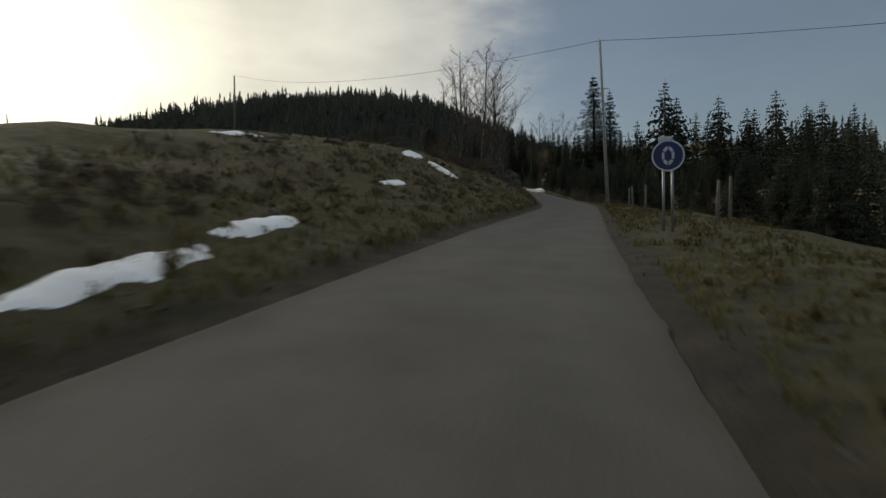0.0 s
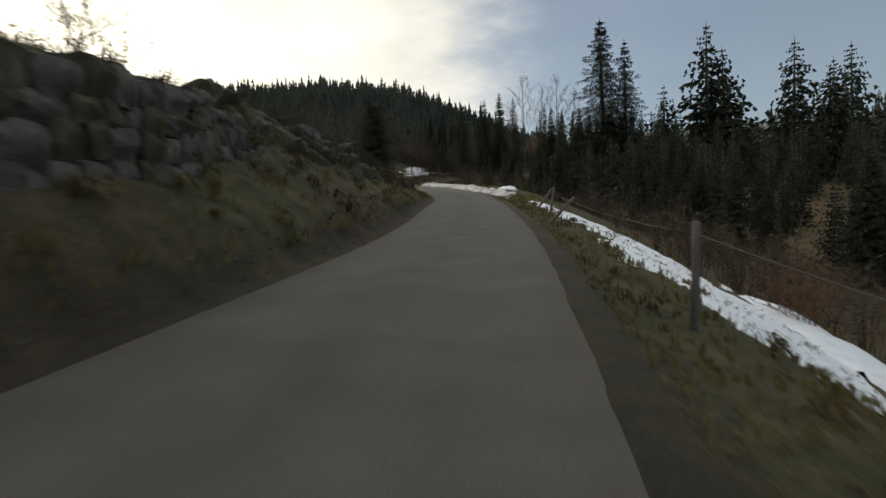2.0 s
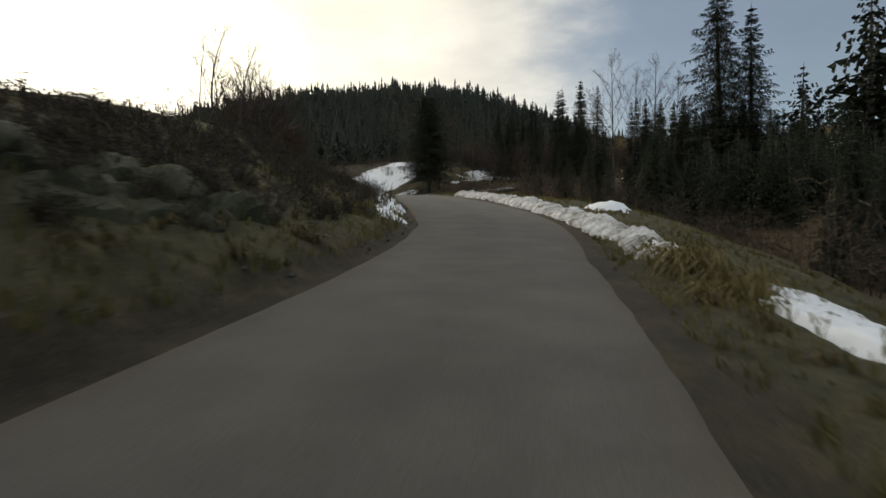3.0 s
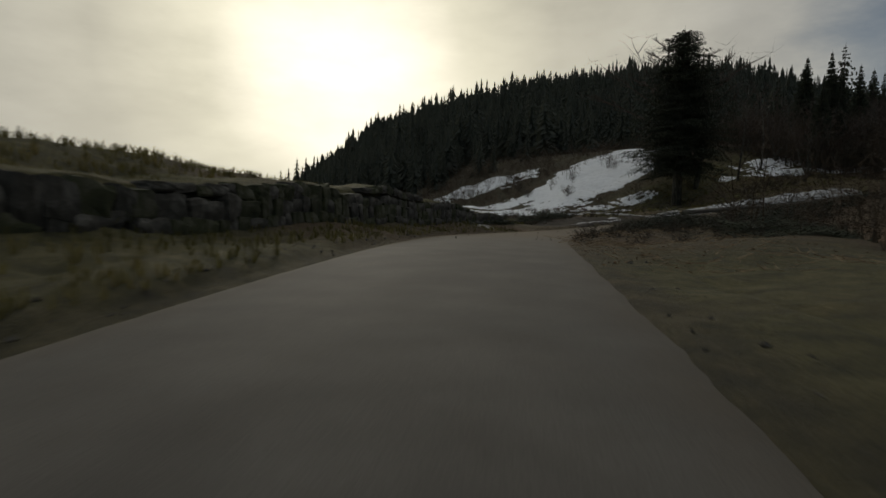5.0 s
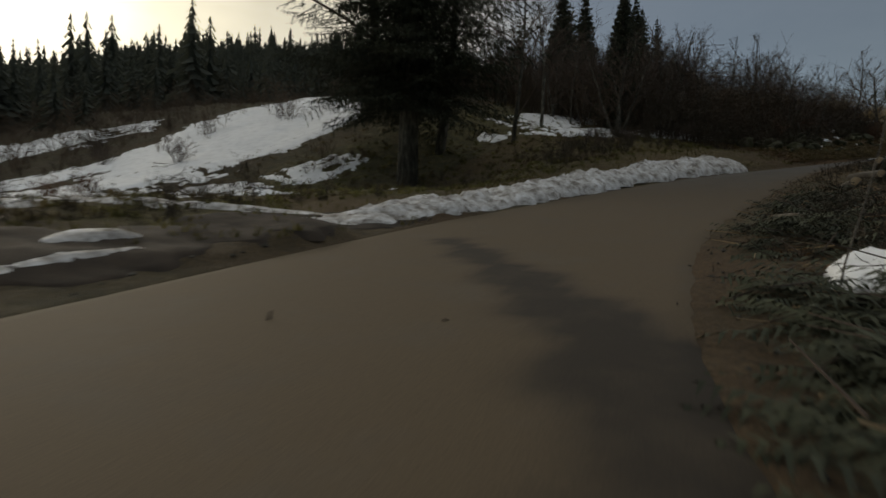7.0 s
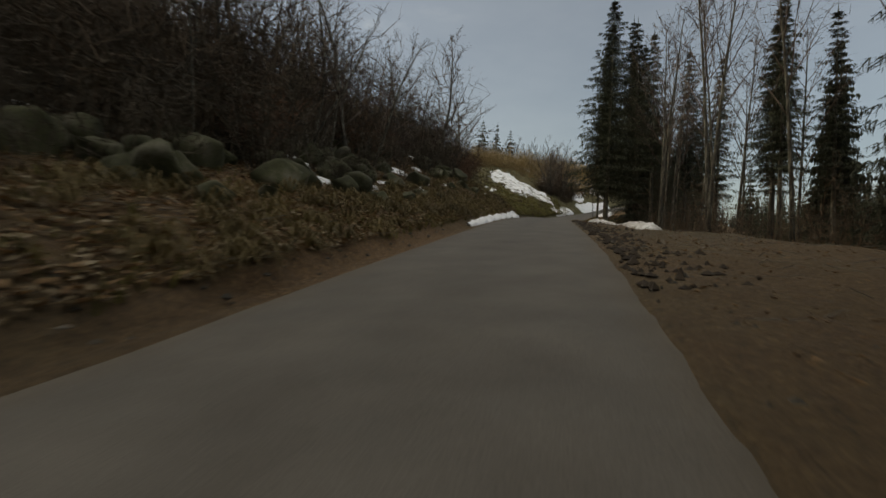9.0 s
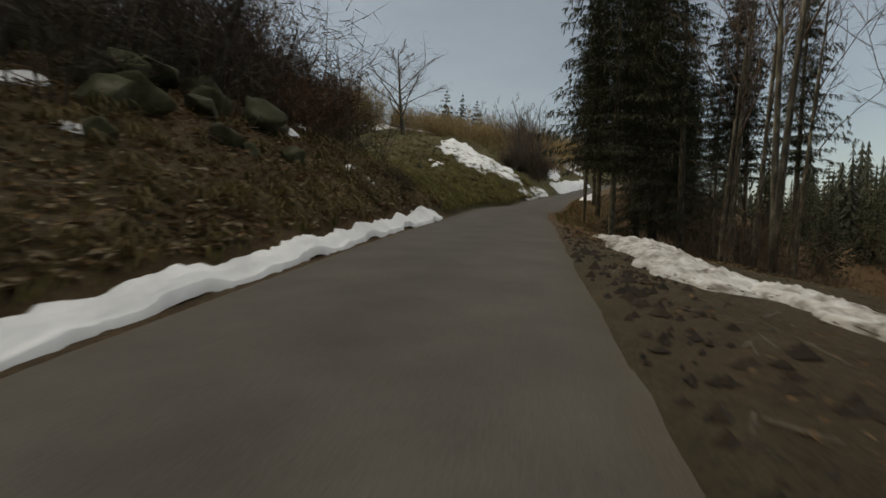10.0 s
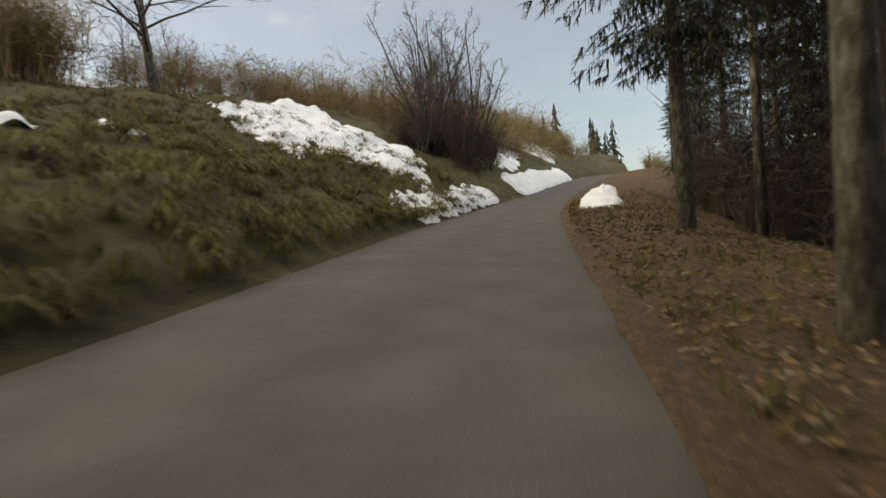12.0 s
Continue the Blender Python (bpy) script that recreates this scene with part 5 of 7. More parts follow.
def rock_face(name, label, s0, s1, d0, d1, seed, mat, bare=0.0, step=0.2, bold=1.0):
    """A broken rock face standing out of the bank: blocks between cracks, weathered; turf hides the rest."""
    S, D = np.arange(s0, s1, step), np.arange(d0, d1, step * 0.8)
    SS, DD = np.meshgrid(S, D, indexing="ij")
    xy = np.array([spot(a, c) for a, c in zip(SS.ravel(), DD.ravel())])
    z = land(xy[:, 0], xy[:, 1])
    j = np.clip(np.interp(SS.ravel(), ARC, np.arange(len(ARC))).astype(int), 0, len(LINE) - 1)
    V = []
    for (x, y), h, i, s, d in zip(xy, z, j, SS.ravel(), DD.ravel()):
        p = Vector((s * 0.85, d * 1.1, h * 1.3 + seed)) + Vector((noise.noise(Vector((s, d, 1))), noise.noise(Vector((s, d, 5))), 0)) * 0.35
        dist, pts = noise.voronoi(p)
        block = noise.noise(pts[0] * 5.3)
        crack = min(1.0, (dist[1] - dist[0]) * 4.0)
        show = noise.noise(Vector((s * 0.16, d * 0.3, seed))) + 0.5 * noise.noise(Vector((s * 0.6, d * 0.6, seed + 9))) + bare
        rim = min(1, (s - s0) / 2, (s1 - s) / 2, (d - d0) / 0.5, (d1 - d) / 0.7)
        out = (0.22 + 0.85 * block) * (0.25 + 0.75 * crack) + 0.12 * noise.noise(p * 4) + 0.07 * noise.noise(p * 11)
        out = out - 0.35 * max(0.0, -show) * 2 - 0.6 * (1 - max(0.0, rim)) ** 2
        V.append((x + SIDE[i, 0] * out * 0.7 * bold, y + SIDE[i, 1] * out * 0.7 * bold, h + out * 0.75 * bold - 0.06))
    n, m = SS.shape
    ids = np.arange(n * m).reshape(n, m)
    q = np.stack([ids[:-1, :-1], ids[1:, :-1], ids[1:, 1:], ids[:-1, 1:]], -1).reshape(-1, 4)
    return tagged(new(name, mesh_from(name, np.array(V), q[:, ::-1], mat)), label, "rock face")


rock_face("rock_face", "rugged dark mossy rock face overgrown with brush", 72, 101, -6.6, -3.2, 8, MOSS_STONE, 0.10, 0.16, 0.62)
stone_wall("dry_stone_wall", "old mossy dry stone wall holding up the wooded bank", [(43, -5.2, 0.7), (48, -4.3, 1.2), (54, -3.75, 1.5), (60, -3.6, 1.6), (66, -3.4, 1.7), (71, -3.6, 1.6), (75, -4.2, 0.9)], 5, (0.34, 0.68))
stone_wall("dry_stone_wall", "dark dry stone wall of large blocks with turf on top", [(132, -6.7, 0.9), (150, -6.5, 1.1), (157, -6.4, 1.3), (161, -6.2, 1.55), (166, -6.2, 1.8), (169.5, -6.4, 1.75), (174, -6.7, 1.35), (179, -7.7, 1.1), (184, -8.9, 0.8), (190, -10.4, 0.35)], 4, (0.45, 0.95))
for s, d, w, k, st in ((78, -5.4, 1.3, 4, (1, 1, .8)), (84, -5.0, 1.3, 5, (1, 1.2, .8)), (90, -5.2, 1.3, 6, (1.1, 1, .8)), (95, -5.0, 1.2, 7, (1, 1.3, .8)), (57, -5.2, 0.9, 1, (1, 1.3, .7)), (59.5, -5.4, 0.8, 2, (1.4, 1, .6)), (55, -5.3, 0.9, 0, (1.3, 1, .7)),
                       (48, -10, 1.5, 2, (1, 1, 1)), (45, -12, 1.4, 1, (1, 1, 1.1)), (35, -11, 1.0, 4, (1.4, 1, .7)), (30, -13, 1.3, 0, (1.3, 1, .7)), (33, -9.5, 0.7, 5, (1, 1, .8)), (27, -15, .9, 2, (1.5, 1, .6)), (39, -12.5, 1.1, 3, (1, 1, 1)), (9.3, -4.6, 0.35, 0, (1, 1, 1)), (10.2, -5.2, 0.3, 5, (1, 1, 1)),
                       (38, -6.6, .5, 4, (1, 1, .8)), (29, -6.0, .45, 6, (1, 1, .8)), (33.5, -7.2, .55, 5, (1, 1, .8))):
    x, y = spot(s, d)
    boulder(x, y, w * 0.5, k, 0.62, None, st)


ro = random.Random(17)
for i in range(22):
    s = ro.uniform(75, 99)
    d = -ro.uniform(3.3, 5.6)
    x, y = spot(s, d)
    boulder(x, y, ro.uniform(0.3, 0.75) * (1.0 if d < -4.2 else 0.55), ro.choice((4, 5, 6, 7, 1)), 0.62, "rough mossy rock standing out of the bank", (ro.uniform(0.8, 1.5), 1, ro.uniform(0.7, 1.2)))


def kilometre_stone(x, y):
    """A small upright stone with a rounded top."""
    bm = bmesh.new()
    prof = [(-0.2, -0.3), (-0.2, 0.34)] + [(-0.2 * math.cos(math.pi * k / 8), 0.34 + 0.2 * math.sin(math.pi * k / 8)) for k in range(1, 8)] + [(0.2, 0.34), (0.2, -0.3)]
    vs = [bm.verts.new((px, -0.11, pz)) for px, pz in prof]
    fc = bm.faces.new(vs)
    ex = bmesh.ops.extrude_face_region(bm, geom=[fc])
    bmesh.ops.translate(bm, verts=[g for g in ex["geom"] if isinstance(g, bmesh.types.BMVert)], vec=(0, 0.22, 0))
    bmesh.ops.recalc_face_normals(bm, faces=bm.faces)
    me = bpy.data.meshes.new("marker_stone")
    bm.to_mesh(me)
    bm.free()
    me.materials.append(CONCRETE)
    ob = new("marker_stone", me)
    ob.location, ob.rotation_euler = (x, y, high(x, y)), (0, 0, radians(-8))
    return tagged(ob, "small pale rounded marker stone in the verge", "marker stone")


kilometre_stone(*spot(60.6, -2.75))
# trees and bushes on the bank
for s, d, h, k, tl in ((67, -8.0, 15, 0, (0, 0)), (68.5, -6.9, 12, 0, (2, 4)), (69.3, -5.6, 12, 0, (0, 2)), (70, -5.2, 11, 1, (0, 3)), (58.5, -6.2, 7.5, 3, (0, 0)), (44, -7.5, 9, 3, (0, 0))):
    x, y = spot(s, d)
    bare_tree(x, y, h, k, tilt=tl)
for s, d, h, k, r in ((72.6, -5.9, 1.5, 0, 0), (64, -7, 1.6, 0, 1), (40, -9, 2.0, 1, 1), (36, -12, 1.8, 0, 0), (119, -9.5, 3.6, 0, 0), (126, -10, 3.5, 1, 0),
                      (122, -8.5, 2.4, 0, 1), (127, -8.5, 2.6, 1, 1)):
    x, y = spot(s, d)
    bush(x, y, h, k, bool(r))
for s, d, h, k in ((116.5, -10, 4.5, 1), (118, -11.5, 5, 1), (117, -9, 4, 4), (121, -10.5, 4.2, 3), (122.5, -9.6, 4, 3), (124, -11, 4.8, 3), (125.5, -9.6, 4.2, 3), (127.5, -10.5, 4.8, 3), (129, -9.8, 4.2, 3), (119.5, -12.5, 5, 4), (126, -12.5, 5, 1)):
    bare_tree(*spot(s, d), h, k, label="slim leafless young tree with budding twigs on the bank", group="young trees on the bank")
for s, d, h, k in ((79, 9, 2.0, 0), (86, 12.5, 2.6, 0), (76, 13, 2.6, 1), (100, 15, 3.2, 1), (64, 14, 3.0, 1), (96, 20, 4, 0)):
    bush(*spot(s, d), h, k, True, "brushwood below the road")
for s, d, h, k in ((128, 18, 8, 2), (134, 22, 9, 0), (140, 17, 7, 2), (147, 24, 9, 1), (120, 26, 11, 0), (156, 28, 9, 0), (165, 24, 7, 1)):
    x, y = spot(s, d)
    spruce(x, y, h, k)

tk = random.Random(41)
thicket("bank_brush", "low dark brambles and heather on the rocky bank", along(tk, 420, 74, 101, -6.0, -3.9, 0.25, 0.7), 302, DARK_TWIG, 9, 7, 2, 0.9, 1.6)
thicket("bank_brush", "dense dark brushwood covering the bank", along(tk, 520, 88, 118, -9.0, -3.0, 0.3, 0.85), 303, DARK_TWIG, 10, 8, 2, 0.8, 1.8)
thicket("bank_brush", "brown brambles and dead stalks over the rocks", along(tk, 240, 36, 74, -9.5, -5.2, 0.4, 1.0), 317, BROWN_TWIG, 12, 8, 2, 0.9, 1.4)
thicket("brown_bushes", "tall dense brown leafless bushes on the bank", along(tk, 14, 119, 131, -11, -7.8, 1.4, 3.0), 304, BROWN_TWIG, 16, 11, 4, 0.5, 0.9)
thicket("brown_bushes", "brown leafless bushes above the stone wall", along(tk, 40, 118, 136, -14, -8, 1.2, 3.0), 305, BROWN_TWIG, 10, 7, 2)
thicket("valley_brush", "dense brown brushwood on the slope below the road", along(tk, 520, 35, 175, 9.5, 36, 1.5, 4.2), 306, BROWN_TWIG, 8, 7, 2, 0.6, 1.5)
thicket("valley_brush", "dark undergrowth below the road", along(tk, 300, -10, 175, 11, 40, 1.5, 3.5), 307, DARK_TWIG, 8, 6, 2, 0.6, 1.8)
thicket("crest_scrub", "low scrub on the crest of the grassy hill", along(tk, 60, 20, 60, -34, -13, 0.5, 1.6), 308, DARK_TWIG, 9, 5, 1)
thicket("heather_clumps", "dark brown clumps of heather and dead bracken on the bank", clumps(tk, 26, 9, 6, 48, -14, -4.2, 0.22, 0.6), 309, BROWN_TWIG, 12, 8, 1, 1.1, 1.6)
thicket("heather_clumps", "dark clumps of heather on the bank", clumps(tk, 22, 8, 0, 46, -16, -4.4, 0.2, 0.5), 310, DARK_TWIG, 12, 8, 1, 1.1, 1.6)
thicket("heather_clumps", "brown dead stalks on the verge", clumps(tk, 26, 6, 4, 100, 3.2, 5.5, 0.12, 0.3, 0.5), 316, BROWN_TWIG, 12, 8, 1, 1.2, 1.6)
# snow on the first stretch
snow_patch("snow_patch", "long patch of old snow in a hollow of the bank", *spot(4.7, -3.45), 4.2, 0.66, 86, 0.10, 1, 0.1, step=0.08)
snow_patch("snow_patch", "small patch of old snow on the grassy bank", *spot(7.9, -4.1), 2.4, 0.5, 78, 0.08, 2, step=0.08)
snow_patch("snow_patch", "small patch of old snow between rocks", *spot(33, -9.0), 2.8, 1.1, 80, 0.12, 3, 0.1, step=0.2)
snow_patch("snow_patch", "small patch of old snow between rocks", *spot(31.8, -6.9), 3.6, 1.0, 110, 0.12, 4, 0.1, step=0.2)
snow_patch("snow_patch", "thin patch of old snow on the crest", *spot(25, -16.5), 3.4, 1.0, 40, 0.10, 5, 0.2, step=0.25)
snow_patch("snow_patch", "small patch of old snow on the grassy bank", *spot(21, -6.3), 2.0, 0.7, 70, 0.08, 6, 0.1, step=0.12)
snow_patch("snow_patch", "thin strip of old snow in the verge", *spot(44.6, 5.4), 3.6, 0.7, 76, 0.05, 7, 0.2, step=0.12)
snow_patch("snow_patch", "thin strip of old snow in the verge", *spot(47.5, 6.2), 3.2, 0.6, 80, 0.05, 8, 0.2, step=0.12)
snow_patch("snow_patch", "patch of old snow on the falling slope", *spot(9.5, 7.2), 2.4, 1.0, 60, 0.10, 9, 0.1, step=0.15)
snow_patch("snow_field", "broad band of snow on the slope below the road", *spot(78, 9.5), 16, 2.4, 80, 0.25, 10, 0.05, step=0.25, ragged=0.22)
snow_patch("snow_field", "broad band of snow on the slope below the road", *spot(66, 8.5), 12, 1.8, 78, 0.25, 11, 0.15, step=0.25)
snow_bank("long bank of ploughed snow along the road's edge", 99.4, 132, 3.1, 4.15, 0.27, 12)
snow_bank("smooth band of snow on the slope below the road", 71, 99.5, (4.0, 4.0), (8.2, 6.2), 0.12, 16, SNOW, 5.0)
snow_patch("snow_patch", "patch of old snow behind the ploughed bank", *spot(111.5, 6.0), 3.0, 1.8, 100, 0.35, 13, 0.0, step=0.18)
snow_bank("low strip of old snow on the grassy bank", 106.6, 124.5, (-3.1, -4.0), (-2.25, -2.7), 0.08, 14, SNOW, 2.0)
snow_patch("snow_patch", "small patch of old snow on the grassy bank", *spot(107.1, -2.3), 0.9, 0.5, 90, 0.08, 15, step=0.08)

# ======== second stretch: the bend ========
NEAR_SPRUCES.append(spruce_meshes(14, 20, 5.6, 46, 15, 17, 0.19, 0.4, 0.42, True, 0.42))
spruce(-1.1, 224.0, 25.5, 3, True, 1.18, label="broad dark conifer with a stout bare lower trunk")
bare_tree(0.8, 229.5, 21, 2, label="large leafless tree behind the conifer")
bare_tree(-6, 237, 22, 5, label="wide-crowned leafless tree beside the conifer")
bare_tree(6.5, 231, 15, 0)
bare_tree(9.5, 236, 13, 0)
top_spruce(26, 300.5, 59.5, 0, 0.8)
for x, y, h, k in ((16, 262, 17, 2), (21, 268, 18, 0), (30, 275, 14, 1), (12, 274, 16, 0), (36, 286, 15, 2), (4, 276, 15, 1), (44, 300, 14, 0)):
    spruce(x, y, h, k)
slope_places = []
while len(slope_places) < 2600:
    x, y = rt.uniform(-90, -4), rt.uniform(200, 292)
    a, b = (x + 18.5) * 0.225 + (y - 246.5) * 0.974, (y - 246.5) * 0.225 - (x + 18.5) * 0.974
    if (a / 19) ** 2 + (b / 12.5) ** 2 > 1 and math.hypot((x + 12) / 8, (y - 236) / 6) > 1 and (y > 238 or x < -44 or (x > -16 and y > 222)):
        slope_places.append((x, y, rt.uniform(0.5, 1.7)))
thicket("slope_scrub", "low dark-brown scrub and dead bracken on the hillside", slope_places, 340, BROWN_TWIG, 8, 6, 1, 0.9, 2.2)


def clear_of_conifer(places):
    """Leaves the ground round the big conifer open."""
    return [p for p in places if math.hypot(p[0] + 1, p[1] - 221) > 8.5]


thicket("bend_thicket", "dense dark thicket of leafless shrubs above the bend", clear_of_conifer(along(tk, 90, 221, 238, -15, -9, 0.6, 1.6) + along(tk, 280, 238, 262, -34, -9.5, 2.0, 5.5)), 311, DARK_TWIG, 9, 8, 2, 0.6, 1.8)
thicket("bend_thicket", "brown leafless thicket above the bend", clear_of_conifer(along(tk, 40, 226, 238, -44, -30, 3.0, 6.0) + along(tk, 190, 238, 264, -44, -14, 3.5, 7.0)), 312, BROWN_TWIG, 9, 8, 2, 0.5, 1.6)
thicket("low_brush", "low dark brush at the edge of the snow", along(tk, 90, 176, 222, -20, -9.5, 0.5, 1.3), 313, DARK_TWIG, 10, 8, 2, 0.8, 1.8)
thicket("low_brush", "dark cut brush and dead stalks beside the muddy bend", along(tk, 420, 176, 204, -24, -8.2, 0.2, 0.7), 315, DARK_TWIG, 11, 8, 1, 1.0, 2.2)
thicket("verge_brambles", "low dark brambles and cut twigs over the verge", along(tk, 560, 158, 232, 3.1, 9, 0.25, 0.8), 314, DARK_TWIG, 9, 7, 1, 1.1, 2.0)
for i in range(34):
    s, d = random.uniform(236, 262), random.uniform(-32, -12)
    x, y = spot(s, d)
    bare_tree(x, y, random.uniform(6, 10), (3, 3, 0)[i % 3], group="thicket trees")
for x, y, h in ((-20.5, 232.5, 2.6), (-20, 214, 1.6), (-15, 211, 1.4), (-13, 219, 1.2), (-34, 243, 2.8), (-30, 238, 2.2), (-10, 206, 1.2), (12, 226, 1.6), (15, 229, 1.8), (20, 232, 1.8), (-45, 225, 2), (-33, 212, 1.5)):
    bush(x, y, h, 0, h < 1.5, "low bushes on the snow slope")
snow_patch("snow_field", "large smooth snow field on the hillside", -18.5, 246.5, 35, 22, 77, 0.30, 20, 0.0, step=0.35, ragged=0.13)
snow_patch("snow_patch", "lower edge of the snow field, broken by tufts", -11.5, 238, 13, 7, 50, 0.2, 45, 0.08, step=0.2)
snow_patch("snow_patch", "broken snow on the hillside beside the field", -47.5, 252, 25, 13, 25, 0.2, 46, 0.26, step=0.3)
snow_patch("snow_patch", "broken snow at the foot of the hillside", -33, 235, 17, 8, 45, 0.16, 47, 0.2, step=0.25)
snow_patch("snow_field", "flat snow with dark tufts at the foot of the hillside", -25.5, 224, 28, 10, 46, 0.2, 49, 0.1, step=0.25)
snow_patch("snow_patch", "broken snow at the foot of the hillside", -11, 225, 13, 4, 22, 0.14, 48, 0.3, step=0.2)
snow_patch("snow_patch", "broken patch of snow beside the conifer", -7.0, 216.5, 9, 4, 62, 0.15, 43, 0.15, step=0.2)
snow_patch("snow_patch", "broken patch of snow below the field", -9, 211.5, 16, 5, 20, 0.18, 21, 0.4, step=0.25)
snow_patch("snow_patch", "thin flat patch of snow at the foot of the slope", -24, 200, 13, 2.6, 10, 0.12, 22, 0.15, step=0.25)
snow_patch("snow_patch", "broken patch of snow on the hillside", -23.5, 211, 12, 5, 60, 0.2, 23, 0.4, step=0.3)
snow_patch("snow_patch", "broken patch of snow on the hillside", -27, 217, 14, 4.5, 75, 0.2, 34, 0.38, step=0.3)
snow_patch("snow_patch", "broken snow under the thicket", 13, 243, 16, 7, 40, 0.22, 35, 0.25, step=0.3)
snow_patch("snow_patch", "broken snow under the thicket", 24, 253, 16, 7, 45, 0.22, 36, 0.25, step=0.3)
snow_patch("snow_patch", "broken snow under the thicket", 14, 236, 18, 5, 20, 0.22, 24, 0.35, step=0.3)
snow_patch("snow_patch", "broken snow under the thicket", 24, 240, 14, 4, 30, 0.22, 25, 0.35, step=0.3)
snow_patch("snow_patch", "distant broken snow on the hillside", 12, 304, 26, 8, 10, 0.3, 26, 0.35, step=0.5)
snow_patch("snow_patch", "distant broken snow on the hillside", 40, 320, 26, 9, 20, 0.3, 27, 0.3, step=0.5)
snow_patch("snow_patch", "dirty patch of snow beside the wall's end", *spot(179.5, -7.0), 2.6, 1.1, 95, 0.10, 28, 0.2, SNOW_DIRTY, 0.15)
snow_bank("dirty ploughed snow along the outside of the bend", 204, 234, (-8.2, -4.6), (-5.5, -2.6), 0.42, 30, None, 7.0)
snow_bank("churned wet mud of a track leaving the bend", 188, 209, (-9.5, -8.6), (-4.9, -5.3), 0.07, 38, MUD, 3.0, "muddy_track", "mud")
snow_bank("dirty strip of snow along the muddy track", 190, 200.6, -6.05, -5.75, 0.09, 39, SNOW_DIRTY, 3.0)
snow_patch("snow_patch", "small patch of snow beside the muddy track", -4.2, 197.6, 1.3, 0.6, 60, 0.16, 44, 0.0, SNOW_DIRTY, 0.06)
snow_patch("snow_patch", "dirty strip of snow along the muddy track", -7.5, 203.2, 12, 1.3, 12, 0.10, 40, 0.25, SNOW_DIRTY, 0.15)
snow_patch("snow_field", "flat snow with dark tufts melting through", -17.5, 204, 17, 7.5, 24, 0.12, 41, 0.08, step=0.22)
snow_patch("snow_patch", "broken snow with dark tufts melting through", -11.5, 207.5, 11, 5.5, 45, 0.12, 42, 0.14, step=0.22)
snow_patch("snow_patch", "patch of snow among cut branches", *spot(201.4, 3.9), 2.4, 1.7, 40, 0.34, 32, 0.0, SNOW, 0.08, 0.25)
snow_patch("snow_patch", "thin patch of snow among cut branches", *spot(209, 3.3), 3.0, 0.5, 50, 0.07, 33, 0.2, SNOW_DIRTY, 0.12)


def brush_heap(s, d, length, width, height, seed, label="heap of cut dark green spruce branches"):
    """A heap of lopped spruce boughs: drooping sprays on crossed sticks."""
    rnd = random.Random(seed)
    x0, y0 = spot(s, d)
    z0 = high(x0, y0)
    j = int(np.interp(s, ARC, np.arange(len(ARC))))
    tx, ty = TANG[j]
    sx, sy = SIDE[j]
    cv, cf, sv, sf = [], [], [], []
    n = int(length * width * 34)
    U = np.array([(rnd.uniform(-1, 1), rnd.uniform(-1, 1)) for _ in range(n)])
    gz = land(x0 + tx * U[:, 0] * length / 2 + sx * U[:, 1] * width / 2, y0 + ty * U[:, 0] * length / 2 + sy * U[:, 1] * width / 2)
    for (u, v), g in zip(U, gz):
        px, py = tx * u * length / 2 + sx * v * width / 2, ty * u * length / 2 + sy * v * width / 2
        top = height * max(0.0, 1 - (u * u + v * v) * 0.75) * (0.75 + 0.4 * math.sin(u * 5 + seed) * math.sin(v * 4 + seed))
        pz = g - z0 + top * rnd.uniform(0.35, 1.05)
        az, ln = rnd.random() * 6.28, rnd.uniform(0.35, 0.9)
        dz = rnd.uniform(-0.35, 0.3)
        ca, sa = math.cos(az), math.sin(az)
        for q in range(8):
            t0 = q / 8
            bx, by, bz = px + ca * ln * t0, py + sa * ln * t0, pz + dz * ln * t0
            for sg in (-1, 1):
                i0 = len(cv)
                w = ln * 0.34 * (1 - 0.7 * t0)
                cv += [(bx, by, bz), (bx + ca * 0.045, by + sa * 0.045, bz), (bx + ca * w * 0.8 - sa * sg * w, by + sa * w * 0.8 + ca * sg * w, bz - rnd.uniform(0.0, 0.10))]
                cf.append((i0, i0 + 1, i0 + 2))
    for q in range(int(n / 14)):
        u, v = rnd.uniform(-1, 1), rnd.uniform(-1, 1)
        px, py = tx * u * length / 2 + sx * v * width / 2, ty * u * length / 2 + sy * v * width / 2
        az, ln = rnd.random() * 6.28, rnd.uniform(0.25, 0.8)
        pz = high(x0 + px, y0 + py) - z0 + height * max(0.1, 1 - (u * u + v * v) * 0.7) * rnd.uniform(0.7, 1.1)
        tube(sv, sf, [(px, py, pz), (px + math.cos(az) * ln, py + math.sin(az) * ln, pz + rnd.uniform(-0.3, 0.3))], [0.011, 0.005], 4)
    e = new("brush_heap")
    e.location = (x0, y0, z0)
    tagged(part("brush", mesh_from("brush_boughs", cv, cf, NEEDLES), e), kind="stuff")
    tagged(part("stick_layer", mesh_from("brush_sticks", sv, sf, TWIG), e), kind="stuff")
    return tagged(e, label, "brush heap", "heaps of cut branches")


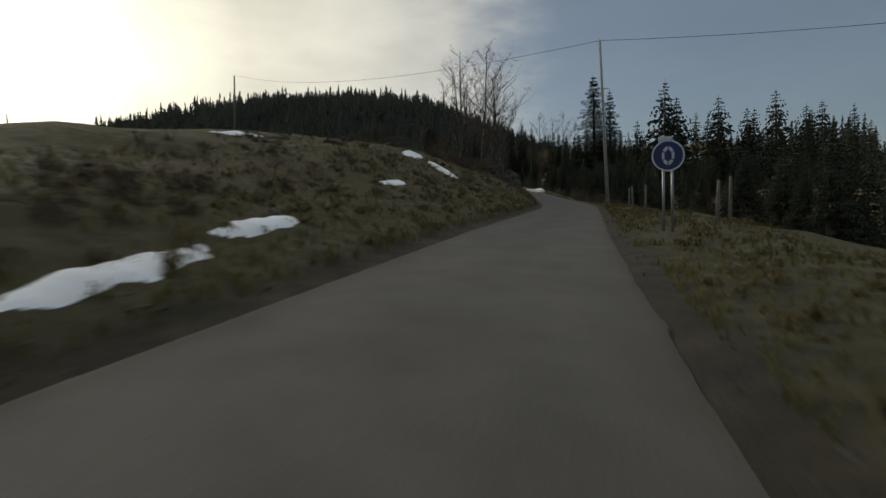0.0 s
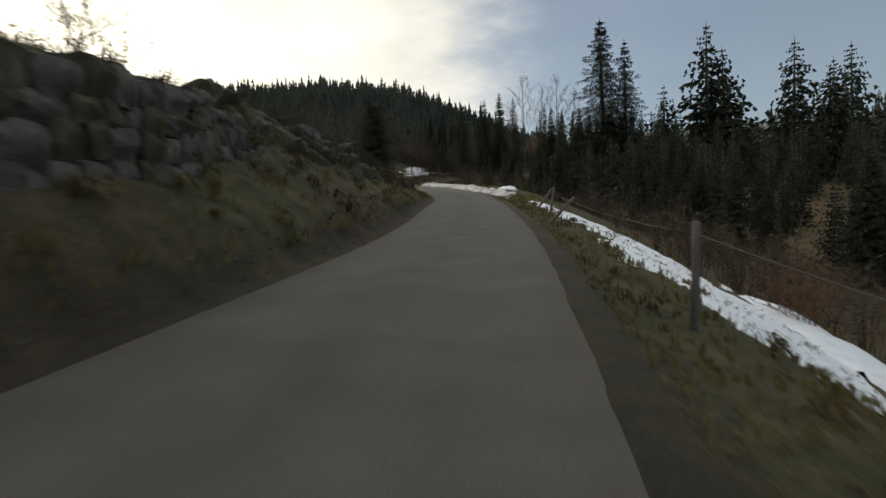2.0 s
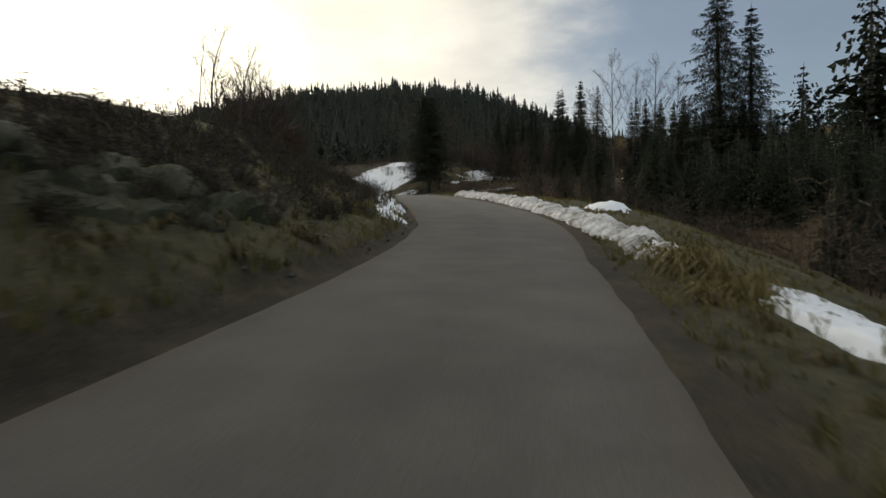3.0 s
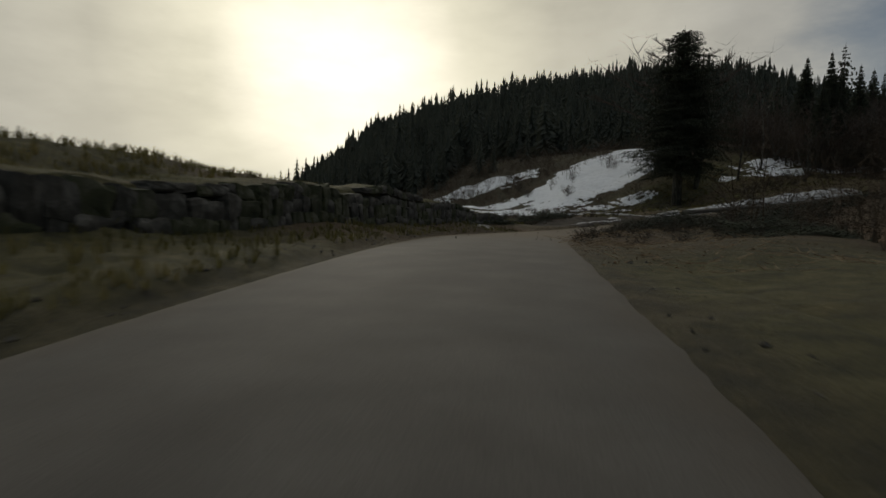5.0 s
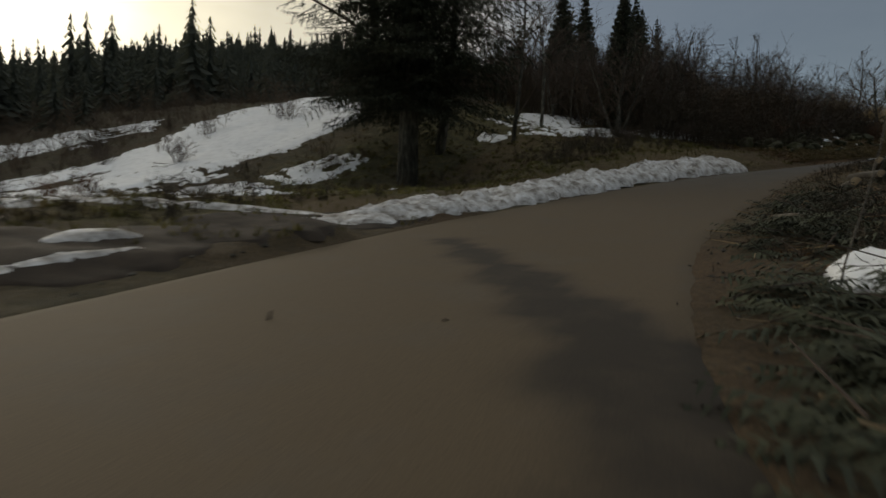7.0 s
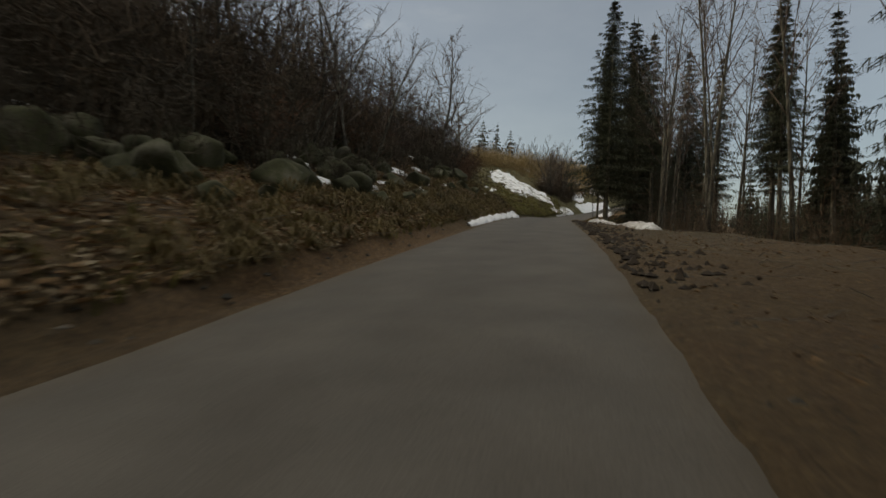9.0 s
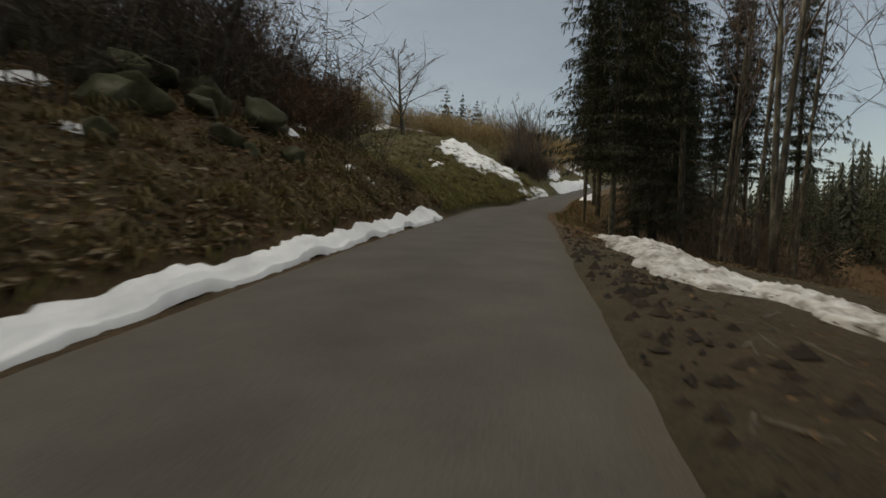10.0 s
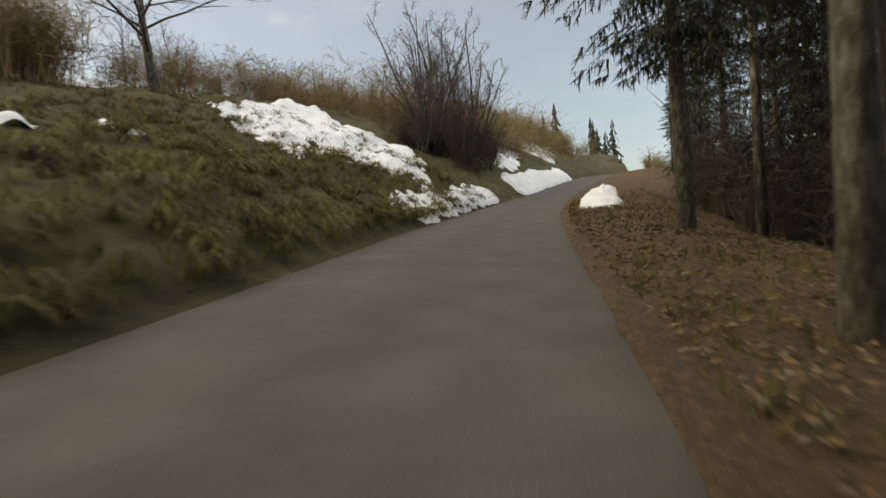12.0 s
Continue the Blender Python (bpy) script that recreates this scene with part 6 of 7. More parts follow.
for i, (s, d, ln, w, h) in enumerate(((170, 7.4, 6, 4, 0.9), (177, 5.4, 7, 4, 0.9), (184, 4.7, 7, 4.2, 1.1), (190, 4.2, 6, 3.8, 1.2), (195.5, 3.8, 5, 3.2, 1.0), (198.6, 3.8, 3.0, 2.8, 0.7), (202.5, 7.8, 4, 3.0, 1.1), (207.5, 6.4, 5, 3.0, 0.8), (196.6, 3.0, 4, 1.5, 0.35), (200, 2.85, 3, 1.1, 0.3), (205.2, 3.5, 5, 2.0, 0.45), (210.5, 3.7, 5, 2.0, 0.5), (183, 11, 9, 5, 1.6), (193, 10, 8, 5, 1.7), (204, 8.5, 8, 5, 1.5), (213, 7.4, 6, 3.5, 1.0), (220, 6.6, 7, 3.2, 1.0), (224, 8.4, 6, 3, 0.9), (172, 12.5, 8, 5, 1.2), (163, 10.5, 6, 4, 0.7))):
    brush_heap(s, d, ln, w, h, 40 + i)
for i, (s, d, ln, w, h) in enumerate(((183, -9.5, 8, 3, 0.7), (190, -10.5, 6, 2.6, 0.6), (195, -11.5, 6, 3.5, 0.8), (199, -14.5, 5, 3, 0.9))):
    brush_heap(s, d, ln, w, h, 60 + i, "low dark heap of cut brushwood")


def log(s, d, length, radius, turn, tilt, label, z=0.0):
    x, y = spot(s, d)
    e = new("log")
    e.matrix_basis = pose(x, y, high(x, y) + radius + z, 0, 90 + tilt, turn)
    v, f = [], []
    tube(v, f, [(0.012 * math.sin(k), 0.01 * math.cos(k * 2), length * (k / 8 - 0.5)) for k in range(9)], [radius * (1.0 - 0.02 * k) for k in range(9)], 12)
    part("bark", mesh_from("log_bark", v, f, WOOD, True), e)
    for sg in (-1, 1):
        v, f = [], []
        tube(v, f, [(0, 0, sg * length * 0.5 - 0.004), (0, 0, sg * length * 0.5 + 0.008)], [radius * 0.9 * (0.84 if sg > 0 else 1)] * 2, 12)
        part("cut_end", mesh_from("log_end", v, f, FRESH_WOOD), e, "pale sawn end")
    return tagged(e, label, "log", "felled logs")


log(176.5, 9.6, 5.0, 0.13, 35, -6, "pale barked log lying on the brush", 0.9)
log(221, 6.4, 2.0, 0.09, -20, 0, "short pale log beside cut branches", 0.15)
log(222.5, 6.9, 1.8, 0.08, 10, 3, "short pale log beside cut branches", 0.35)
log(209.9, 3.4, 1.5, 0.10, 62, 4, "short pale log with torn bark on the verge", 0.0)
log(208.0, 3.3, 1.3, 0.08, 95, 0, "short pale log with torn bark on the verge", 0.0)
log(213.5, 4.3, 2.6, 0.13, 62, 2, "barked log on a pile of cut wood", 0.1)
log(214.6, 4.7, 2.4, 0.11, 70, -3, "barked log on a pile of cut wood", 0.3)
log(216.0, 5.0, 2.2, 0.10, 54, 4, "barked log on a pile of cut wood", 0.5)
log(188, 8.0, 3.2, 0.09, 60, 8, "thin pale log lying on the brush", 0.9)
log(187, 5.1, 1.9, 0.10, 20, 3, "short log with torn pale bark", 0.05)


def dry_stalk(x, y, height, lean, label="tall thin dry stalk standing in the brush"):
    """A single thin dead stem with a few side shoots."""
    rnd = random.Random(int(x * 10 + y))
    v, f = [], []
    path = [(height * math.sin(radians(lean)) * u, 0.03 * math.sin(u * 7), height * u - 0.15) for u in (0, 0.25, 0.5, 0.75, 1.0)]
    tube(v, f, path, [0.011, 0.010, 0.008, 0.006, 0.003], 5)
    for u in (0.45, 0.6, 0.72, 0.85):
        px, pz = height * math.sin(radians(lean)) * u, height * u - 0.15
        a = rnd.random() * 6.28
        tube(v, f, [(px, 0, pz), (px + 0.10 * math.cos(a), 0.10 * math.sin(a), pz + 0.16)], [0.004, 0.002], 4)
    ob = new("dry_stalk", mesh_from("dry_stalk", v, f, WOOD, True))
    ob.location = (x, y, high(x, y))
    return tagged(ob, label, "stalk", "dry stalks")


dry_stalk(*spot(200.2, 3.0), 2.1, 12)
dry_stalk(*spot(165.4, -7.0), 2.9, 6, "thin dry stalk on top of the stone wall")
dry_stalk(*spot(86.5, -6.2), 1.6, 8, "thin dry stalk on the turf above the rocks")
dry_stalk(*spot(87.6, -6.0), 1.5, 12, "thin dry stalk on the turf above the rocks")
dry_stalk(*spot(305.5, 3.4), 2.8, 7, "thin pale sapling stem on the leafy verge")


def litter_sticks(name, label, s0, s1, d0, d1, count, seed, mat, lens=(0.15, 0.7), rad=(0.004, 0.012)):
    rnd = random.Random(seed)
    v, f = [], []
    places = [(rnd.uniform(s0, s1), rnd.uniform(d0, d1)) for _ in range(count)]
    xy = np.array([spot(*p) for p in places])
    zz = land(xy[:, 0], xy[:, 1])
    for (x, y), z in zip(xy, zz):
        a, ln, r = rnd.random() * 6.28, rnd.uniform(*lens), rnd.uniform(*rad)
        tube(v, f, [(x, y, z + 0.02), (x + math.cos(a) * ln, y + math.sin(a) * ln, z + 0.02 + rnd.uniform(0, 0.12))], [r, r * 0.6], 4)
    return tagged(new(name, mesh_from(name, v, f, mat)), label, "twigs", kind="stuff")


litter_sticks("broken_twigs", "pale broken twigs scattered over the bare verge", 150, 222, 3.2, 8.5, 900, 71, FRESH_WOOD)
litter_sticks("broken_twigs", "pale torn sticks and chips on the bare verge", 156, 216, 2.3, 6.5, 420, 75, FRESH_WOOD, (0.15, 0.8), (0.008, 0.020))
litter_sticks("broken_twigs", "dark broken twigs scattered over the bank", 244, 284, -8.5, -2.6, 700, 72, WOOD)
litter_sticks("broken_twigs", "dark broken twigs scattered over the verge", 240, 330, 2.6, 9.0, 700, 73, WOOD)


litter_sticks("road_crumbs", "small dark clods and twigs on the asphalt", 160, 206, -2.5, 2.5, 50, 84, MUD, (0.03, 0.10), (0.008, 0.02))

litter_sticks("torn_sticks", "pale torn sticks and split wood on the bare verge", 150, 174, 3.3, 8.5, 320, 75, FRESH_WOOD, (0.12, 0.7), (0.006, 0.016))

# ======== third stretch: through the wood ========
T_RIGHT = ((84.7, 265.8, 25, 1), (95.9, 273.8, 22, 1), (72.9, 257.0, 24, 1))
for x, y, h, k in T_RIGHT:
    spruce(x, y, h, k, True, 1.3 if x < 80 else 1.0, label="tall roadside spruce with drooping boughs and a pale lichen-grown trunk", lichen=True, girth=0.45 if x < 80 else 0.75)
for s, d, h, k, w in ((229, 8.0, 20, 0, 1.05), (237, 8.5, 22, 0, 1.05), (240, 7.2, 23, 0, 1.0), (243, 9.5, 24, 0, 1.0), (246, 12.5, 23, 1, 1.0), (303, 8.5, 25, 0, 1), (307, 7.6, 26, 1, 1), (312, 9.2, 25, 2, 1), (318, 8.4, 24, 2, 1.0), (324, 9.5, 23, 2, 1.0), (331, 9, 22, 2, 1.0), (301, 10, 24, 2, 1)):
    x, y = spot(s, d)
    spruce(x, y, h, k, True, w, "roadside wood")
for s, d, h, k in ((241, 12, 24, 1), (305, 13.5, 24, 3), (311, 16, 23, 3), (321, 16, 23, 3), (331, 15, 21, 3), (338, 12, 20, 3), (345, 11, 19, 1), (300, 16, 23, 3), (284, 16.5, 21, 3), (288, 18, 22, 3), (281, 19.5, 20, 3), (286, 22, 21, 1), (291, 23, 20, 3), (279, 15.5, 19, 3), (289, 27, 21, 3), (276, 22, 20, 3), (268, 24, 21, 3), (260, 23, 21, 3), (254, 20, 21, 3), (262, 18, 20, 1), (255, 15, 20, 3), (259, 14, 21, 1), (262, 16.5, 20, 3), (257, 27, 22, 0), (250, 26, 21, 1)):
    close = d < 20
    spruce(*spot(s, d), h, (0, 0, 0, 2)[k] if close else k, close, group="roadside wood")
for i in range(11):
    x, y = spot(random.uniform(352, 440), random.uniform(8, 20))
    spruce(x, y, random.uniform(13, 20), random.choice((0, 0, 2)), True, wide=1.0, group="wood below the road")
spruce_stand("lower_wood", "dark spruce wood on the slope below the road", [(*spot(random.uniform(345, 470), random.uniform(26, 60)), random.uniform(13, 20), random.choice((0, 1, 2)), 1.15) for _ in range(30)]
             + [(*spot(random.uniform(238, 345), random.uniform(28, 70)), random.uniform(13, 20), random.choice((3, 3, 0, 1)), 1.1) for _ in range(40)])
for s, d, h, k in ((270.5, 9.2, 17, 4), (272, 9.6, 18, 4), (276.5, 11, 16, 4), (281, 8.3, 17, 4), (281.6, 8.6, 17, 4), (285, 9.2, 15, 4), (283, 14, 18, 4), (287, 15.5, 17, 4), (280, 17, 18, 4), (291, 13, 17, 4), (267, 12, 16, 4), (262, 14, 17, 4), (295, 11.2, 19, 4), (295.4, 11.6, 18, 4), (290, 9.5, 15, 4), (258, 16, 16, 4)):
    x, y = spot(s, d)
    bare_tree(x, y, h, k, label="tall slim bare trunk with lichen", group="bare trunks")
spruce(88.0, 269.4, 23, 2, True, 0.75, "roadside wood", label="stout spruce with a bare lichen-grey trunk beside the road", lichen=True)
bare_tree(*spot(302.3, 4.0), 6, 4, label="thin pale sapling leaning over the verge", tilt=(0, -6), group="saplings")
# left: boulders, saplings, brush
rr = random.Random(9)
for i in range(100):
    s, d = rr.uniform(247, 278), rr.uniform(-12, -4.4)
    x, y = spot(s, d)
    boulder(x, y, rr.uniform(0.25, 0.5) if d > -5.6 else rr.uniform(0.45, 0.9), rr.choice((4, 5, 6, 7, 4, 5)), 0.36)
for i in range(26):
    s, d = rr.uniform(244, 280), rr.uniform(-24, -7.5)
    x, y = spot(s, d)
    bare_tree(x, y, rr.uniform(6, 11), rr.choice((1, 3, 4, 1, 0)), tilt=(rr.uniform(-6, 6), rr.uniform(-6, 10)), group="saplings")
thicket("undergrowth", "dense dark undergrowth on the bank", along(rr, 480, 240, 291, -24, -6.5, 1.0, 3.6), 321, DARK_TWIG, 10, 8, 3, 0.6, 1.6)
thicket("undergrowth", "brown leafless undergrowth above the bank", along(rr, 330, 242, 292, -32, -9, 3.5, 7.5), 322, BROWN_TWIG, 9, 8, 2, 0.5, 1.3)
thicket("wood_undergrowth", "dark tangle of dead lower branches inside the wood", along(rr, 170, 320, 352, 9.5, 24, 2.5, 7.0), 342, DARK_TWIG, 9, 9, 3, 0.5, 1.3)
for s, d, h, k in ((327, 13, 21, 0), (333, 12.2, 22, 0), (336, 16, 20, 0), (341, 13.5, 21, 0), (346, 17, 19, 0), (329, 19.5, 21, 2)):
    spruce(*spot(s, d), h, k, True, group="roadside wood")
thicket("wood_undergrowth", "dead brown sticks and brush inside the wood", along(rr, 420, 262, 350, 8.0, 28, 1.0, 4.2), 323, BROWN_TWIG, 8, 7, 2, 0.7, 1.2)
for i in range(10):
    s, d = rr.uniform(246, 286), rr.uniform(-16, -7.5)
    bush(*spot(s, d), rr.uniform(2.5, 4), i % 2, i % 3 == 0, "undergrowth")
for s, d, h, k in ((246, -20, 14, 2), (251, -23, 15, 1), (257, -25, 15, 0), (262, -27, 14, 2), (241, -17, 13, 2), (268, -28, 14, 1)):
    x, y = spot(s, d)
    spruce(x, y, h, k)
for s, d, h, k, r in ((283, -6.5, 3.2, 1, 1), (286, -8, 3.6, 0, 0), (280, -5.8, 2.8, 0, 1), (288, -10, 3, 1, 0), (278, -8, 4.5, 1, 0), (282, -9, 4.5, 1, 0), (285, -11, 4.5, 0, 1), (284, -7.2, 3.4, 0, 0), (288.5, -8.5, 3.4, 1, 1), (281, -12, 5, 0, 0)):
    x, y = spot(s, d)
    bush(x, y, h, k, bool(r), "undergrowth")
for s, d, ln, w, tn, sd in ((262, -9, 3.0, 1.2, 60, 1), (264.5, -12.5, 4, 1.6, 50, 2), (260, -6.2, 1.4, 0.6, 40, 3), (268, -7.5, 1.8, 0.8, 30, 4), (272, -7.6, 1.5, 0.6, 60, 5), (276, -9, 1.8, 0.6, 40, 6), (282, -7, 1.5, 0.5, 40, 7), (266, -5.6, 1.2, 0.4, 70, 8), (279, -6.0, 1.2, 0.4, 30, 9), (257, -7.5, 2.4, 1.0, 30, 10), (259.5, -9.5, 2.6, 1.2, 80, 11), (263, -6.4, 1.5, 0.5, 20, 12), (265, -8.5, 1.8, 0.7, 50, 13), (269, -6.2, 1.6, 0.4, 60, 14), (271, -5.4, 1.0, 0.3, 10, 15), (274, -6.8, 1.4, 0.5, 40, 16), (255, -11, 3.0, 1.4, 60, 17), (279.7, -4.25, 1.2, 0.35, 30, 18), (280.2, -3.75, 0.9, 0.3, 60, 19), (281, -3.1, 0.4, 0.15, 20, 20)):
    snow_patch("snow_patch", "small leftover of snow between boulders", *spot(s, d), ln, w, tn, 0.14, 100 + sd, 0.1, SNOW, 0.1)
snow_bank("thin strip of ploughed snow along the road's edge", 261, 279, -2.45, -2.12, 0.06, 110, SNOW, 6.0)
snow_bank("narrow bank of ploughed snow along the road's edge", 277.4, 284, -2.55, -2.0, 0.10, 112, SNOW, 4.5)
snow_bank("dirty lumpy snow bank at the edge of the wood", 263.5, 274, 4.5, 5.9, 0.22, 111)
snow_bank("dirty lumpy snow bank at the edge of the wood", 271.5, 283.5, 3.3, 5.0, 0.22, 113)
# roots over the end of the bank before the meadow
thicket("hollow_roots", "dark roots and dead stalks hanging over the bank", along(rr, 26, 282.4, 285.2, -4.2, -3.3, 0.25, 0.6), 341, DARK_TWIG, 10, 7, 1, 1.1, 1.8)
# beyond: sloping meadow
bare_tree(94.3, 306.8, 13.5, 5, label="lone leafless tree with spreading limbs on the meadow")
for x, y, h, k in ((109.5, 297, 10, 3), (111.5, 299.0, 11.5, 3), (114, 300.5, 10, 3), (111.5, 296, 6, 1), (116, 303, 8, 0), (108.5, 296.5, 6, 3), (115.5, 298.6, 11, 3), (118.5, 301, 9, 3)):
    bare_tree(x, y, h, k, group="trees by the road")
for x, y, h, k, r in ((108.5, 296.5, 3.4, 0, 0), (110.5, 298, 3.6, 1, 0), (112, 299.5, 3.2, 0, 1), (115, 302, 3.4, 1, 0)):
    bush(x, y, h, k, bool(r))
near_scrub = along(rr, 120, 296, 340, -44, -30, 2.0, 4.6) + along(rr, 90, 340, 374, -34, -23, 1.8, 4.2) + [(x + rr.uniform(-2, 2), y + rr.uniform(-2, 2), rr.uniform(3.0, 4.8)) for x, y in ((83, 311), (80, 309), (104, 313), (107, 314), (99, 314)) for _ in range(5)] + [(87.5 + rr.uniform(-2.4, 2.0), 309.5 + rr.uniform(-2.5, 2.5), rr.uniform(4.5, 7.0)) for _ in range(30)]
thicket("meadow_scrub", "ochre-brown leafless scrub above the meadow", near_scrub, 331, SCRUB, 13, 9, 3, 0.6, 1.6)
thicket("meadow_scrub", "brown leafless scrub above the meadow", along(rr, 130, 300, 380, -60, -30, 3.0, 6.0), 332, BROWN_TWIG, 10, 8, 3, 0.6, 2.0)
far_end = []
for _ in range(200):
    u = rr.random()
    far_end.append((114 + 66 * u + rr.uniform(-8, 6), 304 + 40 * u + rr.uniform(-4, 16), rr.uniform(1.5, 4.5)))
thicket("far_scrub", "ochre-brown scrub on the slope beyond the road's end", far_end, 335, SCRUB, 10, 8, 2, 0.6, 2.0)
snow_patch("snow_patch", "broken snow under the far scrub", 146, 321, 34, 12, 32, 0.25, 129, 0.25, step=0.4)
thicket("meadow_scrub", "tall dense ochre-brown bushes at the top of the meadow", [(rr.uniform(62, 77), rr.uniform(304, 313), rr.uniform(6.0, 9.0)) for _ in range(60)], 336, SCRUB, 16, 10, 4, 0.5, 1.3)
for i, (x, y, ln, w, tn) in enumerate(((65, 299.5, 9, 3.4, 15), (77, 305.5, 3.4, 1.3, 20), (84, 308.5, 6, 2.2, 20), (92.5, 311.5, 5, 1.8, 15), (71, 302, 4, 1.2, 30), (61, 294, 5, 2.0, 40))):
    snow_patch("snow_patch", "old snow at the foot of the scrub above the meadow", x, y, ln, w, tn, 0.28, 170 + i, 0.0, SNOW, 0.14)
thicket("roadside_scrub", "grey-brown leafless shrubs beside the road", along(rr, 70, 346.5, 358, -11, -5.0, 1.5, 4.5), 333, BROWN_TWIG, 12, 10, 3, 0.5, 1.3)
thicket("roadside_scrub", "ochre-brown scrub on the slope above the road's far end", along(rr, 150, 356, 383, -30, -5.5, 1.2, 3.5), 334, SCRUB, 10, 8, 2, 0.6, 1.8)
thicket("far_scrub", "dense ochre-brown scrub above the road's far bend", along(rr, 230, 352, 455, -28, -7, 2.4, 6.0) + along(rr, 60, 405, 460, 4, 14, 1.5, 4.0), 337, SCRUB, 12, 9, 3, 0.6, 1.7)
thicket("heather_clumps", "brown clumps of dead stalks on the meadow", clumps(rr, 34, 8, 288, 340, -20, -3.0, 0.2, 0.5), 339, BROWN_TWIG, 12, 8, 1, 1.1, 1.6)
thicket("roadside_scrub", "dark dense brush under the roadside trees", along(rr, 40, 346, 356, -10, -5.4, 1.2, 3.0), 338, DARK_TWIG, 12, 9, 3, 0.6, 1.3)
for i, (s_, d_, l_, w_) in enumerate(((362, -7.5, 12, 4), (372, -10, 14, 5), (384, -9, 16, 6), (398, -12, 18, 7))):
    snow_patch("snow_patch", "broken snow among the far scrub", *spot(s_, d_), l_, w_, 38, 0.22, 150 + i, 0.25, step=0.3)
for i in range(28):
    x, y = rr.uniform(40, 150), rr.uniform(318, 376)
    if nearest([x], [y])[1][0] < -28:
        bare_tree(x, y, rr.uniform(6, 9), (3, 0, 1)[i % 3], group="scrub trees")
for i in range(6):
    x, y = spot(rr.uniform(352, 380), rr.uniform(-22, -6))
    bush(x, y, rr.uniform(1.5, 3.5), i % 2, i % 2 == 0, "scrub above the road's far end")
for x, y, h in ((120, 300, 6), (130, 312, 7), (126, 318, 8), (136, 330, 8)):
    bare_tree(x, y, h, 3, group="scrub trees")
top_spruce(214, 440, 92, 0, 0.8)
top_spruce(224, 440, 92, 1, 0.9)
top_spruce(234, 438, 90, 0, 0.8)
snow_patch("snow_field", "smooth patch of snow running down the meadow", 100.4, 297.4, 18, 10.5, 66, 0.36, 120, 0.0, step=0.2, ragged=0.2)
snow_patch("snow_patch", "broken snow on the upper meadow", 86, 316, 22, 4, 12, 0.18, 121, 0.4, step=0.3)
snow_patch("snow_patch", "broken snow on the upper meadow", 70, 308, 16, 3, 20, 0.18, 122, 0.4, step=0.3)
snow_patch("snow_patch", "broken snow under the scrub", 104, 320, 20, 6, 20, 0.18, 123, 0.3, step=0.3)
snow_patch("snow_patch", "snow slope above the road's far end", 122, 306, 18, 9, 40, 0.25, 124, 0.25, step=0.3)
snow_patch("snow_patch", "snow slope above the road's far end", 134, 324, 18, 10, 50, 0.25, 125, 0.25, step=0.3)
snow_bank("low bank of ploughed snow along the road's edge", 328, 346, (-4.4, -3.7), (-2.85, -2.5), 0.18, 126, SNOW)
snow_bank("low bank of ploughed snow along the road's edge", 352, 376, -4.2, -2.3, 0.35, 127, SNOW)
snow_bank("rounded heap of ploughed snow on the verge", 335, 348, 3.0, 4.8, 0.4, 128, SNOW)
for s, d, w in ((322, -11, 0.5), (329, -9.5, 0.9), (329, -9, 0.8), (331, -10.5, 0.7), (318, -13, 0.7), (324, -13.5, 0.8), (335, -10, 0.6), (315, -17, 0.9), (308, -16, 0.8), (302, -18, 1.0), (298, -16, 0.8)):
    x, y = spot(s, d)
    boulder(x, y, w * 0.8, 4 + int(s) % 4, 0.55)


for s, d, ln, w, tn, sd in ((322, -12.5, 1.8, 0.6, 30, 1), (325, -11, 1.4, 0.5, 70, 2), (327, -12.6, 2.4, 0.7, 10, 3), (330, -10.8, 1.6, 0.6, 40, 4), (331, -8.5, 1.4, 0.4, 60, 5), (333, -7.2, 1.5, 0.5, 20, 6), (328, -14.5, 2.6, 0.8, 30, 7), (320, -15, 2.4, 0.7, 50, 8), (316, -19, 3.0, 1.0, 20, 9), (309, -21, 3.4, 1.0, 30, 10), (303, -22, 3.0, 0.9, 20, 11), (333.5, -12, 1.6, 0.6, 80, 12)):
    snow_patch("snow_patch", "small leftover of snow between grassy hummocks", *spot(s, d), ln, w, tn, 0.10, 140 + sd, 0.15, SNOW, 0.12)


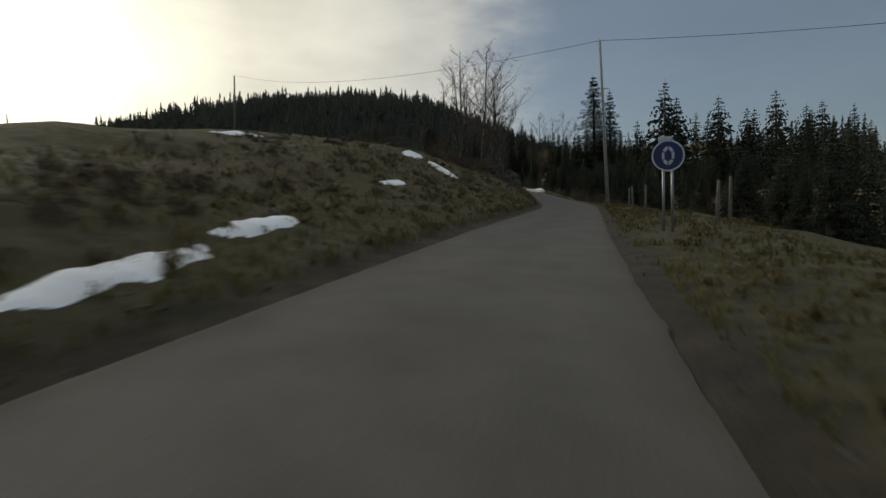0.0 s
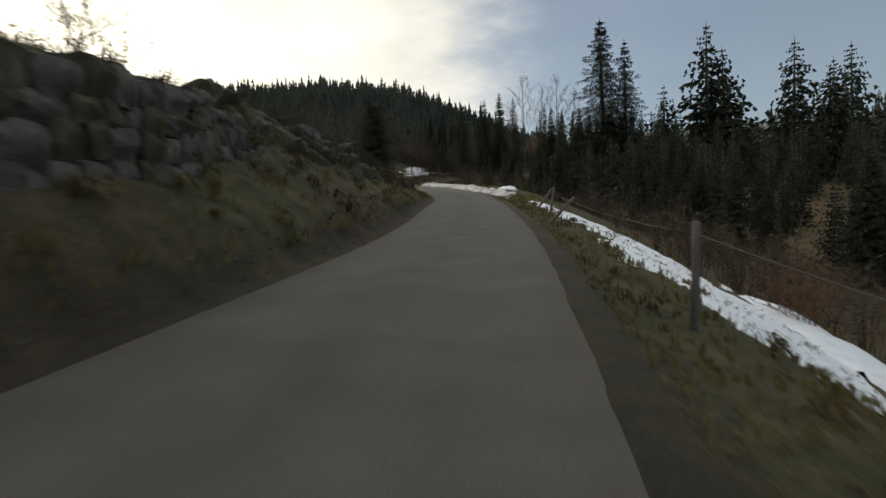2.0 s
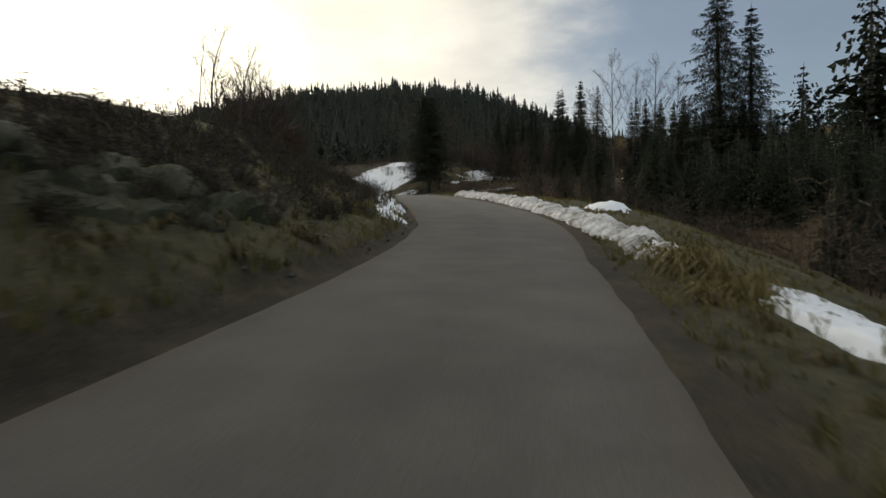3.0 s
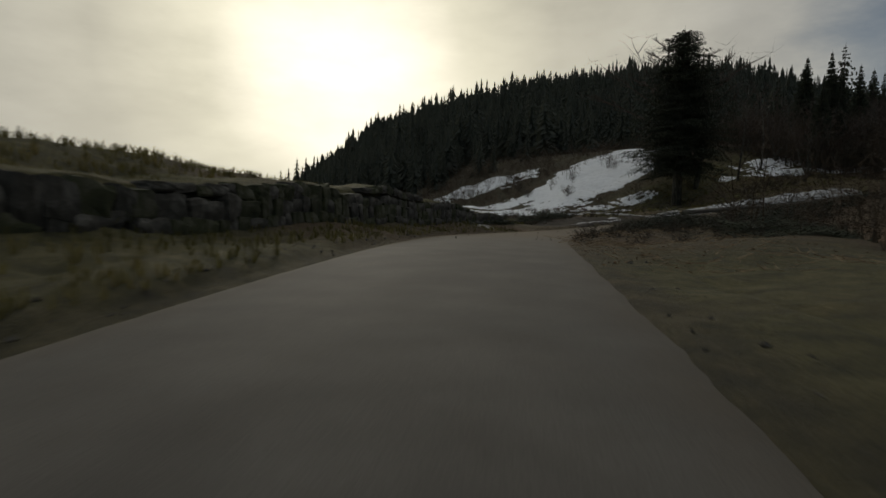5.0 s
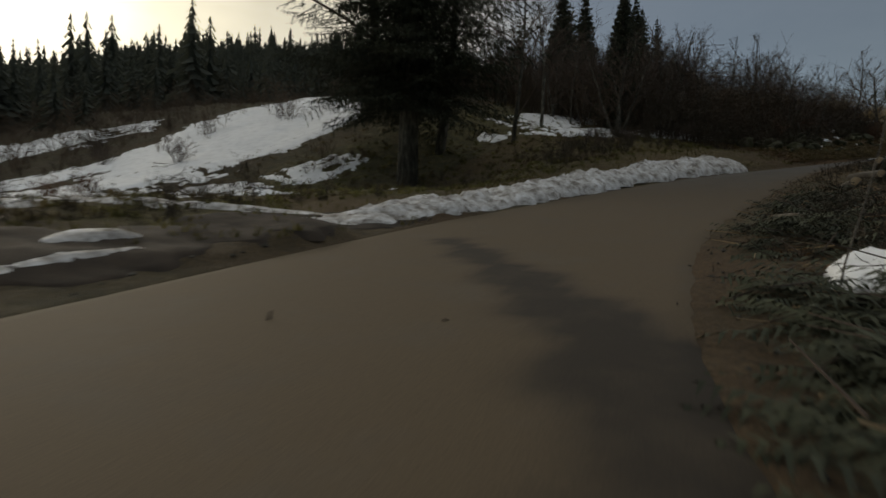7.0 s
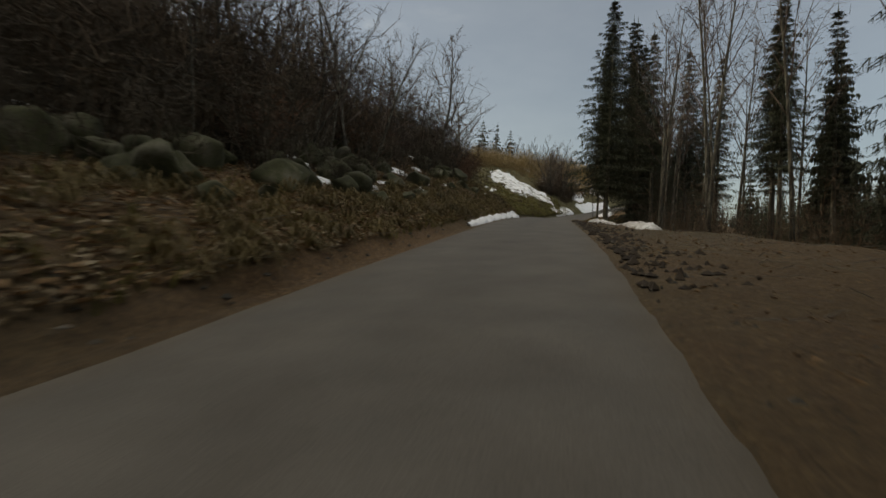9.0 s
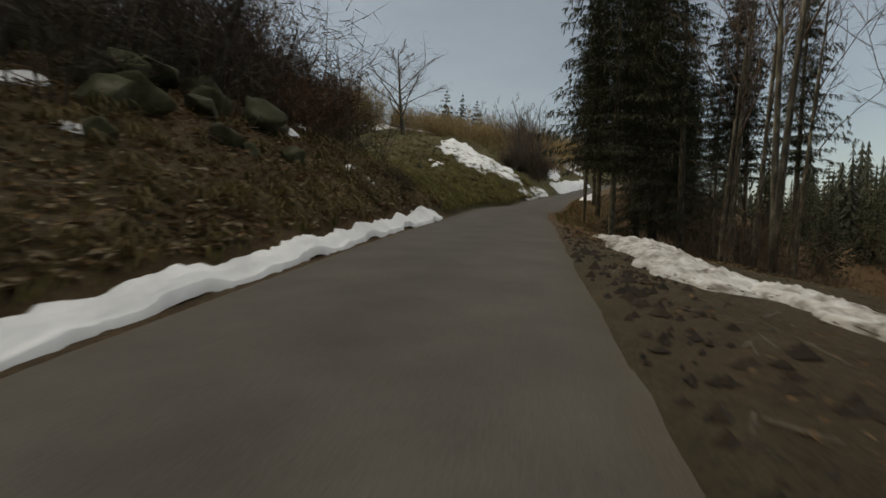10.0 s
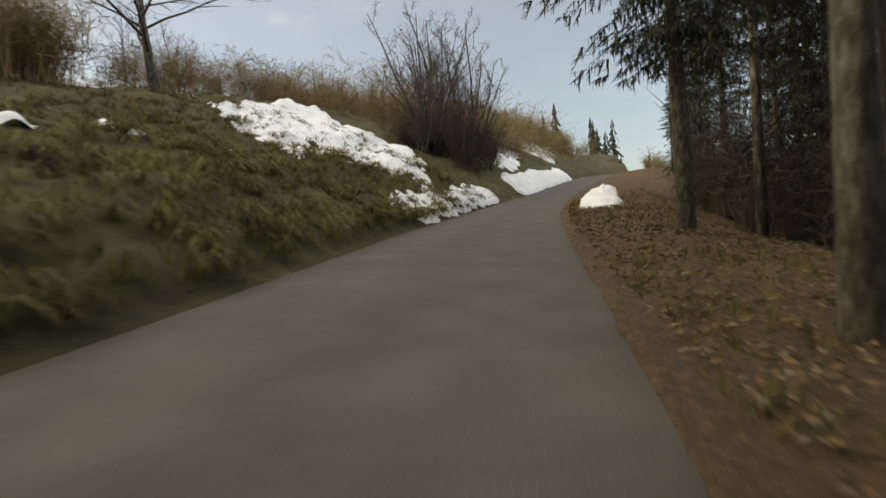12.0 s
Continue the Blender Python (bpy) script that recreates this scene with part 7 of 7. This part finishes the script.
# ---- grass, leaves and stones ----
def grass(name, label, s0, s1, d0, d1, count, seed, mat, tall=(0.10, 0.28), blades=5, wild=0.5):
    """Tufts of dead grass: bent blades fanning out of one root."""
    rng = np.random.default_rng(seed)
    S, D = rng.uniform(s0, s1, count), d0 + (d1 - d0) * rng.random(count) ** 1.5
    D = D + np.sign(D) * (np.where(D > 0, np.interp(S, WIDTH[:, 0], WIDTH[:, 2]), np.interp(S, WIDTH[:, 0], WIDTH[:, 1])) - 2.0)
    j = np.clip(np.interp(S, ARC, np.arange(len(ARC))).astype(int), 0, len(LINE) - 1)
    x = LINE[j, 0] + SIDE[j, 0] * D + TANG[j, 0] * (S - ARC[j])
    y = LINE[j, 1] + SIDE[j, 1] * D + TANG[j, 1] * (S - ARC[j])
    keep = wobble(x * 0.8, y * 0.8, seed) > -wild
    x, y = x[keep], y[keep]
    z = land(x, y)
    n = len(x)
    X, Y, Z = (np.repeat(a, blades) for a in (x, y, z))
    m = n * blades
    a = rng.uniform(0, 2 * np.pi, m)
    h = rng.uniform(*tall, m)
    w = rng.uniform(0.006, 0.016, m) * (1 + h)
    r = h * rng.uniform(0.35, 1.1, m)
    ca, sa = np.cos(a), np.sin(a)
    X, Y = X + ca * 0.03, Y + sa * 0.03
    V = np.stack([np.stack([X - sa * w, Y + ca * w, Z - 0.03], 1), np.stack([X + sa * w, Y - ca * w, Z - 0.03], 1),
                  np.stack([X + ca * r * 0.45 + sa * w * 0.7, Y + sa * r * 0.45 - ca * w * 0.7, Z + h * 0.75], 1),
                  np.stack([X + ca * r * 0.45 - sa * w * 0.7, Y + sa * r * 0.45 + ca * w * 0.7, Z + h * 0.75], 1),
                  np.stack([X + ca * r * 1.15, Y + sa * r * 1.15, Z + h * 0.80], 1)], 1).reshape(-1, 3)
    b = np.arange(m)[:, None] * 5
    tris = np.concatenate([b + [0, 1, 2], b + [0, 2, 3], b + [3, 2, 4]], 0)
    return tagged(new(name, mesh_from(name, V, tris, mat)), label, "grass", kind="stuff")


grass("dead_grass", "short dead grass and moss on the bank", -4, 108, -2.3, -13, 8000, 201, GRASS, (0.06, 0.2), 4)
grass("dead_grass", "short dead grass on the verge", -4, 140, 2.3, 7.5, 9000, 202, GRASS, (0.05, 0.18), 4)
grass("dead_grass", "dead grass on the bank below the wall", 104, 182, -2.4, -9, 2600, 203, GRASS)
grass("dead_grass", "olive winter grass on the bank", 287, 345, -2.2, -24, 5200, 204, OLIVE, (0.12, 0.30), 5, 0.3)


def tussocks(name, label, s0, s1, d0, d1, count, seed, mat, blades=34, big=(0.6, 1.25)):
    """Old tussocks: long blades arching out of a clump and hanging down the bank."""
    rng = np.random.default_rng(seed)
    S, D = rng.uniform(s0, s1, count), d0 + (d1 - d0) * rng.random(count) ** 1.2
    D = D + np.sign(D) * (np.where(D > 0, np.interp(S, WIDTH[:, 0], WIDTH[:, 2]), np.interp(S, WIDTH[:, 0], WIDTH[:, 1])) - 2.0)
    j = np.clip(np.interp(S, ARC, np.arange(len(ARC))).astype(int), 0, len(LINE) - 1)
    x = LINE[j, 0] + SIDE[j, 0] * D + TANG[j, 0] * (S - ARC[j])
    y = LINE[j, 1] + SIDE[j, 1] * D + TANG[j, 1] * (S - ARC[j])
    z = land(x, y)
    size = rng.uniform(*big, count)
    rep = lambda v: np.repeat(v, blades)
    m = count * blades
    a = rng.uniform(0, 2 * np.pi, m)
    ca, sa = np.cos(a), np.sin(a)
    k = rep(size)
    reach, rise = k * rng.uniform(0.15, 0.60, m), k * rng.uniform(0.10, 0.34, m)
    # blades lean down the slope, towards the road
    dx, dy = rep(SIDE[j, 0]) * k * 0.16 * -np.sign(d1), rep(SIDE[j, 1]) * k * 0.16 * -np.sign(d1)
    w = rng.uniform(0.008, 0.020, m)
    X, Y, Z = rep(x) + ca * 0.08 * k, rep(y) + sa * 0.08 * k, rep(z) - 0.04
    pts = []
    for f, h, ww in ((0.0, 0.0, 1.0), (0.45, 1.0, 1.0), (0.85, 0.75, 0.7), (1.15, 0.15, 0.1)):
        cx, cy, cz = X + ca * reach * f + dx * f, Y + sa * reach * f + dy * f, Z + rise * h + (0.04 if f else 0) - f * f * 0.10 * k
        pts += [np.stack([cx - sa * w * ww, cy + ca * w * ww, cz], 1), np.stack([cx + sa * w * ww, cy - ca * w * ww, cz], 1)]
    V = np.stack(pts, 1).reshape(-1, 3)
    b = np.arange(m)[:, None] * 8
    quads = np.concatenate([b + [0, 1, 3, 2], b + [2, 3, 5, 4], b + [4, 5, 7, 6]], 0)
    return tagged(new(name, mesh_from(name, V, quads, mat)), label, "grass", kind="stuff")


STRAW = material("straw_tussock", [(0.075, 0.060, 0.020), (0.155, 0.122, 0.042), (0.27, 0.215, 0.10)], 0.9, 8, 0.85, 0.3, 12, world_space=True, trans=0.3)
tussocks("tussock_grass", "thick drooping tussocks of olive winter grass", 286, 342, -2.2, -15, 1500, 231, OLIVE, 20)
tussocks("tussock_grass", "dead dark-brown tussocks on the meadow", 286, 342, -2.2, -18, 900, 239, BROWN_GRASS, 20, (0.5, 1.1))
tussocks("tussock_grass", "drooping tussocks of straw-coloured grass on the meadow", 288, 345, -6, -26, 700, 235, STRAW, 14)
tussocks("tussock_grass", "drooping tussocks of dead grass on the bank", -2, 100, -2.6, -9, 650, 232, BROWN_GRASS, 16, (0.35, 0.8))
tussocks("tussock_grass", "drooping tussocks of dead grass on the verge", 2, 97, 2.7, 6.5, 500, 233, BROWN_GRASS, 16, (0.25, 0.6))
tussocks("tussock_grass", "high straw-coloured tussock on the verge beside the snow", 97, 101.5, 3.1, 4.3, 34, 238, STRAW, 40, (0.7, 1.25))
tussocks("dead_bracken", "dark dead bracken and grass on the bank", 244, 286, -2.6, -6, 380, 234, BROWN_GRASS, 18)
tussocks("tussock_grass", "low dark tussocks on the slope above the bend", 202, 240, -7.2, -24, 1300, 236, OLIVE, 12, (0.3, 0.8))
tussocks("tussock_grass", "dead brown tussocks on the slope above the bend", 200, 240, -8, -34, 1100, 237, BROWN_GRASS, 12, (0.35, 0.9))
grass("dead_grass", "sparse dead grass on the verge", 286, 345, 2.3, 7, 2500, 205, GRASS, (0.08, 0.2), 4, 0.2)
grass("dead_grass", "sparse dead grass on the bank", 200, 278, -2.4, -10, 3000, 206, GRASS, (0.08, 0.25), 4, 0.2)
grass("dead_grass", "dead grass on top of the stone wall", 132, 188, -6.0, -13, 4200, 207, GRASS, (0.12, 0.35), 5)


def fallen_leaves(name, label, s0, s1, d0, d1, count, seed, mat, size=(0.04, 0.10)):
    rng = np.random.default_rng(seed)
    S, D = rng.uniform(s0, s1, count), d0 + (d1 - d0) * rng.random(count) ** 1.3
    j = np.clip(np.interp(S, ARC, np.arange(len(ARC))).astype(int), 0, len(LINE) - 1)
    x = LINE[j, 0] + SIDE[j, 0] * D + TANG[j, 0] * (S - ARC[j])
    y = LINE[j, 1] + SIDE[j, 1] * D + TANG[j, 1] * (S - ARC[j])
    z = land(x, y) + rng.uniform(0.02, 0.10, count)
    a = rng.uniform(0, 2 * np.pi, count)
    r = rng.uniform(*size, count)
    t1, t2 = rng.uniform(-0.5, 0.5, count) * r, rng.uniform(-0.5, 0.5, count) * r
    ca, sa = np.cos(a) * r, np.sin(a) * r
    V = np.stack([np.stack([x - ca, y - sa, z + t1], 1), np.stack([x + sa * 0.6, y - ca * 0.6, z - t2 * 0.4], 1),
                  np.stack([x + ca, y + sa, z + t2], 1), np.stack([x - sa * 0.6, y + ca * 0.6, z + np.abs(t1)], 1)], 1).reshape(-1, 3)
    b = np.arange(count)[:, None] * 4
    tris = np.concatenate([b + [0, 1, 2], b + [0, 2, 3]], 0)
    return tagged(new(name, mesh_from(name, V, tris, mat)), label, "leaves", kind="stuff")


fallen_leaves("fallen_leaves", "brown fallen leaves on the slope beside the road", 278, 345, 2.4, 9, 18000, 211, LITTER, (0.025, 0.065))
fallen_leaves("fallen_leaves", "pale dry leaves on the slope beside the road", 278, 345, 2.3, 8, 4000, 215, PALE_LITTER, (0.03, 0.06))
fallen_leaves("fallen_leaves", "pale dead leaves scattered over the bank", 242, 290, -2.6, -11, 13000, 214, PALE_LITTER)
fallen_leaves("fallen_leaves", "brown fallen leaves on the bank", 242, 290, -2.6, -11, 16000, 212, LITTER)
litter_sticks("dead_stalks", "pale dead bracken stalks lying over the bank", 244, 290, -9.5, -2.7, 900, 74, FRESH_WOOD, (0.12, 0.5), (0.004, 0.009))
fallen_leaves("fallen_leaves", "brown fallen leaves and chips on the bare verge", 150, 282, 2.8, 10, 9000, 213, LITTER, (0.02, 0.05))


def pebbles(name, label, s0, s1, sides, count, seed, mat, size=(0.02, 0.07)):
    """Loose stones along the road's edges."""
    rng = np.random.default_rng(seed)
    base = np.array([(1, 0, 0), (-1, 0, 0), (0, 1, 0), (0, -1, 0), (0, 0, 0.8), (0, 0, -0.6)])
    tri = np.array([(0, 2, 4), (2, 1, 4), (1, 3, 4), (3, 0, 4), (2, 0, 5), (1, 2, 5), (3, 1, 5), (0, 3, 5)])
    S = rng.uniform(s0, s1, count)
    sd = rng.choice(sides, count)
    half = np.where(sd > 0, np.interp(S, WIDTH[:, 0], WIDTH[:, 2]), np.interp(S, WIDTH[:, 0], WIDTH[:, 1]))
    D = sd * (half + np.abs(rng.normal(0.35, 0.5, count)) + 0.8 * ((S > 258) & (S < 285) & (sd < 0)))
    j = np.clip(np.interp(S, ARC, np.arange(len(ARC))).astype(int), 0, len(LINE) - 1)
    x = LINE[j, 0] + SIDE[j, 0] * D + TANG[j, 0] * (S - ARC[j])
    y = LINE[j, 1] + SIDE[j, 1] * D + TANG[j, 1] * (S - ARC[j])
    z = land(x, y)
    r = rng.uniform(*size, count) * rng.uniform(0.6, 1.3, count)
    rot = rng.uniform(0, 6.28, count)
    st = rng.uniform(0.6, 1.4, (count, 3))
    V = base[None] * st[:, None] * r[:, None, None]
    c, s = np.cos(rot)[:, None], np.sin(rot)[:, None]
    V = np.stack([V[..., 0] * c - V[..., 1] * s + x[:, None], V[..., 0] * s + V[..., 1] * c + y[:, None], V[..., 2] + z[:, None] + 0.01], -1).reshape(-1, 3)
    F = (tri[None] + np.arange(count)[:, None, None] * 6).reshape(-1, 3)
    return tagged(new(name, mesh_from(name, V, F, mat)), label, "stones", kind="stuff")


pebbles("loose_stones", "loose grey stones along the road's edges", -4, 345, (-1, 1), 3200, 221, STONE, (0.015, 0.05))
pebbles("earth_clods", "dark clods of earth on the bare verge", 246, 284, (1,), 700, 222, MUD, (0.03, 0.11))
